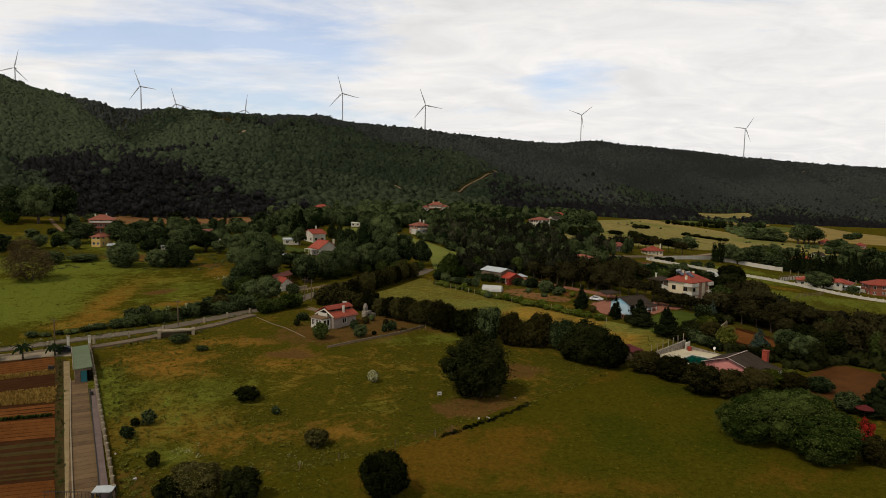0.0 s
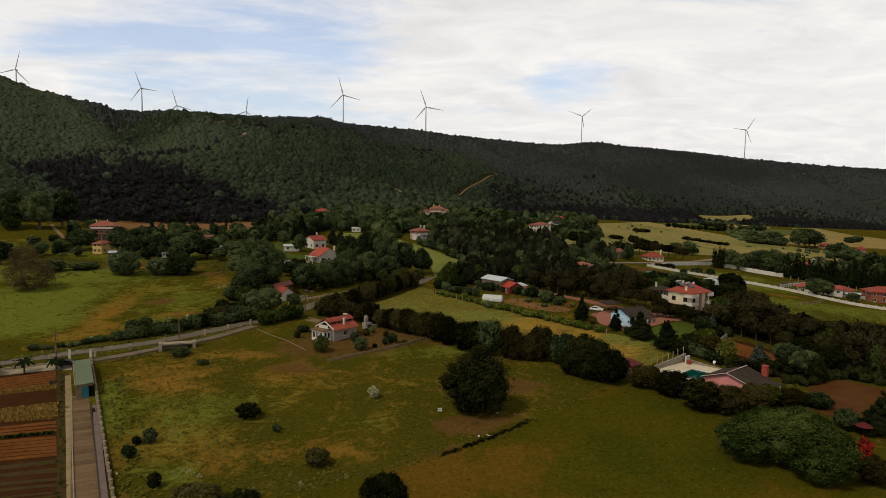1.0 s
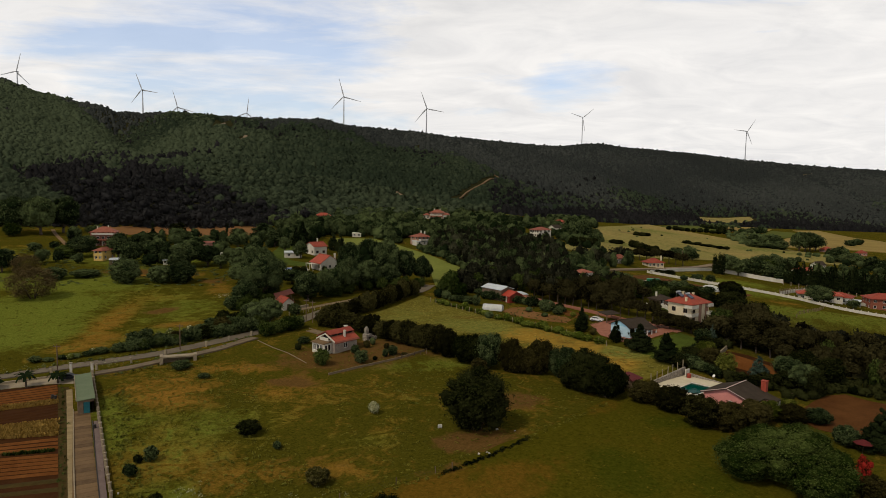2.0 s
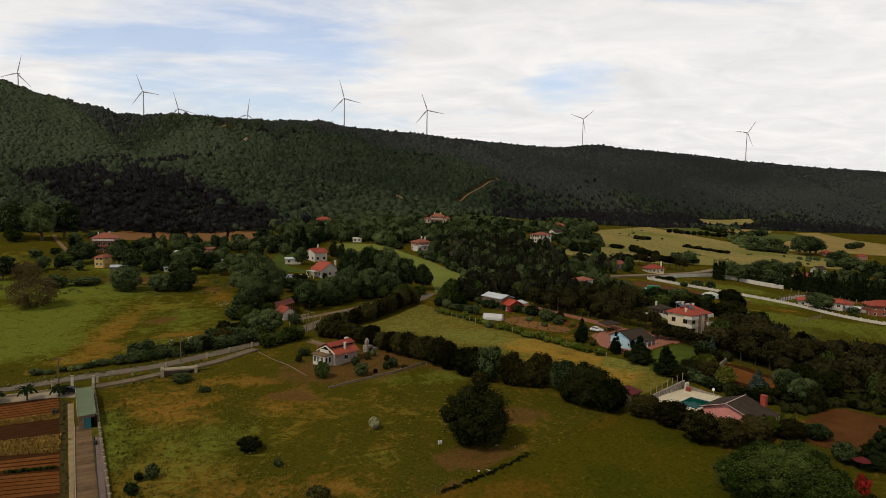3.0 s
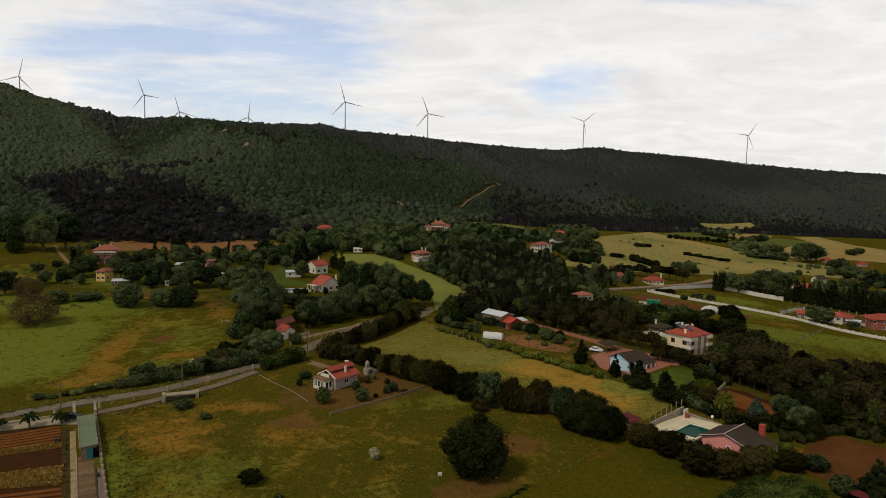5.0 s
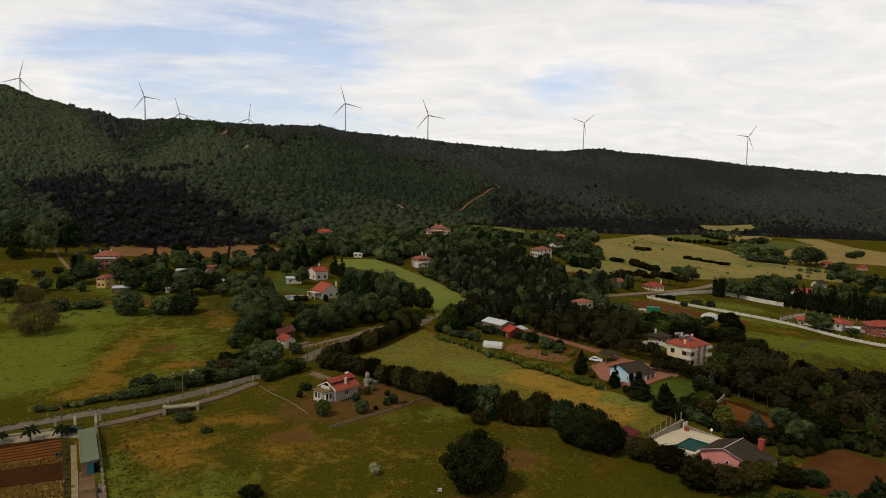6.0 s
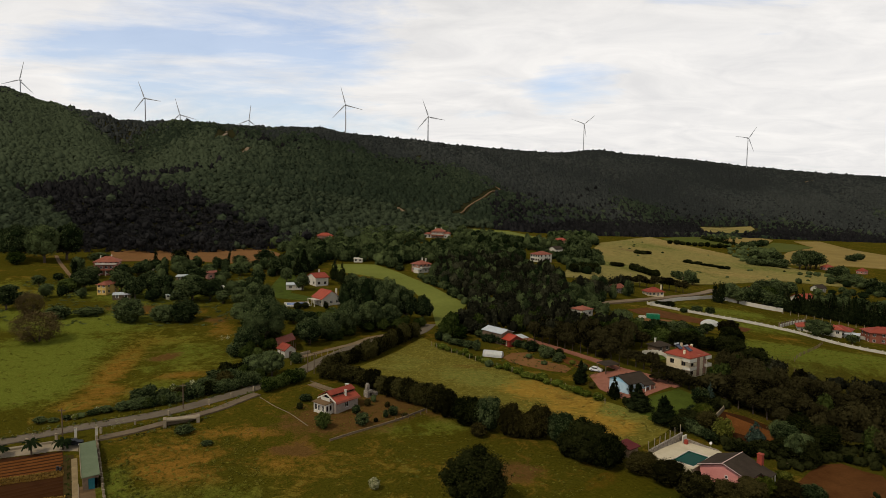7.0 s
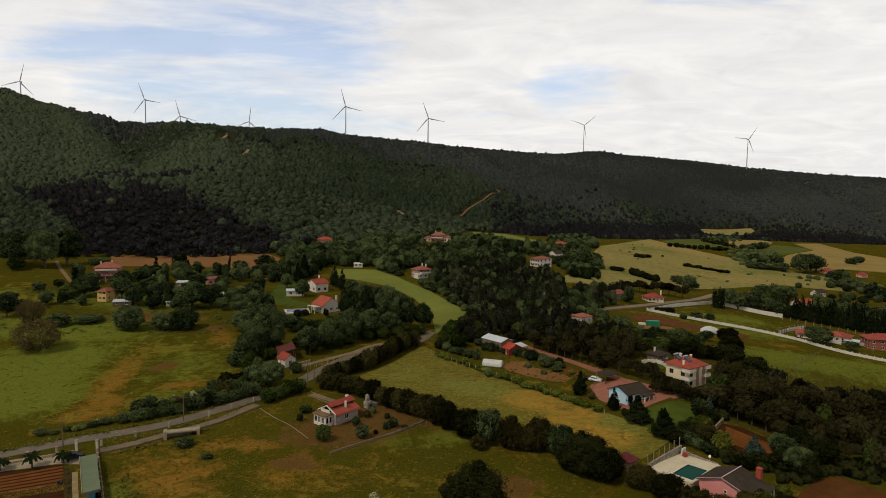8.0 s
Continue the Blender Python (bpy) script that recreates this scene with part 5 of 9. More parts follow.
house("yellow_house", (-171.7, 330.7, 83, 10.5, 4.8), 5.2, 1.2, "hip", "yellow_wall", "tile_old", "yellow two-storey house with faded tiled roof", windows="f2x2d l2x2", over=0.6, bars="frame")

far_villa = house("hillside_villa", (*(-6.8, 642.6), -8, 13.0, 9.5), 6.6, 2.3, "hip", "tan_brick", "tile_old", "wide two-storey villa with red hipped roofs on the wooded foothill", windows="f4x2 l3x2 r3x2", over=0.9, band="whitewash", chimneys=((-3, 0, 7.5, 9.9, 0.7), (2.5, 1, 7.5, 9.7, 0.7)))
for s_x, wing_w, wing_e in ((-1, 6.5, 3.6), (1, 5.5, 4.4)):
    x0, x1 = sorted((s_x * 6.5, s_x * (6.5 + wing_w)))
    bm = bmesh.new()
    box(bm, x0, x1, -6.2, 2.0, -2.5, wing_e)
    wing = part("wing", bm, M["whitewash"], far_villa, "low white side wing")
    bm = bmesh.new()
    cx = (x0 + x1) / 2
    for quad in (((x0 - 0.6, -6.9, wing_e), (x1 + 0.6, -6.9, wing_e), (cx + 0.6, -2.1, wing_e + 1.7), (cx - 0.6, -2.1, wing_e + 1.7)), ((x1 + 0.6, 2.7, wing_e), (x0 - 0.6, 2.7, wing_e), (cx - 0.6, -2.1, wing_e + 1.7), (cx + 0.6, -2.1, wing_e + 1.7)), ((x0 - 0.6, 2.7, wing_e), (x0 - 0.6, -6.9, wing_e), (cx - 0.6, -2.1, wing_e + 1.7)), ((x1 + 0.6, -6.9, wing_e), (x1 + 0.6, 2.7, wing_e), (cx + 0.6, -2.1, wing_e + 1.7))):
        slab(bm, quad, 0.2)
    part("wing_roof", bm, M["tile_old"], wing)
    for k in range(2):
        bm = bmesh.new()
        wx = x0 + (x1 - x0) * (k + 0.5) / 2
        box(bm, wx - 0.6, wx + 0.6, -6.26, -6.21, 0.6, 2.4)
        part("wing_window", bm, M["glass"], wing)
balcony(far_villa, -5.8, 5.8, -7.4, -4.8, 3.3)
porch(far_villa, -6.4, 6.4, -8.6, -4.9, 3.0, "tile_old", [(-5.8 + k * 3.86, -8.3) for k in range(4)], "whitewash", 0.6)
tower_house = house("brick_villa", (-15.1, 419.6, 40, 9.4, 8.0), 5.5, 1.7, "hip", "tan_brick", "tile_old", "two-storey brick villa with balcony and red roof beside a pasture", windows="f3x2 l2x2 r2x2", over=0.8, storey=2.75, band="whitewash", chimneys=((1.5, 1, 6.6, 8.6, 0.7), (2.8, -1, 6.4, 8.3, 0.7)))
balcony(tower_house, -4.3, 4.3, -6.0, -4.2, 2.75)
house("white_villa", (70.5, 479.0, 38, 12.6, 9.2), 5.6, 1.8, "hip", "whitewash", "tile_old", "white two-storey villa with red tiled roof on the foothill", windows="f3x2 l4x2 r2x2", over=0.6, bars="brown_frame")
house("dark_chalet", (*(93.6, 553.5), 40, 9.0, 8.0), 4.0, 2.2, "gable", "whitewash", "shingle", "dark grey roofed chalet with white gable among trees", windows="f2x1 l2x1", over=0.6)
house("farmhouse", (*(117.2, 668.4), 30, 13.0, 8.0), 3.6, 2.0, "hip", "rose_wall", "tile_red", "red-roofed farmhouse in front of the dark forest", windows="f3x1 l2x1", over=0.6)
house("hill_cottage", (*(-110.1, 597.4), 12, 13.0, 8.0), 4.2, 2.0, "hip", "rose_wall", "tile_red", "pinkish house with red roof at the forest edge", windows="f4x1 l2x1", over=0.7)
house("roadside_house", (*(125.2, 389.9), 12, 10.0, 7.5), 3.0, 2.0, "hip", "cream", "tile_red", "cream roadside house with bright red tiled roof", windows="f4x1d l2x1", over=0.7, chimneys=((4.5, -1, 3.6, 6.4, 0.7),))
house("tiled_shed", (*(100.7, 382.2), 40, 9.0, 7.0), 3.0, 1.6, "gable", "stone_wall", "tile_old", "shed with brownish red roof between pines", windows="f2x1", over=0.5, category="shed")
house("garden_house", (*(64.1, 300.7), 35, 7.5, 6.5), 3.4, 1.2, "hip", "whitewash", "tile_old", "white garden house with red roof at a ploughed plot", windows="f2x1 l2x1", over=0.4)

house("long_red_roof_house", (*(194.8, 336.6), -22, 20.0, 9.0), 3.4, 1.7, "hip", "whitewash", "tile_red", "long white bungalow with red roof behind a white wall", windows="f5x1 l2x1", over=0.7)
house("red_roof_wing", (*(206.0, 337.1), -40, 11.0, 9.0), 3.4, 1.7, "hip", "whitewash", "tile_red", "white bungalow wing with red hipped roof and open garage", windows="f2x1 l2x1d", over=0.7)
house("brown_villa", (*(224.0, 329.5), -10, 17.0, 10.0), 6.0, 2.0, "hip", "tile_old", "tile_red", "brown two-storey villa with red roofs behind a white wall", windows="f4x2 l3x2", over=0.8)
carport = thing("carport", *(208.0, 329.3), -35, 0, "grey flat-roofed carport beside a bungalow", "carport")
porch(carport, -3.5, 3.5, -3, 3, 2.9, "sheet_grey", ((-3.2, -2.7), (3.2, -2.7), (-3.2, 2.7), (3.2, 2.7)), "steel", 0.2)
for k, (p, rz, w, d) in enumerate((((207.4, 442.0), 35, 9.0, 7.0), ((239.5, 435.0), 20, 13.0, 8.0), ((398.8, 682.5), 20, 11.0, 7.5), ((425.8, 667.2), 30, 9.0, 7.0), ((362.0, 543.2), 10, 10.0, 8.0))):
    house("red_roof_house", (*p, rz, w, d), 4.0 if k < 2 else 3.4, 2.4, "gable" if k < 2 else "hip", "rose_wall" if k > 1 else "whitewash", "tile_red", "red-tiled house half hidden behind dark trees", windows="f3x1 l2x1", over=0.6, group="houses behind the tree belt")
house("grey_roof_house", (*(289.0, 503.7), 25, 9.0, 6.5), 3.2, 2.2, "gable", "whitewash", "shingle", "grey-roofed house with a white gable behind trees", windows="f3x1 r2x1", over=0.6, ridge="x")

for p, rz, w, d, h, wall, tile, label in (
    ((-185.2, 406.2), 5, 15.0, 5.0, 2.6, "whitewash", "sheet_grey", "long low white-roofed shed in an orchard"),
    ((-149.0, 370.5), 10, 7.0, 5.0, 2.6, "concrete_dim", "sheet_grey", "small grey-white shed between fruit trees"),
    ((-135.7, 379.4), 35, 6.5, 6.0, 3.6, "rose_wall", "tile_old", "little red-brown hut with tiled roof in the orchard"),
    ((-112.1, 337.1), 12, 9.0, 5.0, 3.2, "whitewash", "whitewash", "white flat-roofed hut beside the meadow"),
    ((-80.7, 350.7), 12, 9.0, 5.5, 2.8, "whitewash", "sheet_grey", "low white outbuilding on a lawn"),
    ((-158.3, 318.2), 20, 8.0, 5.0, 2.4, "concrete_dim", "sheet_grey", "low grey shed below a yellow house"),
    ((-135.4, 320.2), 20, 4.0, 3.0, 2.2, "whitewash", "sheet_grey", "tiny pale shed under fruit trees"),
    ((-60.6, 456.0), 5, 6.0, 3.0, 2.6, "whitewash", "whitewash", "white hut at the top of the pasture"),
    ((-15.1, 415.6), 40, 8.0, 5.0, 2.4, "whitewash", "sheet_grey", "white shed below a villa"),
):
    house("shed", (*p, rz, w, d), h, 0.5, "mono", wall, tile, label, category="shed", windows="f2x1", over=0.25)


# ---- roads, walls, yards ----
ribbon("road", [(-121.2, 150.1), (-109.7, 157.1), (-95.7, 164.8), (-75.7, 173.2), (-62.5, 184.4), (-55.1, 193.3), (-47.5, 204.8), (-41.7, 221.8), (-30.8, 244.1), (-18.9, 256.8), (-10.2, 262.6), (-5.5, 277.6)], 5.0, M["asphalt"], 0.12, label="narrow worn asphalt village road", category="road")
ribbon("concrete_path", [(-85.1, 157.6), (-77.8, 161.3), (-70.7, 166.8), (-61.9, 173.5), (-53.9, 186.0)], 3.0, M["concrete_dim"], 0.35, 0.9, label="raised grey concrete lane beside the road", category="path")
ribbon("gravel_road", [(61.4, 313.2), (79.8, 333.6), (104.7, 359.5), (133.3, 388.8), (164.6, 421.7), (188.1, 452.4)], 6.0, M["gravel"], 0.2, label="pale country road past a white wall", category="road")
ribbon("farm_track", [(32.0, 258.9), (43.0, 243.1), (52.0, 225.9), (58.9, 210.8), (64.9, 200.2), (70.5, 190.8)], 3.0, M["paver_red"], 0.15, label="reddish farm drive along the pines", category="road")
ribbon("dirt_track", [(-208.0, 363.2), (-224.6, 385.4), (-245.3, 413.9), (-264.1, 442.0)], 2.2, M["track_earth"], 0.25, label="pale dirt track up to the wood", category="road")
HILL_TRACK = [(10.2, 840.4), (20.7, 863.3), (28.6, 901.3), (38.8, 936.1), (54.4, 986.5), (69.9, 1046.7), (82.0, 1090.0), (91.2, 1133.3), (84.0, 1150.0)]
HILL_CLEARINGS = [[(-326.4, 1034.4), (-330.6, 1074.7), (-346.2, 1150.9)], [(-427.0, 1260.0), (-462.0, 1380.0), (-501.5, 1503.8), (-535.7, 1608.3)], [(-59.1, 804.6), (-50.3, 792.0), (-45.1, 785.2)], [(-208.9, 1421.8), (-201.0, 1412.0)], [(-68.9, 1407.4), (-57.4, 1361.1)], [(1260.1, 2351.3), (1324.3, 2388.9)]]
ribbon("hill_track", HILL_TRACK, 2.6, M["track_earth"], 0.7, 2.0, 6.0, label="bare earth track cut up the wooded slope", category="road")
for k, line in enumerate(HILL_CLEARINGS):
    ribbon("hill_clearing", line, 5.5 if k < 2 else 3.5, M["gravel"], 1.5, 3.0, 6.0, label="bare earth bend of a hill road", category="road")


def wall_run(name, points, high, thick, material, label, category="wall", gap=0.0, post=(0.4, 2.2), post_mat=None, sink=1.0, step=3.0, cap=0.0):
    """A wall along points, with pillars every gap metres, each a part."""
    pts = curve_points(points, step)
    ob = thing(name, *pts[0], 0, 0, label, category, "", "structure")
    base = ob.location.copy()
    n = sideways(pts) * thick / 2
    bm = bmesh.new()
    rows = []
    for p, s in zip(pts, n):
        z = ground_z(*p)
        rows.append([bm.verts.new((q[0] - base.x, q[1] - base.y, h - base.z)) for q, h in ((p + s, z - sink), (p + s, z + high), (p - s, z + high), (p - s, z - sink))])
    for a, b in zip(rows, rows[1:]):
        for k in range(3):
            bm.faces.new((a[k], b[k], b[k + 1], a[k + 1]))
    bm.faces.new(rows[0])
    bm.faces.new(rows[-1][::-1])
    bmesh.ops.recalc_face_normals(bm, faces=bm.faces[:])
    part("panel", bm, M[material], ob)
    if gap:
        w, h = post
        bm = bmesh.new()
        box(bm, -w / 2, w / 2, -w / 2, w / 2, -sink, h, 0.03)
        if cap:
            box(bm, -w / 2 - cap, w / 2 + cap, -w / 2 - cap, w / 2 + cap, h, h + 0.15, 0.03)
        me = bpy.data.meshes.new("pillar")
        bm.to_mesh(me)
        bm.free()
        me.materials.append(M[post_mat or material])
        run = np.concatenate([[0], np.cumsum(np.linalg.norm(np.diff(pts, axis=0), axis=1))])
        for s in np.arange(0, run[-1] + 0.01, gap):
            x, y = np.interp(s, run, pts[:, 0]), np.interp(s, run, pts[:, 1])
            o = new("pillar", me)
            o.parent = ob
            o.location = (x - base.x, y - base.y, ground_z(x, y) - base.z)
    return ob


def fence(name, points, gap, high, post, material, label, wires=3, straight=True):
    """Posts with wires between them."""
    pts = curve_points(points, gap)
    ob = thing(name, *pts[0], 0, 0, label, "fence", "", "structure")
    base = ob.location.copy()
    bm = bmesh.new()
    box(bm, -post / 2, post / 2, -post / 2, post / 2, -0.4, high)
    me = bpy.data.meshes.new("post")
    bm.to_mesh(me)
    bm.free()
    me.materials.append(M[material])
    tops = []
    for k, p in enumerate(pts):
        o = new("post", me)
        o.parent = ob
        o.location = (p[0] - base.x, p[1] - base.y, ground_z(*p) - base.z)
        o.rotation_euler = (radians((k * 37) % 7 - 3), radians((k * 53) % 7 - 3), radians(k * 31))
        tops.append(o.location.copy())
    if wires:
        bm = bmesh.new()
        for a, b in zip(tops, tops[1:]):
            for k in range(wires):
                z = high * (k + 0.8) / wires
                tube(bm, a + Vector((0, 0, z)), b + Vector((0, 0, z)), 0.005, 0.005, 3)
        part("wire", bm, M["iron"], ob)
    return ob


wall_run("boundary_wall", [(110.7, 353.5), (125.9, 348.2), (143.6, 343.1), (160.6, 337.6), (176.5, 328.3), (184.7, 317.2), (192.9, 307.8), (206.6, 296.2)], 1.3, 0.25, "whitewash", "long white concrete boundary wall with pillars", gap=3.0, post=(0.36, 1.7))
wall_run("paddock_wall", [(111.6, 351.3), (137.7, 381.9), (170.1, 410.8)], 2.0, 0.3, "whitewash", "white wall at the head of a paddock")
wall_run("paddock_wall", [(170.1, 410.8), (180.5, 403.3), (190.3, 394.2), (202.9, 388.6)], 2.4, 0.3, "whitewash", "bright white paddock wall in front of dark trees")
wall_run("yard_wall", [(174.1, 336.1), (187.7, 349.8), (201.7, 361.4)], 1.8, 0.3, "whitewash", "low white wall beside a bungalow", gap=4.0, post=(0.5, 2.8), post_mat="wood")
wall_run("yard_wall", [(208.9, 331.8), (219.1, 331.7)], 1.6, 0.3, "whitewash", "low white yard wall between houses")
fence("paddock_fence", [(199.9, 382.6), (213.3, 373.6), (228.1, 365.6), (245.3, 355.5)], 3.6, 2.2, 0.28, "concrete", "row of concrete fence posts along dark cypresses", 2)
fence("pasture_fence", [(134.4, 246.1), (153.9, 271.7), (180.4, 307.3)], 3.2, 1.5, 0.15, "wood", "thin wooden posts across a green pasture", 2)
fence("pine_fence", [(121.3, 241.7), (124.8, 242.8), (129.2, 241.3), (131.0, 239.4), (133.1, 238.1)], 3.6, 1.8, 0.18, "wood", "weathered fence posts between pines", 2)

wall_run("garden_wall", [(-27.2, 155.0), (-21.2, 160.4), (-12.0, 168.0), (-4.6, 176.0)], 0.55, 0.25, "concrete_dim", "low grey garden wall in the meadow", sink=0.6)
fence("garden_fence", [(-12.0, 167.7), (-4.0, 174.0)], 1.8, 1.3, 0.16, "wood", "short wooden garden fence", 2)
wall_run("drive_wall", [(-40.8, 198.6), (-35.6, 194.2), (-30.3, 190.0)], 0.25, 0.2, "concrete_dim", "low grey wall along a garden drive", sink=0.6)
wall_run("drive_wall", [(-41.0, 195.4), (-36.2, 191.2), (-32.2, 187.5)], 0.25, 0.2, "concrete_dim", "low grey wall along a garden drive", sink=0.6)
wall_run("garden_edge", [(-52.4, 183.6), (-46.1, 176.4), (-41.2, 172.1), (-34.3, 163.7)], 0.14, 0.18, "concrete_dim", "broken low grey garden edging in grass", sink=0.6)
ribbon("garden_drive", [(-40.0, 196.5), (-34.4, 192.3), (-28.5, 187.2)], 2.2, M["gravel"], 0.1, label="pale drive to the stone house", category="path")
fence("field_fence", [(-27.3, 94.6), (-21.1, 96.5), (-15.6, 99.6), (-7.1, 104.7), (-0.6, 108.6), (2.3, 110.2)], 5.5, 1.2, 0.12, "wood", "thin wooden fence posts across the meadow", 2)
fence("vineyard_fence", [(-4.4, 243.7), (9.4, 227.2), (27.1, 208.3), (38.0, 196.9), (46.5, 181.9)], 3.0, 1.7, 0.16, "concrete", "fence of thin posts along a vine row", 3)
fence("pool_fence", [(49.6, 151.1), (54.8, 155.5), (60.0, 159.6)], 2.2, 3.2, 0.16, "concrete", "tall thin posts behind a stone wall", 2)
ribbon("dirt_lane", [(-51.0, 224.0), (-45.4, 230.7), (-38.6, 239.2), (-33.2, 245.3), (-29.0, 253.0), (-18.0, 262.5)], 2.6, M["gravel"], 0.12, label="pale dirt lane between verge and trees", category="road")
fence("roadside_fence", [(-53.4, 213.8), (-48.7, 218.2), (-44.4, 225.5), (-37.6, 234.0)], 2.4, 1.4, 0.2, "concrete", "short posts beside the village road", 2)
wall_run("roadside_wall", [(-50.9, 226.8), (-47.7, 230.6)], 1.0, 0.5, "concrete", "pale low wall beyond the road")
fence("lane_posts", [(-86.5, 161.2), (-79.9, 165.6), (-73.3, 171.1), (-65.1, 178.1), (-55.6, 188.9)], 6.5, 1.5, 0.5, "concrete", "short concrete pillars along the lane", 0)


def culvert(x, y, rz):
    ob = thing("concrete_culvert", x, y, rz, 0, "concrete slab bridge over a ditch beside the lane", "culvert")
    bm = bmesh.new()
    box(bm, -4.2, 4.2, -1.1, 1.1, 1.3, 1.7, 0.05)
    part("slab", bm, M["concrete"], ob)
    for s in (-1, 1):
        bm = bmesh.new()
        box(bm, s * 4.0 - 0.4, s * 4.0 + 0.4, -1.2, 1.2, -1.0, 1.9, 0.05)
        part("abutment", bm, M["concrete"], ob)
    bm = bmesh.new()
    box(bm, -3.6, 3.6, 0.5, 0.9, -1.0, 1.3)
    part("back_wall", bm, M["concrete_dim"], ob)


culvert(*(-67.5, 165.1), 22)
for px, rz in (((121.0, 424.0), 35), ((163.0, 446.0), 35), ((-71.2, 175.4), 0), ((-95.7, 160.1), 0), ((-53.1, 210.5), 0), ((-43.8, 208.5), 0), ((-41.3, 206.3), 0)):
    ob = thing("utility_pole", *px, rz, 0, "weathered wooden utility pole beside the road", "utility pole")
    bm = bmesh.new()
    tube(bm, (0, 0, -0.8), (0, 0, 7.2), 0.16, 0.11, 8)
    part("pole", bm, M["wood"], ob)
    bm = bmesh.new()
    box(bm, -0.9, 0.9, -0.07, 0.07, 6.6, 6.75)
    part("crossarm", bm, M["wood"], ob)
    bm = bmesh.new()
    for s in (-0.8, 0, 0.8):
        tube(bm, (s, 0, 6.75), (s, 0, 7.0), 0.06, 0.04, 6)
    part("insulators", bm, M["rubber"], ob)


# ---- plan of the yard and pools ----
SHED = (-78.2, 140.3, -59.7, 21.2, 3.5)
POOL_EDGE = (1.4, 5.2, 5.0, 0.5)
POOL = ((53.2, 145.4), (5.9, 5.7), (3.5, -3.7))
POOL2 = ((9.6, 2.9), (-2.4, 8.1))


# ---- fields ----
drape("hay_meadow", [(-8.3, 256.0), (-17.2, 233.9), (-28.5, 214.3), (-16.0, 196.9), (-0.2, 187.0), (15.6, 177.7), (31.5, 160.6), (40.7, 148.9), (50.0, 155.6), (59.9, 164.6), (53.8, 173.7), (43.3, 189.5), (27.0, 207.2), (11.3, 225.3), (-0.8, 243.9)], M["hay"], 0.1, 2.5, "uncut yellow-green hay meadow between hedges", thick=0.6, cover=(
    [(*(27.0, 195.0), 11, 9, -30, 1.1), (*(38.0, 184.0), 10, 7, -50, 1.0), (*(43.0, 168.5), 9, 7, -40, 1.1), (*(33.0, 178.0), 8, 5, 0, 0.7), (*(3.0, 232.0), 14, 4, 30, 0.45)],
    [(*(10.0, 206.0), 16, 9, -35, 0.85), (*(-12.0, 222.0), 14, 12, 0, 0.5), (*(50.0, 176.0), 8, 8, 0, 0.7)],
    [(*(36.0, 188.0), 7, 3, -40, 0.5), (*(9.0, 218.0), 8, 3, 10, 0.55), (*(-4.7, 228.0), 6, 4, 0, 0.55), (*(3.3, 233.0), 6, 3, 0, 0.5)]))
drape("green_pasture", [(-77.0, 441.0), (-67.6, 444.7), (-47.5, 444.7), (-31.5, 418.1), (-8.4, 369.5), (11.3, 318.7), (3.8, 286.3), (-3.0, 274.0), (-5.7, 307.4), (-15.4, 346.3), (-32.0, 381.4), (-51.1, 400.8), (-66.5, 409.6)], M["pasture"], 0.25, 5.0, "smooth green pasture strip between woods", thick=0.8)
drape("ploughed_hill_field", [(-241.3, 469.7), (-208.1, 491.9), (-171.6, 510.6), (-142.9, 518.9), (-124.1, 490.8), (-115.2, 446.3), (-136.0, 438.5), (-189.0, 446.5), (-218.0, 426.9)], M["soil_tan"], 0.3, 8.0, "bare tan ploughed field below the pine wood", thick=0.8)
drape("dry_meadow", [(70.4, 408.4), (109.8, 522.4), (180.9, 765.1), (331.1, 1062.9), (325.8, 917.2), (337.6, 828.5), (347.6, 728.3), (360.1, 657.9), (409.9, 612.4), (383.5, 557.6), (328.4, 546.2), (282.8, 550.0), (202.9, 483.5), (143.7, 443.1), (105.3, 427.7)], M["grassland"], 0.35, 10.0, "wide dry yellow grassland below the hill", thick=1.0, cover=(
    [(*(220.0, 620.0), 160, 200, 0, 0.42), (*(320.0, 900.0), 60, 200, 0, 0.7), (*(250.0, 560.0), 60, 30, 0, 0.7), (*(150.0, 640.0), 30, 80, 0, 0.6)],
    [(*(200.0, 560.0), 160, 200, 0, 0.34), (*(140.0, 520.0), 40, 40, 0, 0.6), (*(300.0, 640.0), 60, 40, 0, 0.6), (*(250.0, 800.0), 60, 80, 0, 0.5)],
    [(*(230.0, 640.0), 120, 160, 0, 0.2), (*(190.0, 690.0), 30, 40, 0, 0.5)]))
drape("crop_field", [(334.5, 1017.0), (459.2, 1250.7), (463.5, 1094.2), (433.0, 1000.9), (359.0, 921.1), (331.6, 922.6)], M["crop"], 0.6, 16.0, "far green crop field with dark hedges", thick=1.5)
drape("stubble_field", [(460.7, 1091.8), (576.8, 1331.2), (637.7, 1368.9), (613.0, 1228.4), (498.7, 1029.9), (445.5, 990.3)], M["stubble"], 0.6, 16.0, "far golden stubble field", thick=1.5)
drape("crop_field", [(435.0, 913.5), (574.4, 1150.4), (598.0, 1116.5), (594.9, 1059.1), (470.3, 905.5)], M["crop"], 0.6, 16.0, "small green field among golden ones", thick=1.5)
drape("stubble_field", [(406.6, 800.3), (475.9, 908.7), (586.4, 1043.8), (649.0, 1222.4), (717.7, 1260.1), (643.2, 1033.8), (633.7, 927.6), (502.1, 733.1), (456.0, 740.5), (401.3, 711.5), (367.8, 706.1)], M["stubble"], 0.6, 16.0, "wide golden stubble field on a rise", thick=1.5)
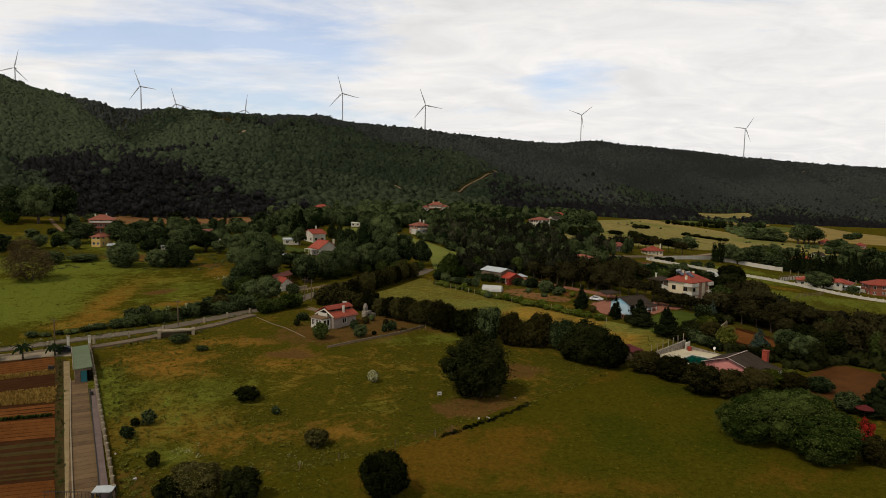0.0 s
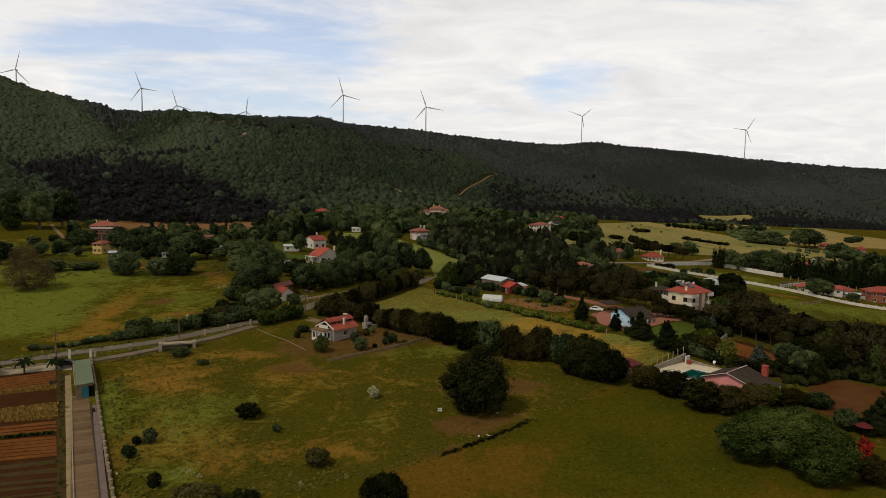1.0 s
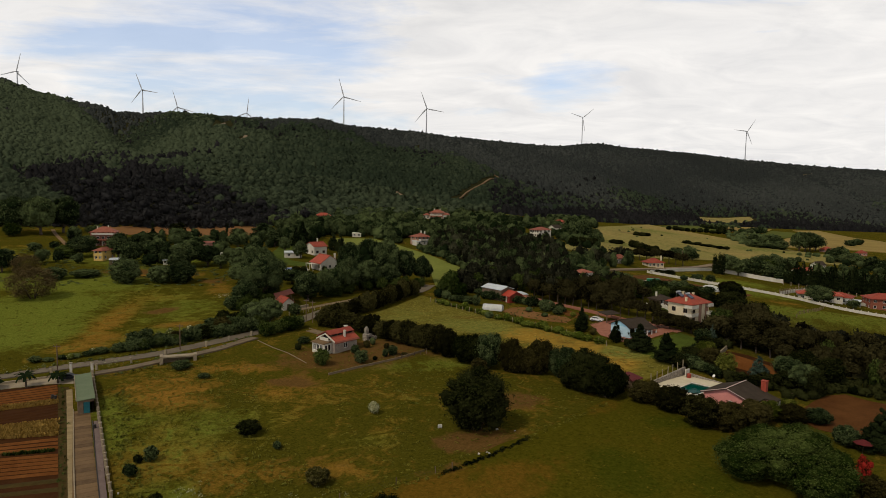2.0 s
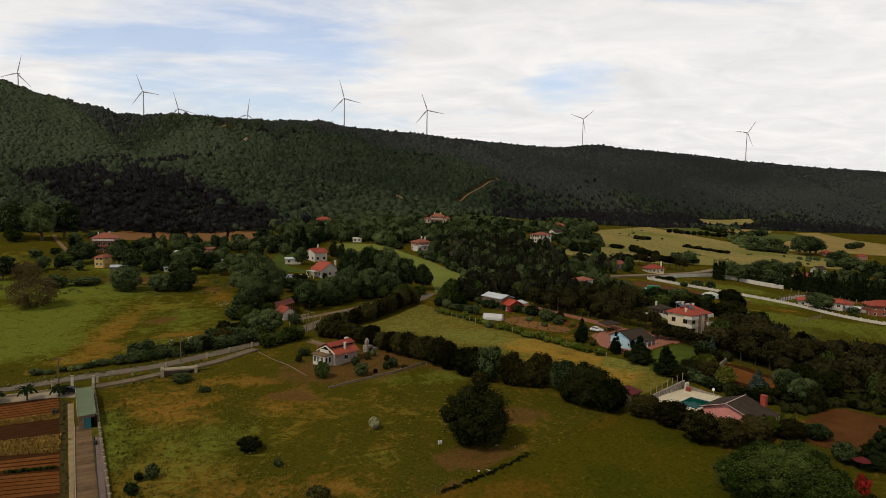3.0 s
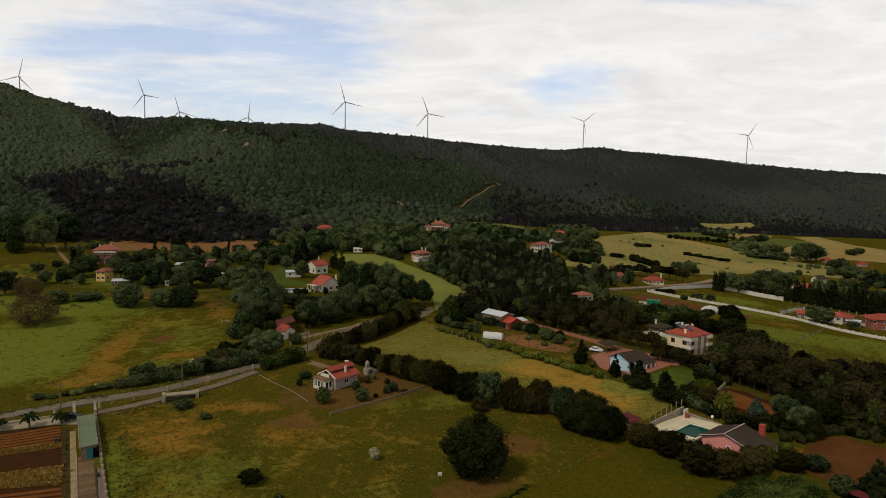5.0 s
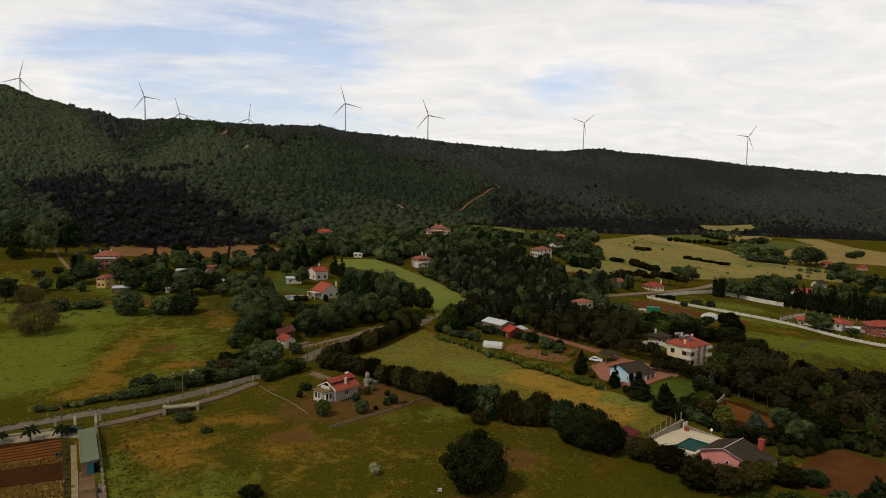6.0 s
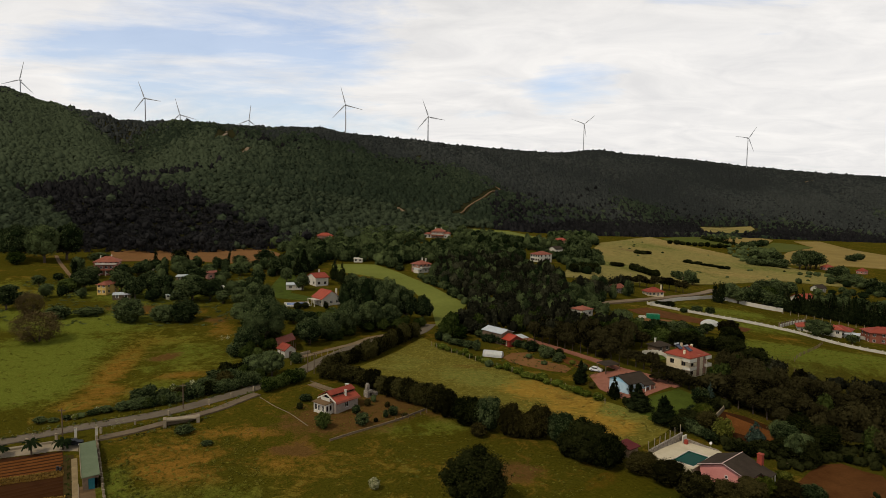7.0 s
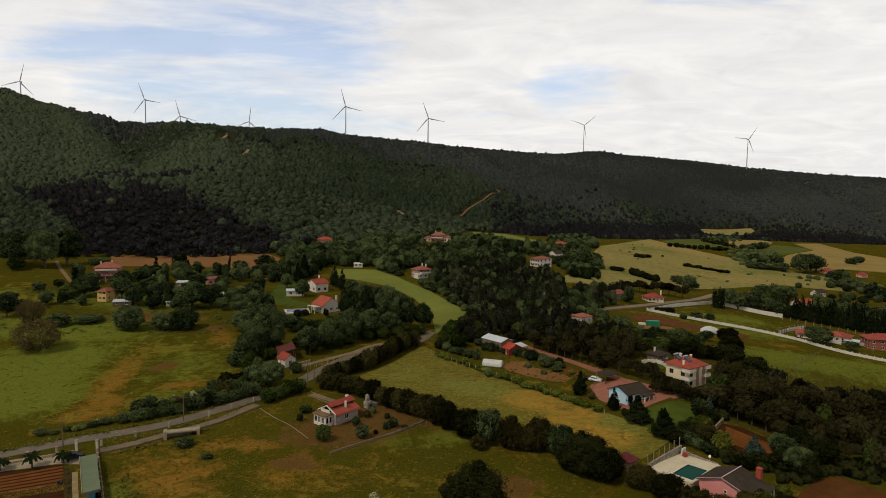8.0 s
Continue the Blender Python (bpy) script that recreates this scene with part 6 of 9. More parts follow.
drape("hill_pasture", [(546.3, 1412.5), (624.1, 1446.6), (685.8, 1478.3), (681.8, 1450.2), (642.9, 1399.6), (572.4, 1366.1), (536.1, 1363.7)], M["dry_field"], 0.6, 14.0, "pale yellow clearing at the forest edge", thick=1.5)
drape("hill_pasture", [(-64.5, 605.8), (-62.3, 666.1), (-50.2, 696.3), (-39.6, 572.6), (-45.5, 538.3)], M["dry_field"], 0.4, 10.0, "small yellow clearing in the woods", thick=1.0)
drape("hill_pasture", [(14.8, 729.3), (33.8, 762.0), (59.3, 751.0), (88.2, 721.5), (110.2, 702.5), (95.5, 624.5), (69.6, 610.0), (45.7, 647.0), (24.7, 685.9)], M["pasture"], 0.4, 10.0, "narrow green clearing below the forest", thick=1.0)
drape("earth_strip", [(93.1, 328.5), (107.6, 343.3), (127.1, 334.8), (153.8, 322.7), (146.2, 313.5), (124.1, 319.0), (96.6, 321.1)], M["soil"], 0.12, 5.0, "bare brown earth strip along a wall", thick=0.5)
drape("earth_yard", [(80.4, 291.5), (97.5, 314.6), (112.0, 316.6), (114.7, 304.9), (94.3, 286.9)], M["soil_tan"], 0.12, 5.0, "bare earth around a green container", thick=0.5)
drape("mown_field", [(-26.6, 94.1), (-17.1, 98.6), (-6.6, 104.4), (1.0, 109.2), (11.4, 119.6), (20.6, 126.0), (28.0, 133.4), (38.6, 144.0), (41.3, 143.0), (49.2, 135.9), (54.6, 128.4), (56.4, 121.1), (58.0, 113.0), (64.0, 104.0), (72.0, 97.0), (80.0, 60.0), (-40.0, 60.0), (-40.0, 86.0)], M["mown"], 0.06, 2.0, "smooth olive-green grass field below a ditch", thick=0.3, cover=(
    [(*(2.0, 101.0), 18, 10, 10, 0.72), (*(12.0, 108.0), 14, 6, 20, 0.6), (*(-5.0, 94.0), 12, 6, 0, 0.6), (*(18.0, 94.0), 24, 6, 0, 0.5), (*(30.0, 120.0), 14, 8, 40, 0.4), (*(55.0, 96.0), 16, 8, 0, 0.45), (*(35.0, 138.0), 8, 5, 40, 0.55)],
    [(*(32.0, 110.0), 7, 14, 15, 0.85), (*(47.0, 131.0), 7, 4, 0, 0.8), (*(47.0, 106.0), 6, 9, 0, 0.7), (*(24.0, 98.0), 8, 5, 0, 0.5)],
    [(*(2.0, 111.0), 4, 2, 0, 0.3)]))
drape("garden_lawn", [(52.7, 175.3), (60.1, 184.2), (70.0, 189.4), (72.8, 182.8), (71.2, 172.8), (65.2, 165.0), (59.6, 163.5), (55.2, 168.1)], M["lawn"], 0.1, 3.0, "green garden lawn beside conifers", thick=0.4)
drape("paved_yard", [(47.7, 208.5), (52.9, 210.4), (61.0, 210.2), (67.3, 202.1), (71.4, 193.4), (58.5, 184.6), (52.6, 183.5), (47.8, 194.4)], M["paver_red"], 0.12, 3.0, "red brick paved yard round the blue house", "yard", thick=0.4)
drape("kitchen_garden", [(21.2, 230.0), (25.2, 235.9), (31.6, 237.2), (32.7, 229.7), (42.2, 220.8), (43.3, 216.3), (40.8, 212.5), (33.7, 215.9), (24.0, 223.4)], M["soil_tan"], 0.1, 3.0, "tilled kitchen garden soil", thick=0.4)
drape("kitchen_garden", [(41.6, 234.4), (45.7, 229.2), (50.4, 218.5), (47.7, 214.4), (42.7, 223.2)], M["soil"], 0.1, 3.0, "brown kitchen garden bed along the drive", thick=0.4)
drape("vegetable_plot", [(73.2, 169.0), (76.2, 172.4), (80.6, 170.0), (85.0, 164.6), (86.6, 159.2), (82.8, 155.4), (78.4, 156.2), (73.6, 155.2), (72.8, 161.4)], M["soil_dark"], 0.1, 3.0, "tilled brown vegetable plot with furrows", thick=0.4)
PLOT = ((76.0, 170.6), (85.4, 160.6), (80.6, 156.6), (73.6, 162.0))
drape("vegetable_plot", [(75.2, 133.0), (78.2, 138.4), (84.0, 144.0), (89.0, 147.4), (93.5, 148.2), (96.8, 144.5), (99.6, 142.5), (97.5, 136.0), (88.0, 126.0), (80.0, 126.2), (76.0, 128.6)], M["soil_bare"], 0.1, 3.0, "bare brown garden plot behind shrubs", thick=0.4)
drape("white_house_lawn", [(-93.9, 346.3), (-99.6, 399.4), (-97.8, 421.5), (-86.7, 381.0), (-80.4, 340.1), (-64.5, 327.5), (-68.8, 320.6), (-84.1, 325.8)], M["lawn"], 0.15, 4.0, "garden lawn near white houses", thick=0.4)


def furrows(name, a, b, c, d, count, high, material, label, parent=None):
    """Ridges of soil across a quadrilateral a b c d, running from the side a-d to b-c."""
    a, b, c, d = (np.array(p) for p in (a, b, c, d))
    bm = bmesh.new()
    for k in range(count):
        s0, s1 = (k + 0.2) / count, (k + 0.7) / count
        rows = []
        for i in range(13):
            t = i / 12
            near, far = a + (b - a) * t, d + (c - d) * t
            p, q = near + (far - near) * s0, near + (far - near) * s1
            m = (p + q) / 2
            rows.append([bm.verts.new((v[0], v[1], ground_z(*v) + h)) for v, h in ((p, 0.07), (m, 0.1 + high * 1.6), (q, 0.07))])
        for r, s in zip(rows, rows[1:]):
            bm.faces.new((r[0], r[1], s[1], s[0]))
            bm.faces.new((r[1], r[2], s[2], s[1]))
    bmesh.ops.recalc_face_normals(bm, faces=bm.faces[:])
    return tagged(part(name, bm, M[material], parent), label, "furrows", "", "structure")


drape("vegetable_field", [(-113.4, 145.6), (-90.6, 151.4), (-51.8, 85.8), (-67.6, 84.3)], M["soil_dark"], 0.05, 3.0, "striped red-brown vegetable field", thick=0.4)
drape("plant_bed", [(-89.0, 148.8), (-86.4, 148.7), (-50.5, 86.4), (-52.0, 85.8)], M["bed"], 0.07, 2.0, "brown earth bed between field and path", thick=0.3)
for a, b, c, d, n, high, material, label in (
    ((-109.5, 142.9), (-90.2, 150.6), (-84.3, 140.9), (-103.2, 135.0), 6, 0.16, "soil_ridge", "brown furrows at the field's edge"),
    ((-99.0, 129.4), (-82.3, 137.3), (-77.6, 129.4), (-94.6, 123.5), 5, 0.06, "soil_dark", "freshly raked dark red soil"),
    ((-90.1, 117.5), (-72.5, 120.6), (-69.4, 115.5), (-87.3, 113.7), 3, 0.2, "soil_ridge", "ridged red-brown furrows"),
    ((-86.2, 112.2), (-68.5, 113.8), (-63.9, 106.1), (-80.0, 103.9), 6, 0.22, "soil_ridge", "ridged red-brown furrows"),
    ((-79.2, 102.9), (-63.7, 105.7), (-60.4, 100.1), (-75.5, 98.0), 2, 0.05, "bed", "grey-green seedling bed"),
    ((-75.3, 97.6), (-60.1, 99.5), (-58.0, 96.1), (-72.5, 93.9), 2, 0.05, "bed", "grey-green seedling bed"),
    ((-72.0, 93.2), (-57.6, 95.3), (-56.3, 93.3), (-70.0, 90.5), 2, 0.05, "bed", "grey-green seedling bed"),
    ((-69.5, 89.9), (-55.8, 92.1), (-52.2, 86.2), (-64.8, 83.6), 6, 0.22, "soil_ridge", "ridged red-brown furrows"),
):
    furrows("furrow_bed", a, b, c, d, n, high, material, label)
furrows("furrow_bed", *PLOT, 9, 0.2, "soil_ridge", "brown furrows in a garden plot")


def tufts(name, spots, size, high, material, label, category="grass", blades=5, lean=0.4):
    """Clumps of blades; spots: rows of x, y, tone."""
    r = np.random.default_rng(len(spots) + 7)
    n = len(spots)
    z = height(spots[:, 0], spots[:, 1])
    base = np.stack([spots[:, 0], spots[:, 1], z], 1)
    allv, tones = [], []
    for k in range(blades):
        a = r.uniform(0, 6.3, n)
        s, h = size * r.uniform(0.5, 1.3, n), high * r.uniform(0.5, 1.3, n)
        out = np.stack([np.cos(a), np.sin(a), 0 * a], 1)
        side = np.stack([-np.sin(a), np.cos(a), 0 * a], 1)
        up = np.array([0, 0, 1.0])
        p = base + out * (s * 0.3)[:, None]
        tip = p + out * (h * lean)[:, None] + up * h[:, None]
        q = np.stack([p - side * (s * 0.5)[:, None] - up * 0.05, p + side * (s * 0.5)[:, None] - up * 0.05, tip + side * (s * 0.2)[:, None], tip - side * (s * 0.2)[:, None]], 1)
        allv.append(q.reshape(-1, 3))
        tones.append(np.repeat(spots[:, 2], 4))
    verts = np.concatenate(allv)
    me = bpy.data.meshes.new(name)
    count = len(verts) // 4
    me.vertices.add(len(verts))
    me.vertices.foreach_set("co", verts.astype(np.float32).ravel())
    me.loops.add(len(verts))
    me.loops.foreach_set("vertex_index", np.arange(len(verts), dtype=np.int32))
    me.polygons.add(count)
    me.polygons.foreach_set("loop_start", np.arange(count, dtype=np.int32) * 4)
    me.update(calc_edges=True)
    att = me.attributes.new("tone", "FLOAT", "POINT")
    att.data.foreach_set("value", np.concatenate(tones).astype(np.float32))
    me.materials.append(M[material])
    return tagged(new(name, me), label, category, "", "stuff")


def crop_rows(name, a, b, c, d, rows, per, material, size, high, label):
    a, b, c, d = (np.array(p) for p in (a, b, c, d))
    r = np.random.default_rng(11)
    out = []
    for k in range(rows):
        s = (k + 0.5) / rows
        p, q = a + (d - a) * s, b + (c - b) * s
        for t in np.linspace(0, 1, per):
            m = p + (q - p) * t + r.normal(0, 0.12, 2)
            out.append((m[0], m[1], r.uniform(0, 1)))
    return tufts(name, np.array(out), size, high, material, label, "crop", 7, 0.35)


crop_rows("straw_row", (-104.0, 136.1), (-84.5, 141.0), (-82.5, 137.7), (-101.4, 132.6), 3, 150, "straw", 0.28, 0.4, "dry straw-coloured crop rows")
crop_rows("straw_row", (-95.9, 125.2), (-77.3, 128.8), (-72.8, 121.1), (-92.3, 120.4), 6, 170, "straw", 0.32, 0.6, "golden ripe crop rows")
crop_rows("green_row", (-78.8, 114.6), (-70.3, 115.6), (-69.7, 114.6), (-78.2, 113.6), 1, 60, "bright", 0.4, 0.5, "single green vegetable row")

# ---- the paved strip with its shed ----
def slabs(name, a, b, width, pitch, material, label, thick=0.25, lift=0.12):
    """A strip of paving from a to b, each slab a piece."""
    a, b = np.array(a), np.array(b)
    run = np.linalg.norm(b - a)
    d = (b - a) / run
    ob = thing(name, *a, math.degrees(math.atan2(d[1], d[0])), 0, label, "paving", "", "structure")
    bm = bmesh.new()
    box(bm, 0.02, pitch - 0.03, -width / 2, width / 2, -thick, lift, 0.015)
    me = bpy.data.meshes.new("slab")
    bm.to_mesh(me)
    bm.free()
    me.materials.append(M[material])
    for k in range(int(run / pitch)):
        p = a + d * pitch * k
        o = new("slab", me)
        o.parent = ob
        dz = (ground_z(*(p + d * pitch)) - ground_z(*p))
        o.location = (pitch * k, 0, ground_z(*p) - ob.location.z)
        o.rotation_euler = (0, -math.atan2(dz, pitch), 0)
    return ob


slabs("sandy_path", (-85.2, 146.8), (-50.3, 86.4), 1.2, 1.25, "slab_pale", "sandy concrete slab path beside a field")
slabs("brown_yard", (-74.5, 133.2), (-48.3, 86.4), 3.9, 1.5, "slab_brown", "long brown paved yard in front of the shed")
ribbon("grey_strip", [(-68.6, 127.3), (-58.5, 109.2), (-50.8, 95.7), (-45.9, 87.4)], 1.1, M["slab_grey"], 0.22, 0.4, label="mauve-grey cement strip along a wall", category="path")
wall_run("kerb_wall", [(-76.7, 133.3), (-62.9, 108.9), (-49.8, 86.2)], 0.45, 0.18, "concrete", "low pale kerb between path and yard", sink=0.4)
wall_run("kerb_wall", [(-69.6, 127.4), (-57.9, 107.0), (-50.5, 94.1), (-46.3, 86.6)], 0.35, 0.15, "iron", "low dark kerb along the yard", sink=0.4)
wall_run("pillar_wall", [(-86.3, 158.6), (-74.1, 137.6), (-63.1, 118.7), (-55.0, 104.9), (-48.6, 94.1), (-44.7, 87.4)], 0.9, 0.25, "concrete_dim", "low wall with white pillars along the yard", gap=2.9, post=(0.40, 1.4), post_mat="concrete", cap=0.05)
wall_run("gate_wall", [(-111.7, 148.2), (-103.9, 152.2), (-95.4, 156.0), (-91.0, 157.5)], 0.6, 0.2, "concrete", "whitewashed yard wall with tall pillars along the road", gap=6.2, post=(0.5, 2.3), cap=0.06)
drape("concrete_apron", [(-110.5, 146.6), (-113.8, 151.0), (-92.4, 158.9), (-89.4, 156.1), (-86.6, 151.0), (-92.3, 151.5)], M["concrete"], 0.1, 3.0, "pale concrete strip inside the yard wall", "yard", thick=0.3)
for p in ((-91.2, 158.1), (-85.7, 157.6)):
    ob = thing("gate_pillar", *p, 28, 0, "white square gate pillar with a cap", "pillar", "gate pillars")
    bm = bmesh.new()
    box(bm, -0.3, 0.3, -0.3, 0.3, -0.6, 2.9, 0.03)
    part("shaft", bm, M["whitewash"], ob)
    bm = bmesh.new()
    box(bm, -0.4, 0.4, -0.4, 0.4, 2.9, 3.08, 0.03)
    part("cap", bm, M["concrete"], ob)

shed = thing("long_shed", SHED[0], SHED[1], SHED[2], 0, "long shed with green felt roof and teal front", "shed")
SL, SW = SHED[3] / 2, SHED[4] / 2
bm = bmesh.new()
wall_panel(bm, (-SL + 0.4, -SW + 0.3), (SL - 0.4, -SW + 0.3), -1.5, 2.7, [(2.0 + 3.2 * k, 1.2, 1.4, 0.9) for k in range(4)], 0.15)
wall_panel(bm, (SL - 0.4, SW - 0.3), (-SL + 0.4, SW - 0.3), -1.5, 2.9, [], 0.15)
wall_panel(bm, (-SL + 0.4, SW - 0.3), (-SL + 0.4, -SW + 0.3), -1.5, 2.7, [], 0.15)
wall_panel(bm, (SL - 0.4, -SW + 0.3), (SL - 0.4, SW - 0.3), -1.5, 2.7, [(1.0, 0.0, 2.0, 2.3)], 0.15)
part("wall", bm, M["wood"], shed)
bm = bmesh.new()
slab(bm, ((-SL, -SW, 2.85), (SL, -SW, 2.85), (SL, SW, 3.1), (-SL, SW, 3.1)), 0.14)
part("roof", bm, M["sheet_green"], shed, "flat grey-green felt roof")
bm = bmesh.new()
box(bm, SL - 0.45, SL - 0.36, -SW + 1.35, SW - 1.0, 0.0, 2.3)
part("door", bm, M["teal"], shed, "teal sliding front panel")
bm = bmesh.new()
for y0, y1 in ((-SW - 0.02, -SW + 0.1), (SW - 0.1, SW + 0.02)):
    slab(bm, ((-SL, y0, 3.0), (SL, y0, 3.0), (SL, y1, 3.0), (-SL, y1, 3.0)), 0.2)
part("edge_trim", bm, M["concrete"], shed)


def car(name, x, y, rz, paint, label):
    ob = thing(name, x, y, rz, 0.12, label, "car")
    side = ((-2.1, 0.35), (-2.15, 0.75), (-1.95, 0.95), (-1.3, 1.42), (0.35, 1.45), (1.05, 0.98), (1.95, 0.85), (2.1, 0.6), (2.1, 0.35))
    bm = bmesh.new()
    rows = [[bm.verts.new((px, s * (0.85 if pz > 1.2 else 0.9), pz)) for px, pz in side] for s in (-1, 1)]
    for k in range(len(side)):
        n = (k + 1) % len(side)
        bm.faces.new((rows[0][k], rows[0][n], rows[1][n], rows[1][k]))
    bm.faces.new(rows[0][::-1])
    bm.faces.new(rows[1])
    bmesh.ops.recalc_face_normals(bm, faces=bm.faces[:])
    part("body", bm, M[paint], ob)
    bm = bmesh.new()
    for s in (-1, 1):
        slab(bm, [(px, s * 0.89, pz) for px, pz in ((-1.55, 1.0), (-1.2, 1.36), (0.3, 1.38), (0.85, 1.0))][::s], 0.01)
    part("side_window", bm, M["glass"], ob)
    for wx in (-1.3, 1.3):
        for s in (-1, 1):
            bm = bmesh.new()
            tube(bm, (wx, s * 0.72, 0.32), (wx, s * 0.93, 0.32), 0.32, 0.32, 14)
            wheel = part("wheel", bm, M["rubber"], ob)
            bm = bmesh.new()
            tube(bm, (wx, s * 0.91, 0.32), (wx, s * 0.95, 0.32), 0.19, 0.19, 10)
            part("rim", bm, M["steel"], wheel)


car("car", *(-89.6, 154.3), 22, "car_black", "black hatchback parked inside the gate")
car("car", *(205.6, 332.5), -35, "car_white", "white car parked under a red-roofed bungalow")
car("car", *(50.6, 211.6), -30, "car_white", "white car parked beside a pergola")

tip = thing("wire_pen", *(-46.2, 87.5), 8, 0, "small metal pen with a pale sheet roof", "pen")
porch(tip, -1.3, 1.3, -0.9, 0.9, 1.6, "sheet_grey", ((-1.2, -0.8), (1.2, -0.8), (-1.2, 0.8), (1.2, 0.8)), "iron", 0.1)
gate = thing("metal_gate", *(-50.8, 86.5), 2, 0, "dark metal gate across the path", "gate")
for k in range(-6, 7):
    bm = bmesh.new()
    tube(bm, (k * 0.5, 0, -0.3), (k * 0.5, 0, 1.6), 0.03, 0.03, 5)
    part("bar", bm, M["iron"], gate)
bm = bmesh.new()
box(bm, -3.1, 3.1, -0.04, 0.04, 1.5, 1.6)
box(bm, -3.1, 3.1, -0.04, 0.04, 0.1, 0.2)
part("rail", bm, M["iron"], gate)


def barrel(x, y, label, material="iron", big=1.0):
    ob = thing("barrel", x, y, 0, 0.1, label, "barrel")
    bm = bmesh.new()
    tube(bm, (0, 0, 0), (0, 0, 0.9), 0.32, 0.32, 12)
    for z in (0.28, 0.6):
        tube(bm, (0, 0, z), (0, 0, z + 0.05), 0.345, 0.345, 12)
    bmesh.ops.scale(bm, vec=(big, big, big), verts=bm.verts[:])
    part("drum", bm, M[material], ob)


barrel(*(-84.7, 140.6), "dark barrel standing in the field")
barrel(*(-85.7, 141.1), "dark barrel standing in the field")
barrel(*(-74.7, 132.1), "dark drum in front of the shed")
barrel(*(-67.2, 123.8), "dark container beside the yard wall")


def bench(x, y, rz):
    ob = thing("white_stand", x, y, rz, 0, "small white wooden stand under the oak", "stand")
    for s in (-0.55, 0.55):
        bm = bmesh.new()
        box(bm, s - 0.07, s + 0.07, -0.3, 0.3, -0.1, 1.2)
        part("leg", bm, M["frame"], ob)
    for z in (0.3, 0.95):
        bm = bmesh.new()
        box(bm, -0.6, 0.6, -0.3, 0.3, z, z + 0.12)
        part("board", bm, M["frame"], ob)
    return ob


bench(*(0.0, 126.0), 10).scale = (0.6, 0.6, 0.6)
for k, (p, s) in enumerate((((11.3, 125.7), 0.32), ((14.8, 125.3), 0.22), ((7.2, 115.6), 0.3), ((9.1, 115.9), 0.24), ((8.7, 116.3), 0.2), ((-44.4, 92.7), 0.4), ((-51.0, 100.3), 0.25))):
    ob = thing("field_stone", *p, k * 50, 0, "pale rough stone lying in the grass", "stone", "stones in the meadow")
    v = ICO2[0] * np.array([1.0, 0.7, 0.6]) * s * (1 + 0.12 * np.random.default_rng(k).standard_normal((len(ICO2[0]), 1)))
    mesh_part("stone", v + np.array([0, 0, s * 0.35]), ICO2[1], M["rock"], ob)

# ---- pools ----
def pool(name, corner, u, v, deck, water, label, edge, lift=0.1):
    """A sunken basin and the paving round it; corner with its sides u and v, edge: the paving's width before and after u and v."""
    a, u, v = np.array(corner), np.array(u), np.array(v)
    c = a + (u + v) / 2
    lu, lv = np.linalg.norm(u), np.linalg.norm(v)
    un, vn = u / lu, v / lv
    spots = {k: a + un * (lu * k[0] + (edge[1] if k[0] else -edge[0])) + vn * (lv * k[1] + (edge[3] if k[1] else -edge[2])) for k in ((0, 0), (1, 0), (1, 1), (0, 1))}
    ob = thing(name, *c, 0, 0, label, "pool")
    z0 = max(ground_z(*p) for p in spots.values()) - ob.location.z + lift
    outer = [(*(p - c), z0) for p in spots.values()]
    inner = [(*(a + u * i + v * j - c), z0) for i, j in spots]
    for k in range(4):
        n = (k + 1) % 4
        bm = bmesh.new()
        slab(bm, (outer[k], outer[n], inner[n], inner[k]), 2.4)
        bmesh.ops.recalc_face_normals(bm, faces=bm.faces[:])
        part("paving", bm, M[deck], ob)
    bm = bmesh.new()
    slab(bm, [(p[0], p[1], z0 - 0.16) for p in inner], 1.2)
    bmesh.ops.recalc_face_normals(bm, faces=bm.faces[:])
    part("water", bm, M[water], ob)
    bm = bmesh.new()
    for k in range(4):
        n = (k + 1) % 4
        tube(bm, Vector(inner[k]) + Vector((0, 0, 0.02)), Vector(inner[n]) + Vector((0, 0, 0.02)), 0.09, 0.09, 6)
    part("coping", bm, M["frame"], ob)
    return ob


def terrace(name, corners, high, material, label):
    """A level plate over the corners, high over their highest ground."""
    c = np.mean(np.array(corners), 0)
    ob = thing(name, *c, 0, 0, label, "terrace", "", "structure")
    z = max(ground_z(*p) for p in corners) - ob.location.z + high
    bm = bmesh.new()
    slab(bm, [(p[0] - c[0], p[1] - c[1], z) for p in corners], 2.2)
    bmesh.ops.recalc_face_normals(bm, faces=bm.faces[:])
    part("plate", bm, M[material], ob)
    return ob


pool("garden_pool", POOL[0], POOL[1], POOL[2], "deck", "pool_teal", "garden pool with still teal water and wide pale terrace", POOL_EDGE)
wall_run("terrace_wall", [(49.1, 148.9), (54.1, 153.3), (59.8, 157.8)], 2.2, 0.4, "stone_wall", "grey dry-stone wall along the pool terrace")
wall_run("terrace_wall", [(59.8, 157.8), (62.8, 154.6), (66.3, 151.4)], 1.0, 0.5, "stone_wall", "low rubble stone wall behind the pool")
niche = thing("pool_shower", *(59.9, 156.4), 42, 0, "white corner wall with a red barrel at the pool", "garden wall")
bm = bmesh.new()
box(bm, -0.9, 0.9, -0.15, 0.15, -0.5, 2.2, 0.03)
part("panel", bm, M["whitewash"], niche)
barrel(*(60.0, 155.4), "red plastic barrel beside the pool wall", "brick", 1.5)
dish = thing("satellite_dish", *(65.0, 152.9), -60, 0.5, "white satellite dish on a short mast", "satellite dish")
bm = bmesh.new()
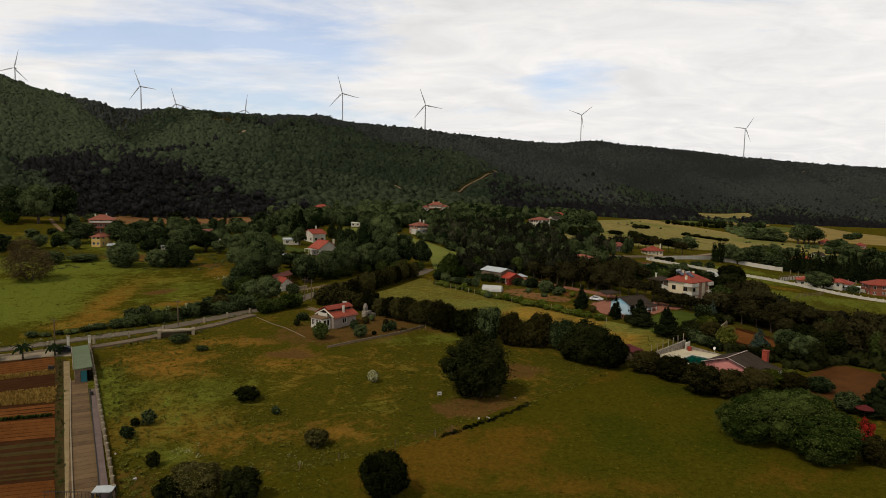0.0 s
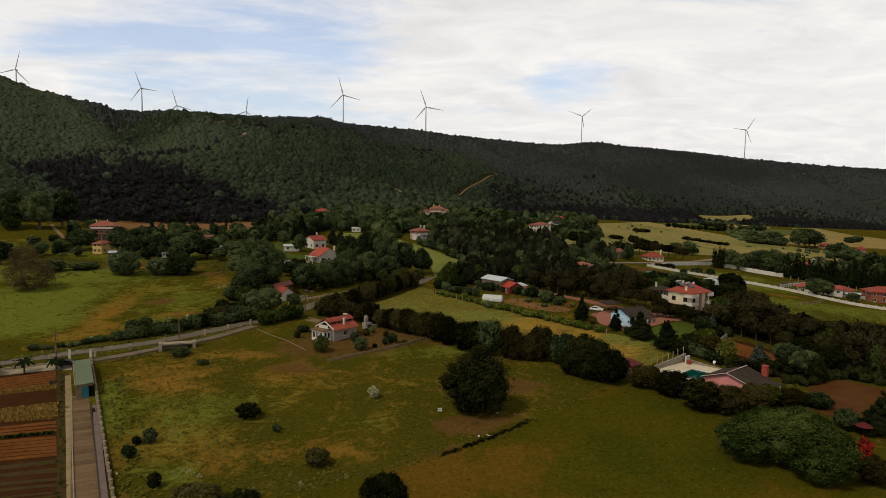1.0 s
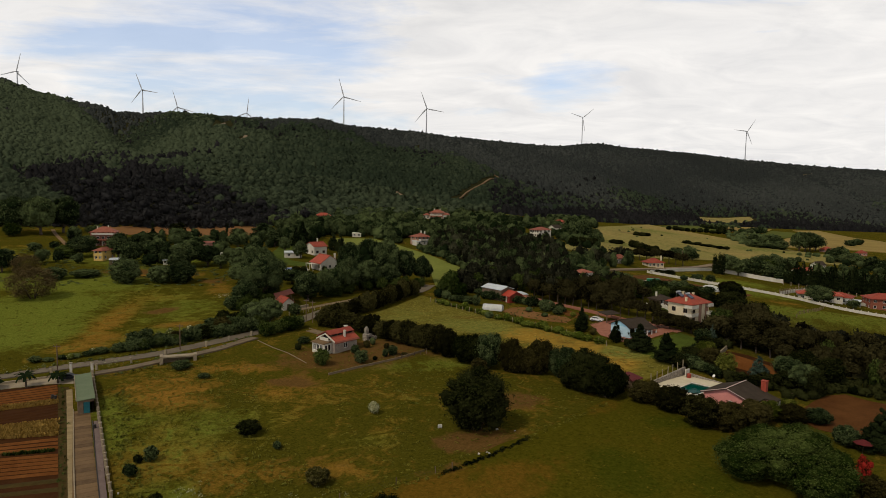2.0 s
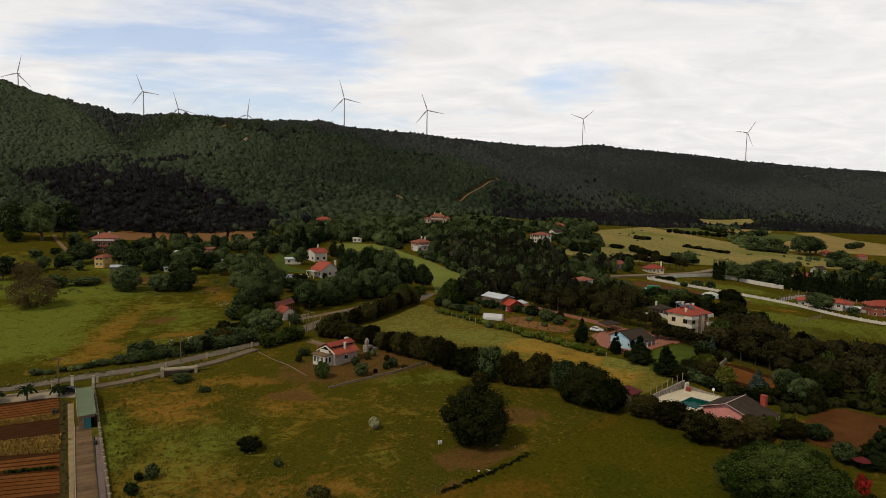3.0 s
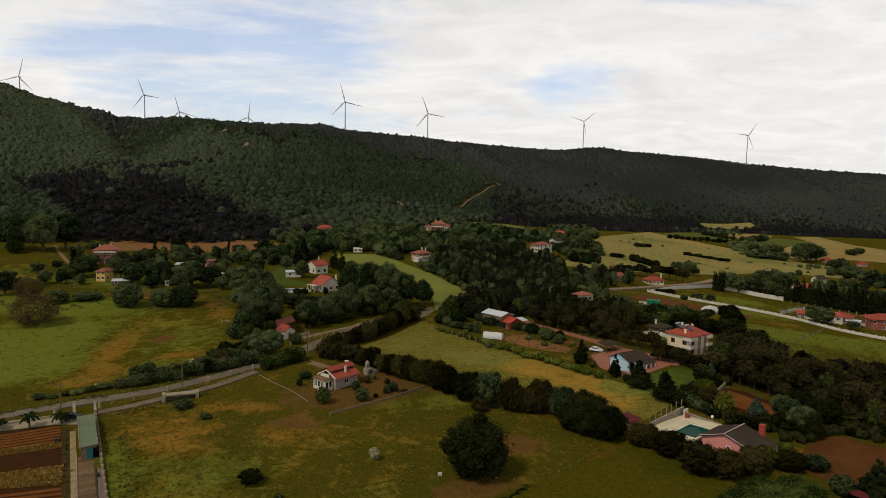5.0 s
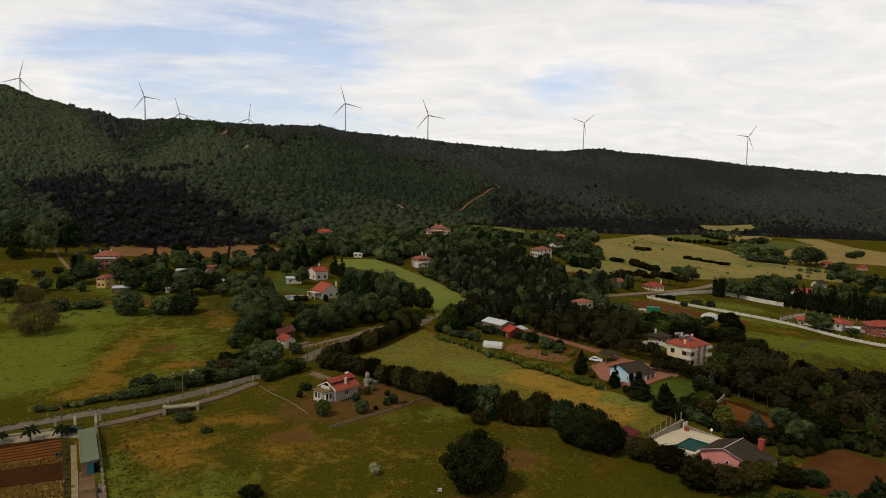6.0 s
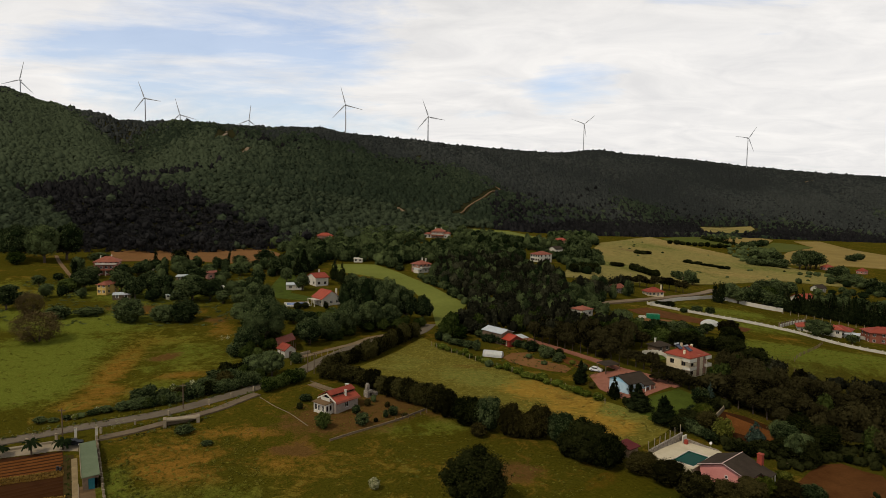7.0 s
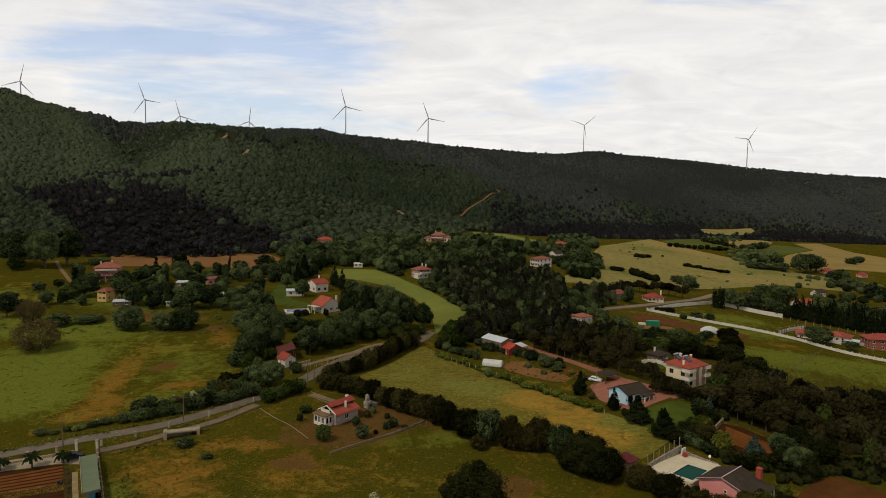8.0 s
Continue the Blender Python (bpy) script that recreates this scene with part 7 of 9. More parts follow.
tube(bm, (0, 0, -0.5), (0, 0, 1.3), 0.05, 0.05, 6)
part("mast", bm, M["steel"], dish)
bm = bmesh.new()
tube(bm, (0, -0.1, 1.5), (0, 0.1, 1.4), 0.38, 0.1, 14)
part("reflector", bm, M["frame"], dish)
house("kennel", (*(44.6, 150.9), 40, 3.4, 3.0), 2.3, 0.6, "mono", "wood", "wine", "small wooden hut with a dark red roof by shrubs", category="hut", over=0.5)
pool("villa_pool", (-74.4, 306.8), POOL2[0], POOL2[1], "whitewash", "pool_blue", "rectangular blue pool with white rim in a garden", (0.8, 0.8, 0.8, 0.8))
terrace("round_terrace", [(69.8, 224.9), (70.6, 221.0), (74.0, 219.0), (77.0, 221.2), (77.0, 225.4), (75.4, 227.6), (72.8, 227.6), (71.0, 226.7)], 0.1, "lawn", "green terrace floor beside the villa")
wall_run("terrace_parapet", [(69.6, 225.2), (70.8, 227.0), (72.8, 228.0), (75.6, 228.0), (77.4, 225.6), (77.2, 221.4)], 1.3, 0.25, "whitewash", "curved white parapet round a garden terrace", gap=1.5, post=(0.3, 1.5), step=1.0)
house("garden_kiosk", (*(78.1, 233.2), 30, 6.0, 5.0), 2.6, 1.1, "hip", "wood", "shingle", "small dark-roofed garden pavilion behind pines", windows="f2x1", over=0.6, chimneys=((-1.5, 0.5, 2.8, 4.6, 0.5),))
pergola = thing("pergola", *(54.4, 210.9), 30, 0, "dark-roofed wooden pergola in a paved yard", "pergola")
porch(pergola, -3.2, 3.2, -2.2, 2.2, 2.9, "shingle", ((-3, -2), (3, -2), (-3, 2), (3, 2)), "wood", 0.4)
brush = thing("red_parasol", *(79.0, 118.7), 20, 0, "dark red garden parasol between bushes", "parasol")
bm = bmesh.new()
tube(bm, (0, 0, -0.3), (0, 0, 2.5), 0.05, 0.05, 6)
part("pole", bm, M["wood"], brush)
bm = bmesh.new()
tube(bm, (0, 0, 2.0), (0, 0, 2.7), 1.7, 0.1, 8)
part("canopy", bm, M["wine"], brush)
wall_run("plot_wall", [(71.7, 167.7), (75.2, 171.7), (77.8, 175.1)], 1.2, 0.3, "concrete", "pale wall at the vegetable plot")
wall_run("plot_wall", [(79.0, 145.2), (84.4, 150.1)], 1.0, 0.3, "concrete_dim", "grey garden wall behind the pink house")


def polytunnel(x, y, rz):
    ob = thing("polytunnel", x, y, rz, 0, "white plastic tunnel greenhouse in a kitchen garden", "greenhouse")
    bm = bmesh.new()
    rings = []
    for k in range(9):
        rings.append([bm.verts.new((-3.5 + 7 * k / 8, 1.7 * math.cos(a), 0.05 + (2.1 + 0.04 * (k % 2)) * math.sin(a))) for a in np.linspace(0, math.pi, 13)])
    for a, b in zip(rings, rings[1:]):
        for k in range(12):
            bm.faces.new((a[k], b[k], b[k + 1], a[k + 1]))
    bm.faces.new(rings[0])
    bm.faces.new(rings[-1][::-1])
    part("cover", bm, M["tarp"], ob)
    for k in (-3.4, -1.2, 1.2, 3.4):
        bm = bmesh.new()
        for a in np.linspace(0, math.pi, 13)[:-1]:
            c = a + math.pi / 12
            tube(bm, (k, 1.74 * math.cos(a), 2.16 * math.sin(a)), (k, 1.74 * math.cos(c), 2.16 * math.sin(c)), 0.04, 0.04, 5)
        part("hoop", bm, M["steel"], ob)


polytunnel(*(18.1, 231.3), -18)
dome = thing("covered_stack", *(130.8, 318.3), 10, 0, "domed stack under white plastic sheeting in a field", "stack")
v = np.array([p for p in ICO2[0]])
v = v * np.array([5.2, 3.2, 3.0]) * (1 + 0.05 * np.random.default_rng(2).standard_normal((len(v), 1)))
v[:, 2] = v[:, 2].clip(-0.4, None)
mesh_part("sheet", v, ICO2[1], M["tarp"], dome)

box_c = thing("green_container", *(101.3, 313.6), -8, 0, "green steel container on bare earth", "container")
bm = bmesh.new()
box(bm, -3.0, 3.0, -1.3, 1.3, 0.0, 2.5, 0.04)
part("body", bm, M["green_paint"], box_c)
for k in range(-5, 6):
    bm = bmesh.new()
    box(bm, k * 0.52 - 0.08, k * 0.52 + 0.08, -1.36, -1.3, 0.15, 2.35)
    part("rib", bm, M["green_paint"], box_c)
bm = bmesh.new()
box(bm, -1.6, 1.6, -1.0, 1.0, 0.0, 1.1, 0.1)
tagged(part("rubble_heap", bm, M["whitewash"]), "white building rubble beside the container", "rubble").location = (*(95.8, 312.4), ground_z(*(95.8, 312.4)) - 0.1)


# ---- wind turbines ----
def turbine(x, y, z, blade, start, face):
    base = ground_z(x, y)
    ob = thing("wind_turbine", x, y, face, 0, "pale grey three-bladed wind turbine on the ridge", "wind turbine", "turbines along the ridge")
    high = z - base
    bm = bmesh.new()
    tube(bm, (0, 0, -8), (0, 0, high), 2.1, 1.25, 14)
    part("tower", bm, M["turbine"], ob)
    bm = bmesh.new()
    box(bm, -1.8, 1.8, -3.5, 6.5, high - 1.8, high + 1.9, 0.6)
    part("nacelle", bm, M["turbine"], ob)
    bm = bmesh.new()
    tube(bm, (0, -3.5, high), (0, -5.2, high), 1.6, 1.5, 10)
    tube(bm, (0, -5.2, high), (0, -6.6, high), 1.5, 0.3, 10)
    hub = part("hub", bm, M["turbine"], ob)
    for k in range(3):
        bm = bmesh.new()
        rings = []
        for s, chord, thick in ((0.0, 1.9, 1.5), (0.05, 2.2, 1.4), (0.16, 4.0, 1.0), (0.35, 3.0, 0.7), (0.7, 1.9, 0.4), (0.95, 1.1, 0.22), (1.0, 0.35, 0.1)):
            rings.append([bm.verts.new((chord * (c - 0.35), -thick * t, 1.2 + s * blade)) for c, t in ((0, 0), (0.3, 0.5), (0.75, 0.25), (1, 0), (0.75, -0.2), (0.3, -0.5))])
        for a, b in zip(rings, rings[1:]):
            for i in range(6):
                j = (i + 1) % 6
                bm.faces.new((a[i], a[j], b[j], b[i]))
        bm.faces.new(rings[0][::-1])
        bm.faces.new(rings[-1])
        bmesh.ops.recalc_face_normals(bm, faces=bm.faces[:])
        o = part("blade", bm, M["turbine"], hub)
        o.matrix_local = Matrix.Translation((0, -4.5, high)) @ Matrix.Rotation(radians(start + 120 * k), 4, "Y")


turbine(-1265.3, 1968.0, 378.5, 54, 15, 5)
turbine(-896.5, 1968.0, 332.5, 50, -20, -3)
turbine(-919.1, 2280.0, 320.3, 56, -15, 5)
turbine(-710.8, 2376.0, 315.2, 56, 8, 4)
turbine(-304.2, 1980.0, 325.0, 54, -15, -6)
turbine(-57.2, 1944.0, 290.6, 50, -20, 5)
turbine(584.2, 2848.8, 375.0, 58, 50, -5)
turbine(1174.7, 2599.2, 305.7, 56, 35, 8)


# ---- trees and bushes, one by one ----
plant("oak", 7.2, 126.0, 12.6, 14.8)
plant("oak", -7.7, 89.3, 7.0, 8.0)
plant("shrub", -36.6, 121.5, 3.1, 5.4)
plant("soft_bush", -20.0, 104.4, 2.9, 4.9)
plant("shrub", -43.3, 96.5, 2.5, 2.7)
plant("soft_bush", -33.9, 88.2, 5.2, 9.0)
plant("shrub", -27.1, 87.4, 5.4, 6.2)
plant("shrub", -36.8, 86.5, 4.0, 5.3)
plant("green_bush", -50.5, 110.8, 2.9, 2.9)
plant("shrub", -52.4, 110.2, 1.5, 1.8)
plant("green_bush", -51.7, 105.8, 2.1, 3.0)
plant("green_bush", -29.7, 116.2, 1.5, 2.0)
plant("elder", -13.6, 132.1, 2.8, 2.8)
plant("elder", -82.6, 188.4, 2.8, 2.6)
plant("elder", -79.4, 188.9, 3.4, 2.9)
plant("elder", -74.9, 192.0, 3.2, 3.0)
plant("elder", -72.6, 194.8, 2.6, 2.4)
plant("elder", -98.8, 171.2, 1.8, 2.2)
plant("elder", -95.4, 176.0, 1.7, 2.0)
plant("green_bush", -56.0, 151.6, 1.4, 3.1)
plant("bright_bush", 53.5, 109.7, 7.6, 12.4)
plant("bright_bush", 59.3, 108.2, 9.2, 13.6)
plant("bright_bush", 62.0, 102.8, 8.4, 13.6)
plant("bright_bush", 59.6, 114.9, 6.7, 11.9)
plant("bright_bush", 66.6, 107.6, 6.4, 8.6)
plant("bright_bush", 66.4, 116.1, 6.4, 10.8)
plant("spruce", 83.2, 119.8, 8.4, 9.2)
plant("red_bush", 72.6, 108.4, 5.0, 3.0)
plant("rust_bush", 70.2, 101.8, 4.6, 6.4)
plant("green_bush", 77.9, 122.0, 4.0, 6.1)
plant("shrub", 35.0, 148.0, 9.2, 13.2)
plant("shrub", 30.7, 150.0, 6.1, 7.5)
plant("shrub", 39.1, 145.4, 7.2, 7.9)
plant("rust_bush", 45.4, 141.8, 5.0, 8.4)
plant("hedge", 49.6, 137.4, 5.5, 8.4)
plant("hedge", 52.9, 129.7, 6.5, 9.6)
plant("rust_bush", 58.1, 128.0, 5.8, 8.6)
plant("rust_bush", 63.7, 129.7, 5.5, 8.1)
plant("yellow_bush", 68.2, 132.6, 4.6, 6.5)
plant("rust_bush", 72.1, 131.5, 4.0, 7.4)
plant("green_bush", 77.6, 131.4, 3.4, 6.2)
plant("yellow_bush", 75.9, 140.1, 2.1, 4.8)
plant("shrub", 75.7, 133.8, 2.5, 4.6)
plant("green_bush", -64.3, 158.8, 2.4, 5.4)
plant("bright_bush", -30.4, 162.9, 4.4, 4.9)
plant("green_bush", -20.6, 165.0, 3.6, 4.3)
plant("shrub", -38.9, 174.9, 2.2, 2.1)
plant("green_bush", -38.6, 181.1, 2.2, 4.0)
plant("green_bush", -23.0, 172.6, 2.6, 3.0)
plant("rust_bush", -20.7, 178.2, 2.2, 2.1)
plant("green_bush", -19.4, 181.5, 2.1, 2.0)
plant("rust_bush", -15.1, 177.6, 1.7, 2.0)
plant("green_bush", -13.0, 172.0, 2.8, 3.2)
plant("green_bush", -14.9, 170.4, 2.3, 1.9)
plant("shrub", -17.2, 167.3, 1.2, 1.6)
plant("rust_bush", -9.9, 171.5, 1.0, 2.2)
plant("hedge", -37.3, 202.2, 5.4, 6.2)
plant("hedge", -34.5, 201.1, 5.3, 6.5)
plant("hedge", -31.6, 199.5, 6.4, 5.9)
plant("hedge", -28.8, 198.3, 5.8, 6.6)
plant("hedge", -26.0, 197.3, 5.5, 6.7)
plant("hedge", -23.3, 195.3, 5.5, 7.5)
plant("hedge", -20.3, 191.9, 7.0, 6.7)
plant("hedge", -17.5, 189.2, 5.4, 6.8)
plant("hedge", -14.8, 186.2, 6.3, 7.1)
plant("hedge", -11.9, 184.0, 6.6, 7.4)
plant("hedge", -9.1, 181.8, 7.5, 7.2)
plant("hedge", -6.4, 180.1, 6.6, 7.3)
plant("hedge", -3.8, 178.1, 7.4, 6.6)
plant("hedge", -1.0, 174.9, 8.2, 7.2)
plant("hedge", 1.7, 171.8, 7.8, 7.3)
plant("shrub", 6.3, 167.7, 7.7, 9.1)
plant("shrub", 9.2, 165.5, 8.4, 7.9)
plant("green_bush", 12.0, 163.7, 9.3, 8.7)
plant("rust_bush", 17.2, 160.5, 8.8, 7.1)
plant("rust_bush", 19.6, 159.5, 6.9, 5.9)
plant("rust_bush", 22.2, 159.3, 7.0, 6.1)
plant("rust_bush", 24.6, 159.3, 9.3, 7.0)
plant("green_bush", 29.6, 157.8, 7.9, 8.3)
plant("rust_bush", 9.4, 159.6, 3.7, 5.0)
plant("shrub", 33.3, 147.8, 10.1, 10.3)
plant("shrub", 37.4, 144.2, 8.2, 8.3)
plant("hedge", -38.5, 212.0, 4.4, 4.7)
plant("hedge", -37.0, 213.6, 4.6, 5.7)
plant("hedge", -35.4, 215.0, 5.0, 5.0)
plant("hedge", -33.7, 216.4, 5.2, 5.5)
plant("hedge", -32.0, 217.8, 5.0, 5.5)
plant("hedge", -30.2, 219.5, 5.6, 5.3)
plant("hedge", -28.9, 221.7, 6.1, 5.3)
plant("hedge", -27.1, 223.3, 6.5, 6.3)
plant("hedge", -25.4, 225.7, 7.4, 6.2)
plant("hedge", -23.9, 229.1, 7.3, 5.3)
plant("hedge", -22.4, 232.7, 6.2, 5.9)
plant("hedge", -20.6, 236.2, 7.1, 5.2)
plant("hedge", -19.0, 239.9, 7.5, 5.2)
plant("hedge", -17.2, 244.3, 6.8, 6.4)
plant("hedge", -15.4, 247.8, 8.2, 5.7)
plant("hedge", -13.3, 251.3, 6.9, 5.7)
plant("hedge", -11.3, 255.5, 6.5, 6.1)
plant("green_bush", -88.3, 177.0, 2.6, 6.1)
plant("green_bush", -85.4, 177.2, 3.1, 5.2)
plant("green_bush", -83.3, 178.2, 3.4, 5.2)
plant("green_bush", -80.8, 178.6, 3.1, 4.0)
plant("green_bush", -79.1, 179.7, 3.3, 4.5)
plant("green_bush", -76.6, 180.8, 3.4, 5.1)
plant("green_bush", -74.6, 181.4, 2.3, 5.3)
plant("green_bush", -72.7, 183.3, 3.4, 6.1)
plant("bright_bush", -82.1, 177.9, 3.2, 4.0)
plant("bright_bush", -78.4, 179.5, 2.9, 3.4)
plant("bright_bush", -74.8, 181.6, 3.1, 3.0)
plant("rust_bush", -75.4, 183.6, 3.7, 5.6)
plant("rust_bush", -70.7, 188.4, 3.2, 5.6)
plant("rust_bush", -65.8, 193.6, 5.1, 6.8)
plant("green_bush", -70.3, 184.6, 4.8, 5.1)
plant("shrub", -68.3, 186.4, 4.4, 5.9)
plant("green_bush", -66.3, 188.1, 3.5, 6.6)
plant("green_bush", -64.1, 189.3, 4.0, 5.6)
plant("green_bush", -62.2, 190.8, 3.3, 5.1)
plant("green_bush", -60.1, 193.1, 5.2, 5.4)
plant("green_bush", -57.7, 195.1, 4.3, 6.2)
plant("green_bush", -87.3, 182.5, 4.3, 5.3)
plant("green_bush", -84.8, 185.1, 4.5, 5.5)
plant("green_bush", -81.4, 186.9, 2.3, 5.5)
plant("green_bush", -79.4, 190.5, 1.8, 6.3)
plant("green_bush", -75.6, 192.5, 2.1, 6.9)
plant("green_bush", -72.3, 194.4, 3.0, 5.6)
plant("green_bush", -69.0, 196.8, 2.2, 4.3)
plant("green_bush", -66.1, 200.0, 3.9, 6.9)
plant("bright_bush", -51.7, 188.6, 4.7, 5.3)
plant("bright_bush", -49.9, 191.5, 4.0, 6.0)
plant("bright_bush", -48.3, 193.8, 4.2, 5.6)
plant("bright_bush", -46.5, 196.4, 4.7, 6.4)
plant("bright_bush", -44.6, 199.1, 4.2, 6.5)
plant("green_bush", -71.8, 202.0, 3.1, 6.0)
plant("shrub", -69.2, 204.4, 5.2, 5.1)
plant("shrub", -66.8, 208.1, 3.1, 7.3)
plant("shrub", -64.1, 210.9, 3.7, 6.7)
plant("shrub", -60.6, 213.1, 4.1, 5.6)
plant("green_bush", -107.1, 169.1, 1.8, 4.4)
plant("green_bush", -103.9, 169.9, 1.1, 3.5)
plant("green_bush", -101.0, 171.2, 1.3, 3.7)
plant("green_bush", -98.2, 172.6, 1.2, 3.1)
plant("green_bush", -95.6, 174.4, 1.4, 4.2)
plant("green_bush", -92.8, 175.7, 1.9, 4.9)
plant("broad", -67.7, 243.8, 20.2, 18.5)
plant("broad", -70.3, 232.3, 10.6, 10.7)
plant("broad", -58.6, 203.0, 7.7, 8.7)
plant("broad", -54.0, 203.1, 8.8, 9.3)
plant("broad", -85.5, 276.4, 10.1, 11.6)
plant("green_bush", -73.1, 227.0, 5.6, 7.6)
plant("green_bush", -49.7, 218.4, 3.9, 5.2)
plant("broad", -50.1, 241.6, 11.0, 11.5)
plant("broad", -43.6, 249.5, 12.0, 11.4)
plant("broad", -37.6, 258.0, 14.4, 12.7)
plant("broad", -30.3, 266.9, 12.6, 12.2)
plant("broad", -22.4, 270.6, 10.4, 10.9)
plant("broad", -56.4, 268.6, 7.3, 12.0)
plant("broad", -42.1, 295.0, 15.6, 12.4)
plant("broad", -32.1, 283.0, 19.9, 13.9)
plant("broad", -23.6, 278.8, 20.1, 13.6)
plant("broad", -16.4, 280.6, 15.9, 11.8)
plant("broad", -9.0, 282.4, 12.1, 9.4)
plant("broad", -44.5, 350.2, 8.1, 11.0)
plant("broad", -33.6, 327.8, 10.4, 12.5)
plant("broad", -22.9, 314.5, 11.1, 11.5)
plant("bright", -47.1, 276.0, 6.1, 10.7)
plant("broad", -63.9, 275.6, 6.6, 11.3)
plant("spruce", -64.4, 380.5, 12.6, 8.0)
plant("spruce", -58.2, 368.8, 12.1, 8.4)
plant("spruce", -86.7, 404.0, 15.5, 9.3)
plant("spruce", -87.7, 389.6, 13.5, 9.0)
plant("broad", -51.7, 361.4, 7.9, 9.5)
plant("broad", -89.9, 370.7, 9.5, 8.6)
plant("broad", -75.8, 346.5, 10.0, 9.2)
plant("broad", -101.1, 353.3, 10.2, 9.5)
plant("broad", -101.4, 393.0, 12.1, 11.9)
plant("shrub", -68.2, 301.9, 3.5, 4.9)
plant("shrub", -65.0, 304.3, 3.0, 4.3)
plant("shrub", -55.4, 304.3, 3.4, 3.2)
plant("green_bush", -41.7, 307.0, 5.0, 8.1)
plant("green_bush", -135.6, 276.5, 11.0, 15.5)
plant("green_bush", -120.7, 278.1, 7.9, 13.2)
plant("green_bush", -112.3, 278.9, 9.9, 14.1)
plant("bare", -155.9, 247.1, 12.7, 19.2)
plant("bare", -182.7, 285.2, 10.3, 14.6)
plant("broad", -197.9, 291.8, 10.9, 10.4)
plant("broad", -209.3, 310.1, 7.7, 9.7)
plant("green_bush", -167.7, 280.9, 5.7, 11.4)
plant("green_bush", -157.4, 287.0, 3.5, 14.2)
plant("broad", -269.0, 413.6, 24.5, 24.0)
plant("broad", -252.7, 410.5, 25.5, 22.9)
plant("broad", -247.4, 425.5, 25.0, 22.0)
plant("broad", -283.7, 424.9, 21.9, 21.8)
plant("bright_bush", -264.3, 400.9, 8.8, 12.4)
plant("broad", -211.1, 374.6, 11.6, 9.6)
plant("cypress", -207.9, 364.7, 10.9, 4.4)
plant("broad", -187.4, 337.2, 11.8, 15.3)
plant("broad", -200.3, 369.6, 7.3, 10.9)
plant("broad", -212.8, 340.2, 6.2, 8.3)
plant("broad", -210.1, 353.2, 5.2, 7.8)
plant("bright_bush", -192.6, 333.3, 6.9, 14.6)
plant("broad", -179.8, 362.7, 10.3, 13.9)
plant("broad", -151.7, 317.9, 11.8, 12.8)
plant("broad", -167.1, 335.6, 11.4, 12.3)
plant("broad", -143.0, 326.2, 11.8, 17.2)
plant("broad", -163.9, 358.3, 6.5, 10.2)
plant("broad", -123.2, 316.3, 13.5, 18.1)
plant("broad", -114.9, 317.8, 10.5, 13.4)
plant("broad", -125.6, 308.5, 8.6, 11.5)
plant("broad", -106.7, 312.4, 6.7, 8.6)
plant("broad", -139.6, 367.0, 8.5, 13.5)
plant("broad", -122.8, 390.1, 7.8, 10.6)
plant("broad", -150.5, 387.0, 6.4, 10.7)
plant("shrub", -173.4, 427.8, 10.9, 11.9)
plant("cypress", -183.8, 414.3, 11.8, 3.1)
plant("cypress", -139.4, 419.7, 11.2, 2.7)
plant("broad", -134.6, 427.8, 7.9, 11.6)
plant("broad", -120.0, 435.7, 10.9, 15.5)
plant("broad", -222.4, 417.7, 7.5, 13.8)
plant("broad", -181.2, 384.0, 6.2, 12.4)
plant("broad", -96.2, 328.1, 11.2, 10.1)
plant("broad", -94.6, 303.8, 10.5, 12.6)
plant("broad", -88.0, 300.8, 13.6, 12.0)
plant("broad", -81.8, 296.1, 13.5, 10.0)
plant("spruce", 50.0, 185.9, 6.7, 4.9)
plant("spruce", 53.9, 175.1, 7.7, 7.6)
plant("spruce", 58.4, 166.2, 7.6, 8.8)
plant("shrub", 55.2, 188.3, 3.5, 2.5)
plant("spruce", 43.1, 200.6, 7.8, 6.2)
plant("rust_bush", 45.8, 195.6, 2.3, 2.2)
plant("green_bush", 72.0, 177.6, 4.6, 6.0)
plant("blue_spruce", 75.4, 179.6, 5.2, 3.2)
plant("shrub", 51.6, 180.3, 2.4, 2.2)
plant("yellow_bush", 68.2, 166.2, 6.0, 6.8)
plant("yellow_bush", 70.0, 158.6, 5.9, 5.7)
plant("blue_spruce", 78.0, 157.4, 5.2, 5.8)
plant("shrub", 63.9, 165.4, 4.3, 7.1)
plant("rust_bush", 68.1, 162.9, 5.0, 6.4)
plant("pine", 54.9, 218.7, 4.7, 4.8)
plant("green_bush", 33.0, 239.4, 4.2, 6.4)
plant("green_bush", 37.0, 231.1, 4.5, 6.2)
plant("green_bush", 40.0, 225.0, 2.4, 4.5)
plant("green_bush", 25.8, 252.5, 3.5, 6.7)
plant("green_bush", 26.8, 245.5, 2.5, 3.0)
plant("green_bush", 29.3, 243.8, 2.0, 2.9)
plant("green_bush", 30.9, 242.3, 2.6, 3.2)
plant("green_bush", 32.4, 240.6, 3.0, 3.9)
plant("green_bush", 33.7, 239.1, 2.8, 2.9)
plant("green_bush", 37.1, 238.2, 2.9, 4.2)
plant("green_bush", 38.3, 235.7, 2.3, 3.2)
plant("green_bush", 39.5, 232.7, 3.2, 2.8)
plant("green_bush", 41.6, 230.3, 2.2, 3.3)
plant("green_bush", 42.7, 228.4, 1.9, 2.8)
plant("shrub", 22.4, 250.5, 2.5, 4.2)
plant("shrub", 24.1, 250.5, 2.3, 4.4)
plant("shrub", 26.7, 248.7, 2.1, 3.1)
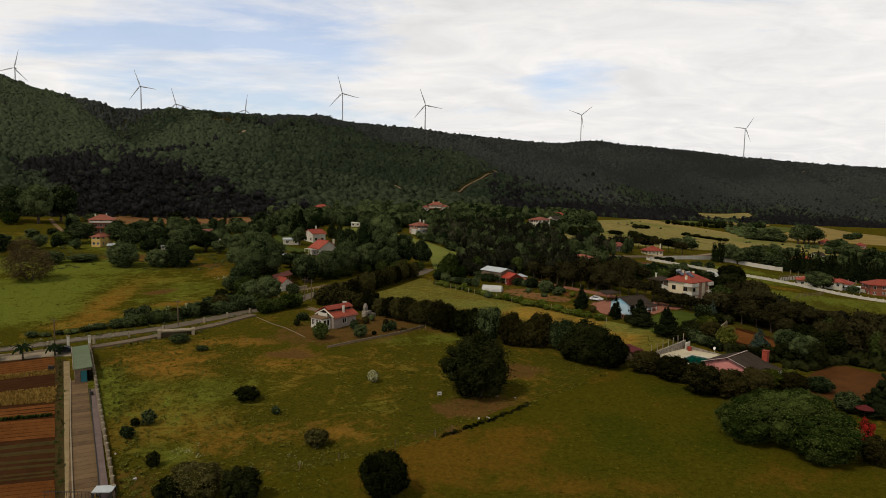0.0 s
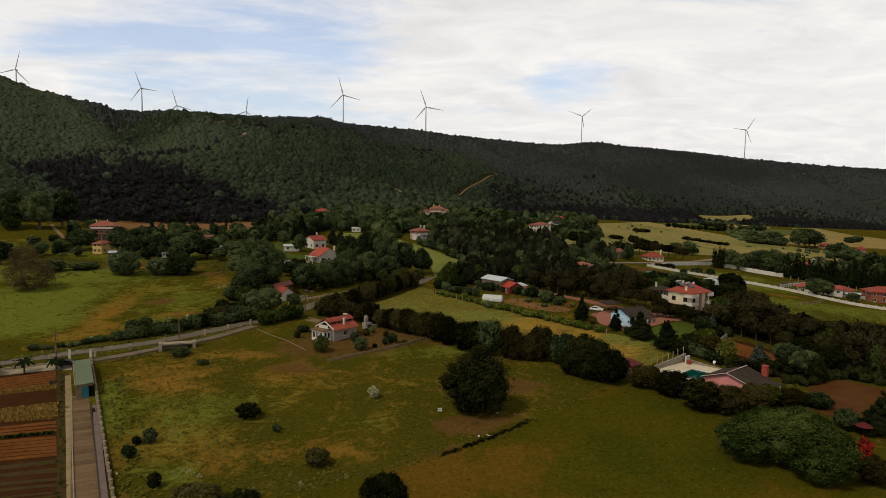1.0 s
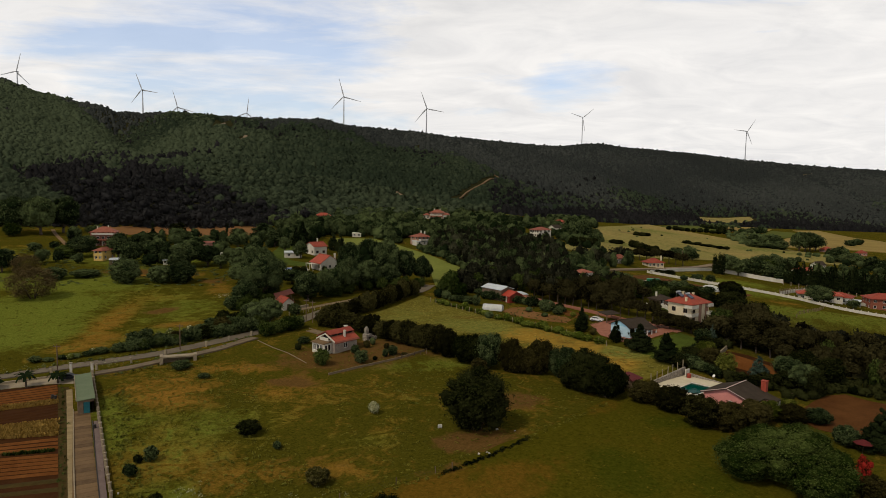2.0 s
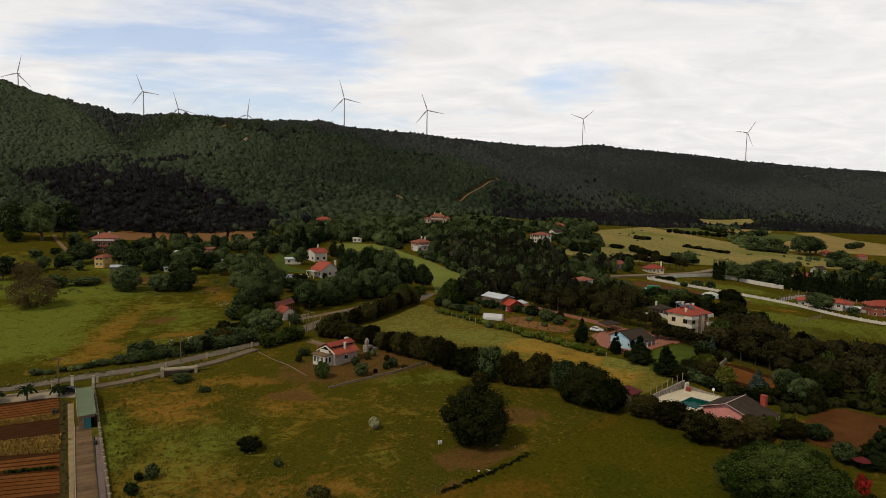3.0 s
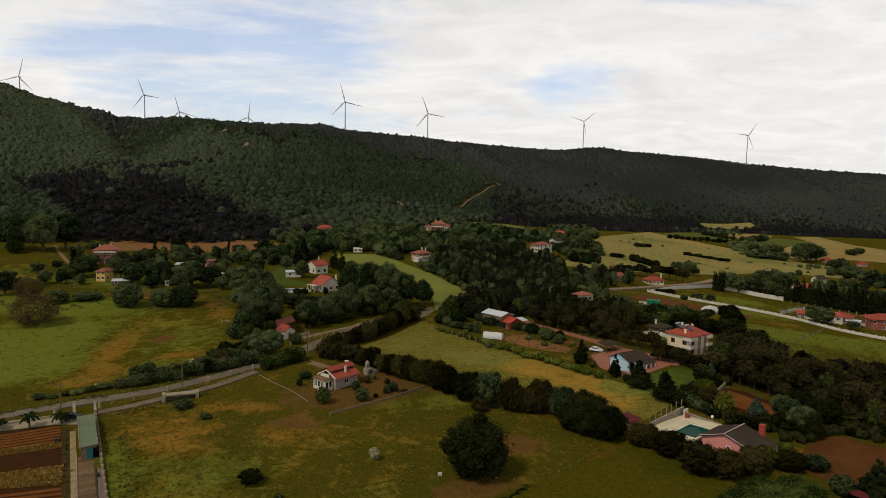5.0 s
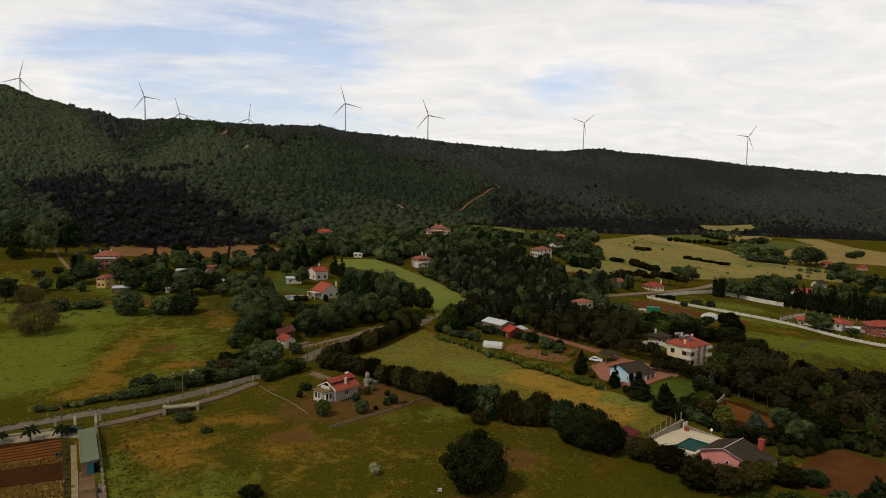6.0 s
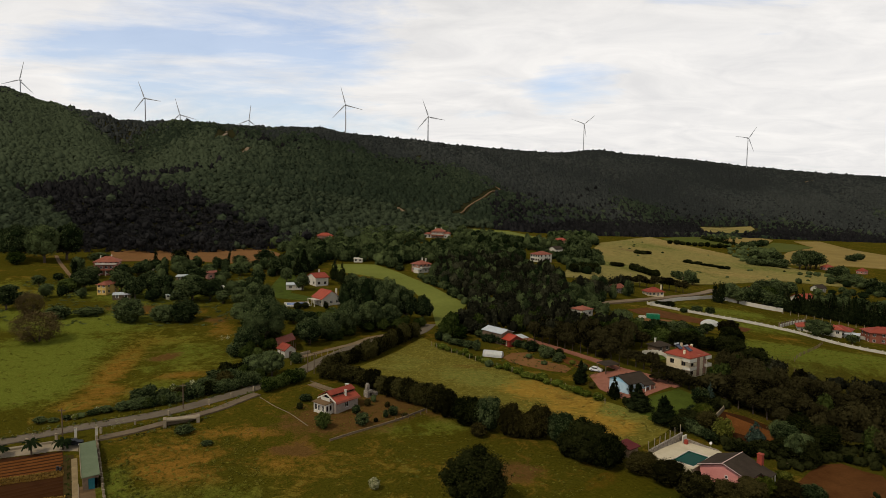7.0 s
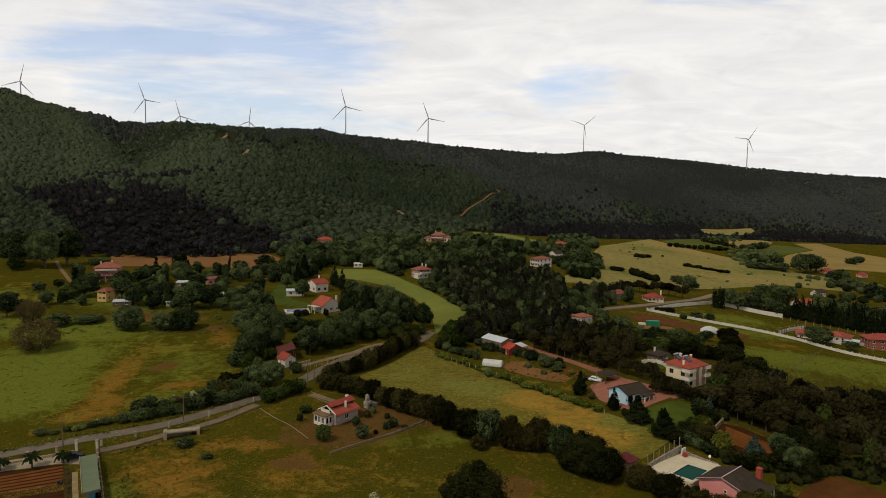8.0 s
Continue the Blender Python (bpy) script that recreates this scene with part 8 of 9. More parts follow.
plant("shrub", 28.4, 248.4, 2.8, 3.9)
plant("green_bush", 30.7, 229.6, 1.8, 2.9)
plant("green_bush", 35.0, 221.8, 1.6, 2.6)
plant("yellow_bush", 44.6, 221.1, 1.9, 2.8)
plant("green_bush", 46.6, 213.5, 2.8, 3.5)
plant("green_bush", 14.7, 258.4, 2.8, 5.2)
plant("green_bush", 16.8, 256.4, 2.9, 5.0)
plant("green_bush", 18.6, 254.1, 3.3, 4.3)
plant("green_bush", 20.6, 253.1, 3.3, 5.2)
plant("shrub", 42.5, 233.9, 2.5, 3.4)
plant("green_bush", 16.5, 251.4, 3.4, 4.0)
plant("green_bush", 18.9, 250.1, 3.7, 5.0)
plant("green_bush", 21.9, 249.0, 3.6, 4.5)
plant("green_bush", 24.0, 247.6, 2.9, 5.4)
plant("green_bush", 26.7, 246.0, 3.3, 5.2)
plant("green_bush", 29.0, 244.3, 3.0, 5.2)
plant("shrub", 16.0, 263.2, 3.1, 4.4)
plant("shrub", 18.1, 260.9, 3.4, 5.0)
plant("vine", -1.9, 242.2, 2.8, 2.7)
plant("vine", 0.2, 240.2, 3.0, 3.7)
plant("vine", 2.0, 237.7, 2.8, 3.8)
plant("vine", 4.1, 235.5, 2.2, 2.7)
plant("vine", 5.9, 232.7, 2.6, 2.6)
plant("vine", 7.6, 230.9, 3.0, 2.9)
plant("vine", 9.3, 228.9, 2.6, 3.4)
plant("vine", 11.4, 226.1, 2.0, 2.7)
plant("vine", 13.0, 224.0, 3.0, 2.5)
plant("vine", 14.9, 222.1, 2.4, 2.8)
plant("vine", 16.3, 220.6, 2.0, 3.0)
plant("vine", 18.2, 218.4, 2.4, 2.6)
plant("vine", 19.7, 216.8, 2.0, 3.1)
plant("vine", 21.2, 214.5, 2.8, 2.5)
plant("vine", 22.8, 213.3, 2.3, 3.6)
plant("vine", 24.6, 210.9, 3.6, 3.3)
plant("vine", 26.0, 209.5, 3.3, 2.6)
plant("vine", 27.4, 207.7, 2.2, 3.6)
plant("vine", 29.0, 205.9, 2.9, 3.5)
plant("vine", 30.5, 204.5, 2.8, 3.6)
plant("vine", 31.9, 203.0, 2.9, 3.1)
plant("vine", 33.1, 201.5, 2.7, 3.3)
plant("vine", 34.7, 199.6, 2.3, 3.5)
plant("vine", 35.7, 197.9, 3.0, 3.2)
plant("vine", 37.1, 196.5, 2.7, 3.3)
plant("vine", 38.7, 195.2, 2.2, 3.6)
plant("vine", 39.9, 193.5, 2.9, 2.7)
plant("vine", 40.9, 191.7, 2.4, 2.8)
plant("vine", 42.1, 189.7, 2.2, 2.4)
plant("vine", 43.4, 188.7, 2.9, 2.9)
plant("vine", 44.8, 186.9, 2.5, 3.1)
plant("vine", 45.9, 185.3, 2.9, 3.3)
plant("green_bush", 15.8, 218.3, 2.5, 3.5)
plant("green_bush", -1.5, 252.2, 3.7, 4.3)
plant("green_bush", 1.3, 249.3, 3.6, 4.2)
plant("green_bush", 4.2, 246.5, 2.4, 5.0)
plant("green_bush", 7.0, 244.6, 2.6, 5.2)
plant("green_bush", 9.7, 241.4, 3.2, 5.6)
plant("green_bush", 12.4, 238.7, 4.3, 3.6)
plant("pine", 35.9, 253.7, 8.0, 6.7)
plant("pine", 38.5, 250.4, 7.2, 6.0)
plant("pine", 40.9, 248.5, 7.0, 7.4)
plant("pine", 43.6, 245.0, 7.1, 6.9)
plant("pine", 45.6, 241.6, 6.5, 6.7)
plant("pine", 47.8, 237.9, 6.9, 5.7)
plant("pine", 50.2, 234.5, 8.1, 5.8)
plant("pine", 52.1, 231.5, 6.7, 5.4)
plant("pine", 54.1, 228.1, 6.3, 5.6)
plant("pine", 56.5, 226.4, 5.6, 6.8)
plant("pine", 58.4, 222.9, 6.3, 6.8)
plant("pine", 60.1, 219.1, 6.2, 6.0)
plant("pine", 62.0, 215.4, 5.4, 6.0)
plant("pine", 63.9, 212.6, 5.8, 6.6)
plant("pine", 65.5, 209.3, 5.3, 6.3)
plant("pine", 67.1, 206.5, 6.6, 5.8)
plant("pine", 68.7, 203.8, 4.2, 6.3)
plant("pine", 70.3, 200.9, 3.6, 5.7)
plant("pine", 72.0, 198.4, 3.6, 5.9)
plant("pine", 42.2, 261.1, 8.5, 6.6)
plant("pine", 46.1, 257.5, 7.2, 7.5)
plant("pine", 49.2, 253.0, 7.3, 7.0)
plant("pine", 52.6, 248.9, 8.8, 6.5)
plant("pine", 55.9, 244.3, 8.3, 6.9)
plant("pine", 58.8, 239.6, 8.1, 7.8)
plant("pine", 61.3, 235.6, 8.9, 7.5)
plant("pine", 70.2, 194.2, 4.2, 5.7)
plant("pine", 71.7, 192.0, 4.6, 5.7)
plant("pine", 73.0, 189.9, 4.1, 6.2)
plant("pine", 74.2, 187.5, 4.1, 5.2)
plant("pine", 75.7, 185.7, 4.5, 5.5)
plant("pine", 76.9, 183.6, 4.6, 5.1)
plant("pine", 65.8, 197.1, 2.7, 5.4)
plant("pine", 68.6, 194.6, 2.4, 5.6)
plant("pine", 70.8, 191.3, 3.4, 3.8)
plant("pine", 73.0, 189.1, 3.3, 5.3)
plant("pine", 64.4, 246.8, 5.9, 6.4)
plant("pine", 66.4, 243.4, 6.9, 6.4)
plant("pine", 68.4, 240.9, 7.5, 6.8)
plant("pine", 70.6, 238.7, 6.7, 7.9)
plant("pine", 72.7, 236.5, 6.0, 7.4)
plant("broad", 81.6, 271.4, 6.0, 7.3)
plant("broad", 85.3, 271.5, 5.6, 8.6)
plant("broad", 87.9, 269.5, 7.5, 7.1)
plant("broad", 92.2, 270.3, 6.7, 9.3)
plant("broad", 95.2, 269.4, 7.4, 9.0)
plant("broad", 98.4, 268.6, 7.9, 8.0)
plant("broad", 102.2, 269.0, 7.0, 7.1)
plant("broad", 105.3, 267.7, 6.2, 8.4)
plant("shrub", 87.1, 242.8, 6.5, 6.6)
plant("shrub", 90.5, 243.0, 6.1, 8.5)
plant("shrub", 94.4, 244.9, 6.5, 8.9)
plant("shrub", 98.0, 245.8, 5.2, 7.2)
plant("shrub", 102.5, 247.6, 5.1, 7.9)
plant("oak", 111.0, 249.8, 9.8, 11.0)
plant("shrub", 108.7, 244.0, 8.2, 14.0)
plant("pine", 78.2, 176.6, 5.4, 5.6)
plant("pine", 80.9, 174.2, 5.8, 6.0)
plant("pine", 83.6, 171.4, 5.2, 5.8)
plant("pine", 86.0, 168.4, 5.8, 6.2)
plant("pine", 87.8, 165.0, 5.4, 6.0)
plant("pine", 88.6, 161.6, 5.0, 5.6)
plant("pine", 122.5, 279.1, 9.7, 11.7)
plant("broad", 120.3, 295.3, 5.0, 8.4)
plant("shrub", 114.3, 236.9, 10.0, 14.3)
plant("pine", 90.9, 169.4, 8.6, 13.0)
plant("pine", 87.1, 179.2, 7.0, 10.3)
plant("pine", 80.4, 182.3, 6.8, 8.9)
plant("oak", 89.7, 159.2, 5.9, 9.2)
plant("oak", 92.4, 154.5, 6.6, 9.7)
plant("green_bush", 67.5, 170.1, 3.0, 4.6)
plant("green_bush", 68.2, 167.7, 3.2, 4.7)
plant("green_bush", 69.1, 165.5, 3.9, 5.0)
plant("green_bush", 69.9, 163.3, 3.0, 4.6)
plant("shrub", 71.4, 175.5, 3.3, 4.1)
plant("shrub", 72.8, 174.8, 2.7, 4.7)
plant("shrub", 73.5, 173.5, 3.3, 5.0)
plant("pine", 92.5, 169.6, 6.8, 9.7)
plant("oak", 90.2, 161.4, 5.4, 8.0)
plant("pine", 89.2, 178.6, 6.3, 8.2)
plant("pine", 87.2, 186.0, 6.7, 8.0)
plant("shrub", 60.3, 162.9, 3.7, 5.4)
plant("green_bush", 62.5, 163.7, 3.4, 5.3)
plant("green_bush", 63.5, 161.9, 3.3, 4.9)
plant("green_bush", 64.7, 160.4, 2.7, 4.1)
plant("green_bush", 66.0, 158.7, 2.7, 3.6)
plant("green_bush", 66.8, 157.4, 2.5, 4.2)
plant("shrub", 82.5, 177.3, 4.4, 4.6)
plant("shrub", 83.2, 175.7, 4.4, 4.9)
plant("shrub", 84.9, 174.8, 2.8, 5.7)
plant("shrub", 85.8, 173.0, 3.1, 5.3)
plant("green_bush", 85.5, 160.1, 4.2, 6.7)
plant("green_bush", 85.7, 158.2, 5.0, 7.5)
plant("green_bush", 86.0, 156.4, 4.6, 6.9)
plant("green_bush", 86.1, 153.9, 3.8, 5.4)
plant("green_bush", 86.7, 152.7, 4.1, 7.4)
plant("oak", 82.9, 150.9, 4.4, 10.0)
plant("broad", 83.9, 148.7, 7.2, 7.0)
plant("oak", 85.3, 147.0, 6.6, 6.9)
plant("shrub", 76.9, 152.3, 3.4, 5.3)
plant("shrub", 71.0, 153.7, 2.6, 4.3)
plant("shrub", 72.1, 152.3, 2.8, 4.3)
plant("shrub", 73.5, 151.0, 3.1, 4.0)
plant("broad", 185.6, 322.7, 9.7, 14.2)
plant("broad", 191.5, 326.7, 8.3, 11.2)
plant("broad", 200.8, 317.6, 4.8, 7.2)
plant("cypress", 165.3, 396.3, 11.7, 4.5)
plant("cypress", 166.5, 394.9, 13.0, 4.4)
plant("cypress", 168.2, 394.4, 12.7, 4.6)
plant("broad", 179.1, 405.6, 12.3, 12.7)
plant("broad", 181.7, 401.4, 9.9, 12.0)
plant("broad", 187.7, 402.9, 11.8, 15.0)
plant("broad", 190.9, 399.7, 13.4, 15.0)
plant("broad", 194.9, 397.3, 12.0, 11.3)
plant("broad", 199.8, 397.0, 10.0, 13.6)
plant("broad", 204.0, 395.3, 9.9, 14.8)
plant("bright", 200.0, 415.6, 10.9, 13.1)
plant("bright", 206.1, 415.5, 11.6, 13.5)
plant("spruce", 205.8, 391.8, 14.0, 8.7)
plant("spruce", 207.7, 390.4, 12.4, 6.8)
plant("spruce", 209.8, 389.3, 14.9, 7.5)
plant("spruce", 212.1, 388.6, 13.1, 8.3)
plant("spruce", 214.2, 387.9, 15.8, 7.5)
plant("spruce", 215.9, 385.9, 13.2, 6.8)
plant("spruce", 218.5, 385.3, 13.7, 8.7)
plant("spruce", 220.8, 384.9, 15.6, 7.3)
plant("spruce", 221.6, 382.2, 12.1, 6.7)
plant("spruce", 223.7, 381.2, 12.1, 7.4)
plant("spruce", 225.5, 380.3, 14.4, 7.1)
plant("spruce", 228.4, 380.2, 16.1, 8.5)
plant("spruce", 229.2, 377.6, 12.8, 6.6)
plant("spruce", 231.0, 376.3, 13.0, 7.9)
plant("spruce", 233.0, 375.4, 14.7, 8.3)
plant("spruce", 235.0, 373.7, 16.3, 6.6)
plant("spruce", 236.4, 372.3, 16.7, 7.2)
plant("spruce", 239.1, 372.1, 14.9, 8.0)
plant("spruce", 240.0, 369.5, 15.3, 7.5)
plant("spruce", 241.7, 368.1, 14.1, 7.3)
plant("spruce", 244.1, 367.9, 15.5, 8.6)
plant("spruce", 245.3, 366.3, 13.7, 6.7)
plant("spruce", 247.1, 364.8, 15.2, 7.9)
plant("spruce", 248.5, 363.4, 13.1, 7.4)
plant("spruce", 250.3, 362.6, 16.0, 8.0)
plant("broad", 240.8, 417.5, 9.7, 11.2)
plant("broad", 247.7, 418.4, 11.2, 14.7)
plant("broad", 251.6, 414.1, 9.5, 13.9)
plant("broad", 255.9, 411.9, 10.4, 11.7)
plant("broad", 263.2, 412.5, 11.3, 15.1)
plant("broad", 268.2, 410.6, 7.6, 17.8)
plant("broad", 272.1, 407.3, 10.4, 15.4)
plant("green_bush", 227.8, 465.4, 10.0, 17.8)
plant("green_bush", 236.7, 467.2, 11.4, 12.5)
plant("green_bush", 247.6, 471.2, 9.8, 15.3)
plant("green_bush", 136.1, 349.4, 4.0, 7.2)
plant("green_bush", 142.9, 348.0, 4.7, 6.5)
plant("green_bush", 127.4, 343.8, 2.8, 5.1)
plant("shrub", 117.4, 355.6, 2.6, 6.5)
plant("shrub", 121.7, 358.0, 2.3, 9.3)
plant("shrub", 124.3, 357.0, 3.2, 6.7)
plant("pine", 116.6, 418.1, 6.3, 9.1)
plant("pine", 121.2, 417.7, 6.4, 9.0)
plant("pine", 125.1, 416.5, 8.4, 9.2)
plant("pine", 129.6, 417.1, 6.4, 9.2)
plant("pine", 134.2, 416.8, 8.9, 7.5)
plant("pine", 140.3, 419.0, 8.7, 9.4)
plant("pine", 144.6, 418.5, 8.9, 8.1)
plant("pine", 148.2, 416.4, 8.3, 7.5)
plant("pine", 153.1, 416.9, 8.1, 9.2)
plant("broad", 175.8, 461.8, 7.0, 11.1)
plant("shrub", 87.7, 442.6, 6.7, 8.2)
plant("shrub", 94.4, 448.5, 7.4, 8.6)
plant("shrub", 100.9, 456.9, 6.4, 9.8)
plant("shrub", 106.0, 459.2, 7.3, 8.8)
plant("shrub", 134.1, 516.8, 3.8, 9.4)
plant("shrub", 138.2, 517.5, 3.7, 9.8)
plant("shrub", 144.8, 503.3, 6.3, 6.6)
plant("shrub", 147.1, 499.8, 6.2, 6.8)
plant("shrub", 149.6, 495.5, 5.7, 8.8)
plant("shrub", 152.0, 489.7, 5.1, 7.2)
plant("shrub", 153.5, 484.5, 5.0, 8.5)
plant("shrub", 155.6, 481.0, 5.8, 7.2)
plant("green_bush", 175.1, 492.9, 5.8, 10.7)
plant("green_bush", 176.5, 483.1, 4.5, 11.0)
plant("green_bush", 177.7, 473.8, 9.6, 12.4)
plant("shrub", 231.2, 623.4, 3.7, 10.3)
plant("shrub", 234.0, 618.9, 2.7, 8.4)
plant("shrub", 239.6, 619.4, 3.3, 10.7)
plant("shrub", 243.2, 612.7, 2.6, 7.9)
plant("shrub", 247.5, 611.0, 2.9, 9.2)
plant("shrub", 251.9, 609.0, 2.5, 9.7)
plant("shrub", 253.5, 600.7, 3.2, 7.7)
plant("shrub", 259.2, 600.6, 3.3, 8.4)
plant("shrub", 193.7, 660.6, 4.5, 7.7)
plant("shrub", 199.5, 661.3, 4.4, 9.5)
plant("shrub", 207.4, 670.0, 3.8, 10.1)
plant("green_bush", 96.2, 508.2, 10.4, 13.5)
plant("green_bush", 102.3, 509.8, 15.2, 17.2)
plant("green_bush", 108.4, 514.0, 15.2, 18.3)
plant("green_bush", 113.4, 512.8, 8.4, 13.2)
plant("green_bush", 118.6, 513.3, 9.7, 12.4)
plant("green_bush", 114.4, 590.0, 14.2, 17.9)
plant("green_bush", 123.3, 605.0, 11.5, 18.5)
plant("green_bush", 131.0, 613.0, 12.5, 13.3)
plant("broad", 358.1, 659.7, 22.0, 21.1)
plant("broad", 368.8, 668.4, 20.7, 19.2)
plant("broad", 379.4, 679.0, 19.8, 22.8)
plant("broad", 391.2, 689.7, 17.7, 23.0)
plant("green_bush", 314.8, 671.4, 7.7, 16.2)
plant("green_bush", 319.4, 666.6, 7.6, 16.5)
plant("green_bush", 326.3, 669.6, 4.8, 13.5)
plant("green_bush", 332.4, 667.5, 4.9, 13.8)
plant("green_bush", 338.2, 667.6, 7.1, 10.7)
plant("green_bush", 341.8, 662.7, 10.2, 17.6)
plant("green_bush", 362.4, 767.5, 9.8, 14.9)
plant("green_bush", 367.6, 764.4, 7.8, 16.8)
plant("green_bush", 367.6, 751.4, 9.8, 13.7)
plant("green_bush", 376.4, 752.7, 10.6, 21.0)
plant("green_bush", 375.9, 741.3, 12.4, 16.4)
plant("shrub", 308.4, 900.0, 5.8, 8.9)
plant("shrub", 315.8, 895.3, 7.3, 11.4)
plant("shrub", 324.8, 898.6, 5.6, 8.9)
plant("shrub", 335.8, 905.9, 5.1, 8.4)
plant("shrub", 342.8, 901.4, 5.6, 8.4)
plant("shrub", 352.0, 903.0, 6.3, 11.2)
plant("shrub", 362.2, 906.1, 7.2, 8.1)
plant("shrub", 369.6, 902.3, 4.9, 11.6)
plant("shrub", 377.8, 901.8, 7.0, 11.9)
plant("shrub", 388.6, 906.2, 4.9, 12.0)
plant("spruce", 440.9, 1119.9, 9.5, 13.0)
plant("spruce", 440.0, 1100.6, 8.2, 16.5)
plant("spruce", 438.2, 1075.3, 7.7, 12.1)
plant("spruce", 439.1, 1059.5, 9.9, 15.9)
plant("spruce", 440.0, 1039.3, 10.0, 14.5)
plant("spruce", 434.7, 1012.3, 9.5, 12.1)
plant("spruce", 437.8, 999.0, 9.9, 14.8)
plant("green_bush", 427.9, 942.8, 9.6, 12.4)
plant("green_bush", 450.0, 970.0, 8.4, 17.1)
plant("green_bush", 464.9, 985.0, 10.6, 17.7)
plant("green_bush", 484.0, 1007.0, 11.6, 12.6)
plant("green_bush", 503.3, 1030.7, 10.1, 12.9)
plant("green_bush", 508.0, 818.8, 8.1, 18.5)
plant("green_bush", 533.4, 845.1, 9.4, 17.1)
plant("green_bush", 347.8, 573.4, 6.8, 15.8)
plant("green_bush", 347.7, 566.2, 8.9, 14.5)
plant("green_bush", 351.4, 561.2, 11.3, 19.0)
plant("green_bush", 351.0, 553.3, 7.9, 13.7)
plant("green_bush", 353.8, 547.6, 6.4, 15.3)
plant("green_bush", 352.3, 537.0, 11.1, 16.0)
plant("green_bush", 355.2, 534.9, 6.8, 14.6)
plant("green_bush", 353.3, 523.2, 10.2, 10.7)
plant("green_bush", 372.7, 627.1, 9.1, 15.3)
plant("green_bush", 378.7, 625.4, 11.3, 14.5)
plant("green_bush", 381.6, 621.5, 10.3, 9.8)


# ---- woods ----
PALE = [(520, 1320), (546.3, 1425.0), (624.1, 1456.6), (692.0, 1486.0), (690, 1440), (640, 1370), (570, 1320)]
GLADE = [(10.5, 741.1), (34.4, 777.0), (72.6, 755.7), (117.5, 728.8), (96.0, 618.0), (68.0, 604.0), (44.0, 640.0), (22.0, 684.0)]


def wood(poly, gap, high, wide, r, zone=0.0):
    x, y = scatter(poly, gap, r, 0.42 if gap < 12 else 1.3)
    ok = ~inside(GLADE, x, y)
    x, y = x[ok], y[ok]
    n = len(x)
    return np.stack([x, y, high * r.uniform(0.7, 1.25, n), wide * r.uniform(0.75, 1.25, n), (zone + r.normal(0.45, 0.25, n)).clip(-0.3, 1.2)], 1)


r_wood = np.random.default_rng(21)
pines_parts = []
pines_parts.append(wood([(-2.0, 258.1), (3.7, 274.5), (13.0, 297.6), (20.2, 268.4), (15.2, 262.7), (3.6, 251.9)], 5.0, 9.0, 7.0, r_wood))
pines_parts.append(wood([(20.3, 270.2), (16.3, 295.7), (5.8, 348.4), (-3.7, 377.1), (4.7, 401.0), (32.8, 404.2), (59.9, 397.2), (69.0, 370.6), (61.4, 313.2), (67.7, 280.9), (76.6, 260.3), (72.9, 226.3), (53.9, 230.1), (37.4, 256.8)], 4.1, 8.0, 4.9, r_wood))
pines_parts.append(wood([(-24.4, 432.8), (-4.8, 384.3), (4.7, 401.0), (59.9, 397.2), (72.3, 371.2), (109.5, 401.4), (113.2, 378.1), (77.8, 337.5), (71.5, 385.1), (68.1, 454.1), (46.7, 478.3), (5.2, 472.8), (-9.9, 425.2)], 4.6, 8.4, 5.4, r_wood))
pines_parts.append(wood([(72, 192), (84, 199), (102, 222), (116, 229), (132, 232), (150, 233), (170, 230), (160, 195), (110, 153), (102, 160), (95, 162), (92, 167), (85, 174), (77, 180)], 7.4, 9.0, 7.6, r_wood))
pines_parts.append(wood([(84, 197), (90, 210), (103, 236), (112, 241), (124, 238), (116, 218), (104, 198), (92, 184)], 4.8, 8.0, 6.5, r_wood))
pines_parts.append(wood([(86.5, 152.0), (93.7, 159.6), (103.1, 160.9), (112.0, 151.4), (106.0, 142.0), (101.6, 145.0), (98.0, 148.0), (94.0, 151.0)], 6.0, 7.6, 6.2, r_wood))
pines = np.concatenate(pines_parts)
leafy_parts = []
leafy_parts.append(wood([(-83.3, 264.2), (-88.3, 296.5), (-75.4, 302.3), (-60.3, 231.7), (-55.3, 200.2), (-61.4, 194.1), (-64.7, 200.7), (-69.9, 225.6)], 5.0, 5.0, 5.5, r_wood, 0.1))
leafy_parts.append(wood([(-58.7, 252.8), (-55.5, 281.7), (-37.9, 298.9), (-7.1, 273.7), (-12.5, 270.0), (-30.3, 261.7), (-39.0, 249.3), (-47.6, 241.7), (-51.7, 244.9)], 4.6, 5.0, 5.5, r_wood, 0.1))
leafy_parts.append(wood([(-107.4, 409.2), (-106.3, 458.1), (-87.0, 483.7), (-41.4, 490.0), (-18.3, 448.4), (-32.2, 427.2), (-50.2, 454.7), (-80.0, 456.1), (-85.6, 407.4), (-90.5, 390.3)], 6.2, 9.0, 7.5, r_wood))
leafy_parts.append(wood([(-46.5, 449.9), (-31.1, 436.8), (-3.8, 388.2), (18.1, 321.8), (18.8, 293.8), (13.7, 309.1), (-6.1, 366.3), (-30.8, 418.2)], 4.5, 4.2, 5.5, r_wood, 0.1))
leafy_parts.append(wood([(-133.3, 516.7), (-110.6, 560.5), (-44.2, 580.8), (-29.1, 497.9), (-78.8, 484.8), (-111.4, 463.0)], 6.2, 8.5, 7.6, r_wood, 0.1))
leafy_parts.append(wood([(-35.4, 467.5), (-31.2, 532.9), (1.1, 579.5), (44.1, 552.8), (63.6, 480.5), (44.2, 451.1), (5.2, 472.8), (-17.2, 424.3)], 6.2, 8.0, 7.5, r_wood))
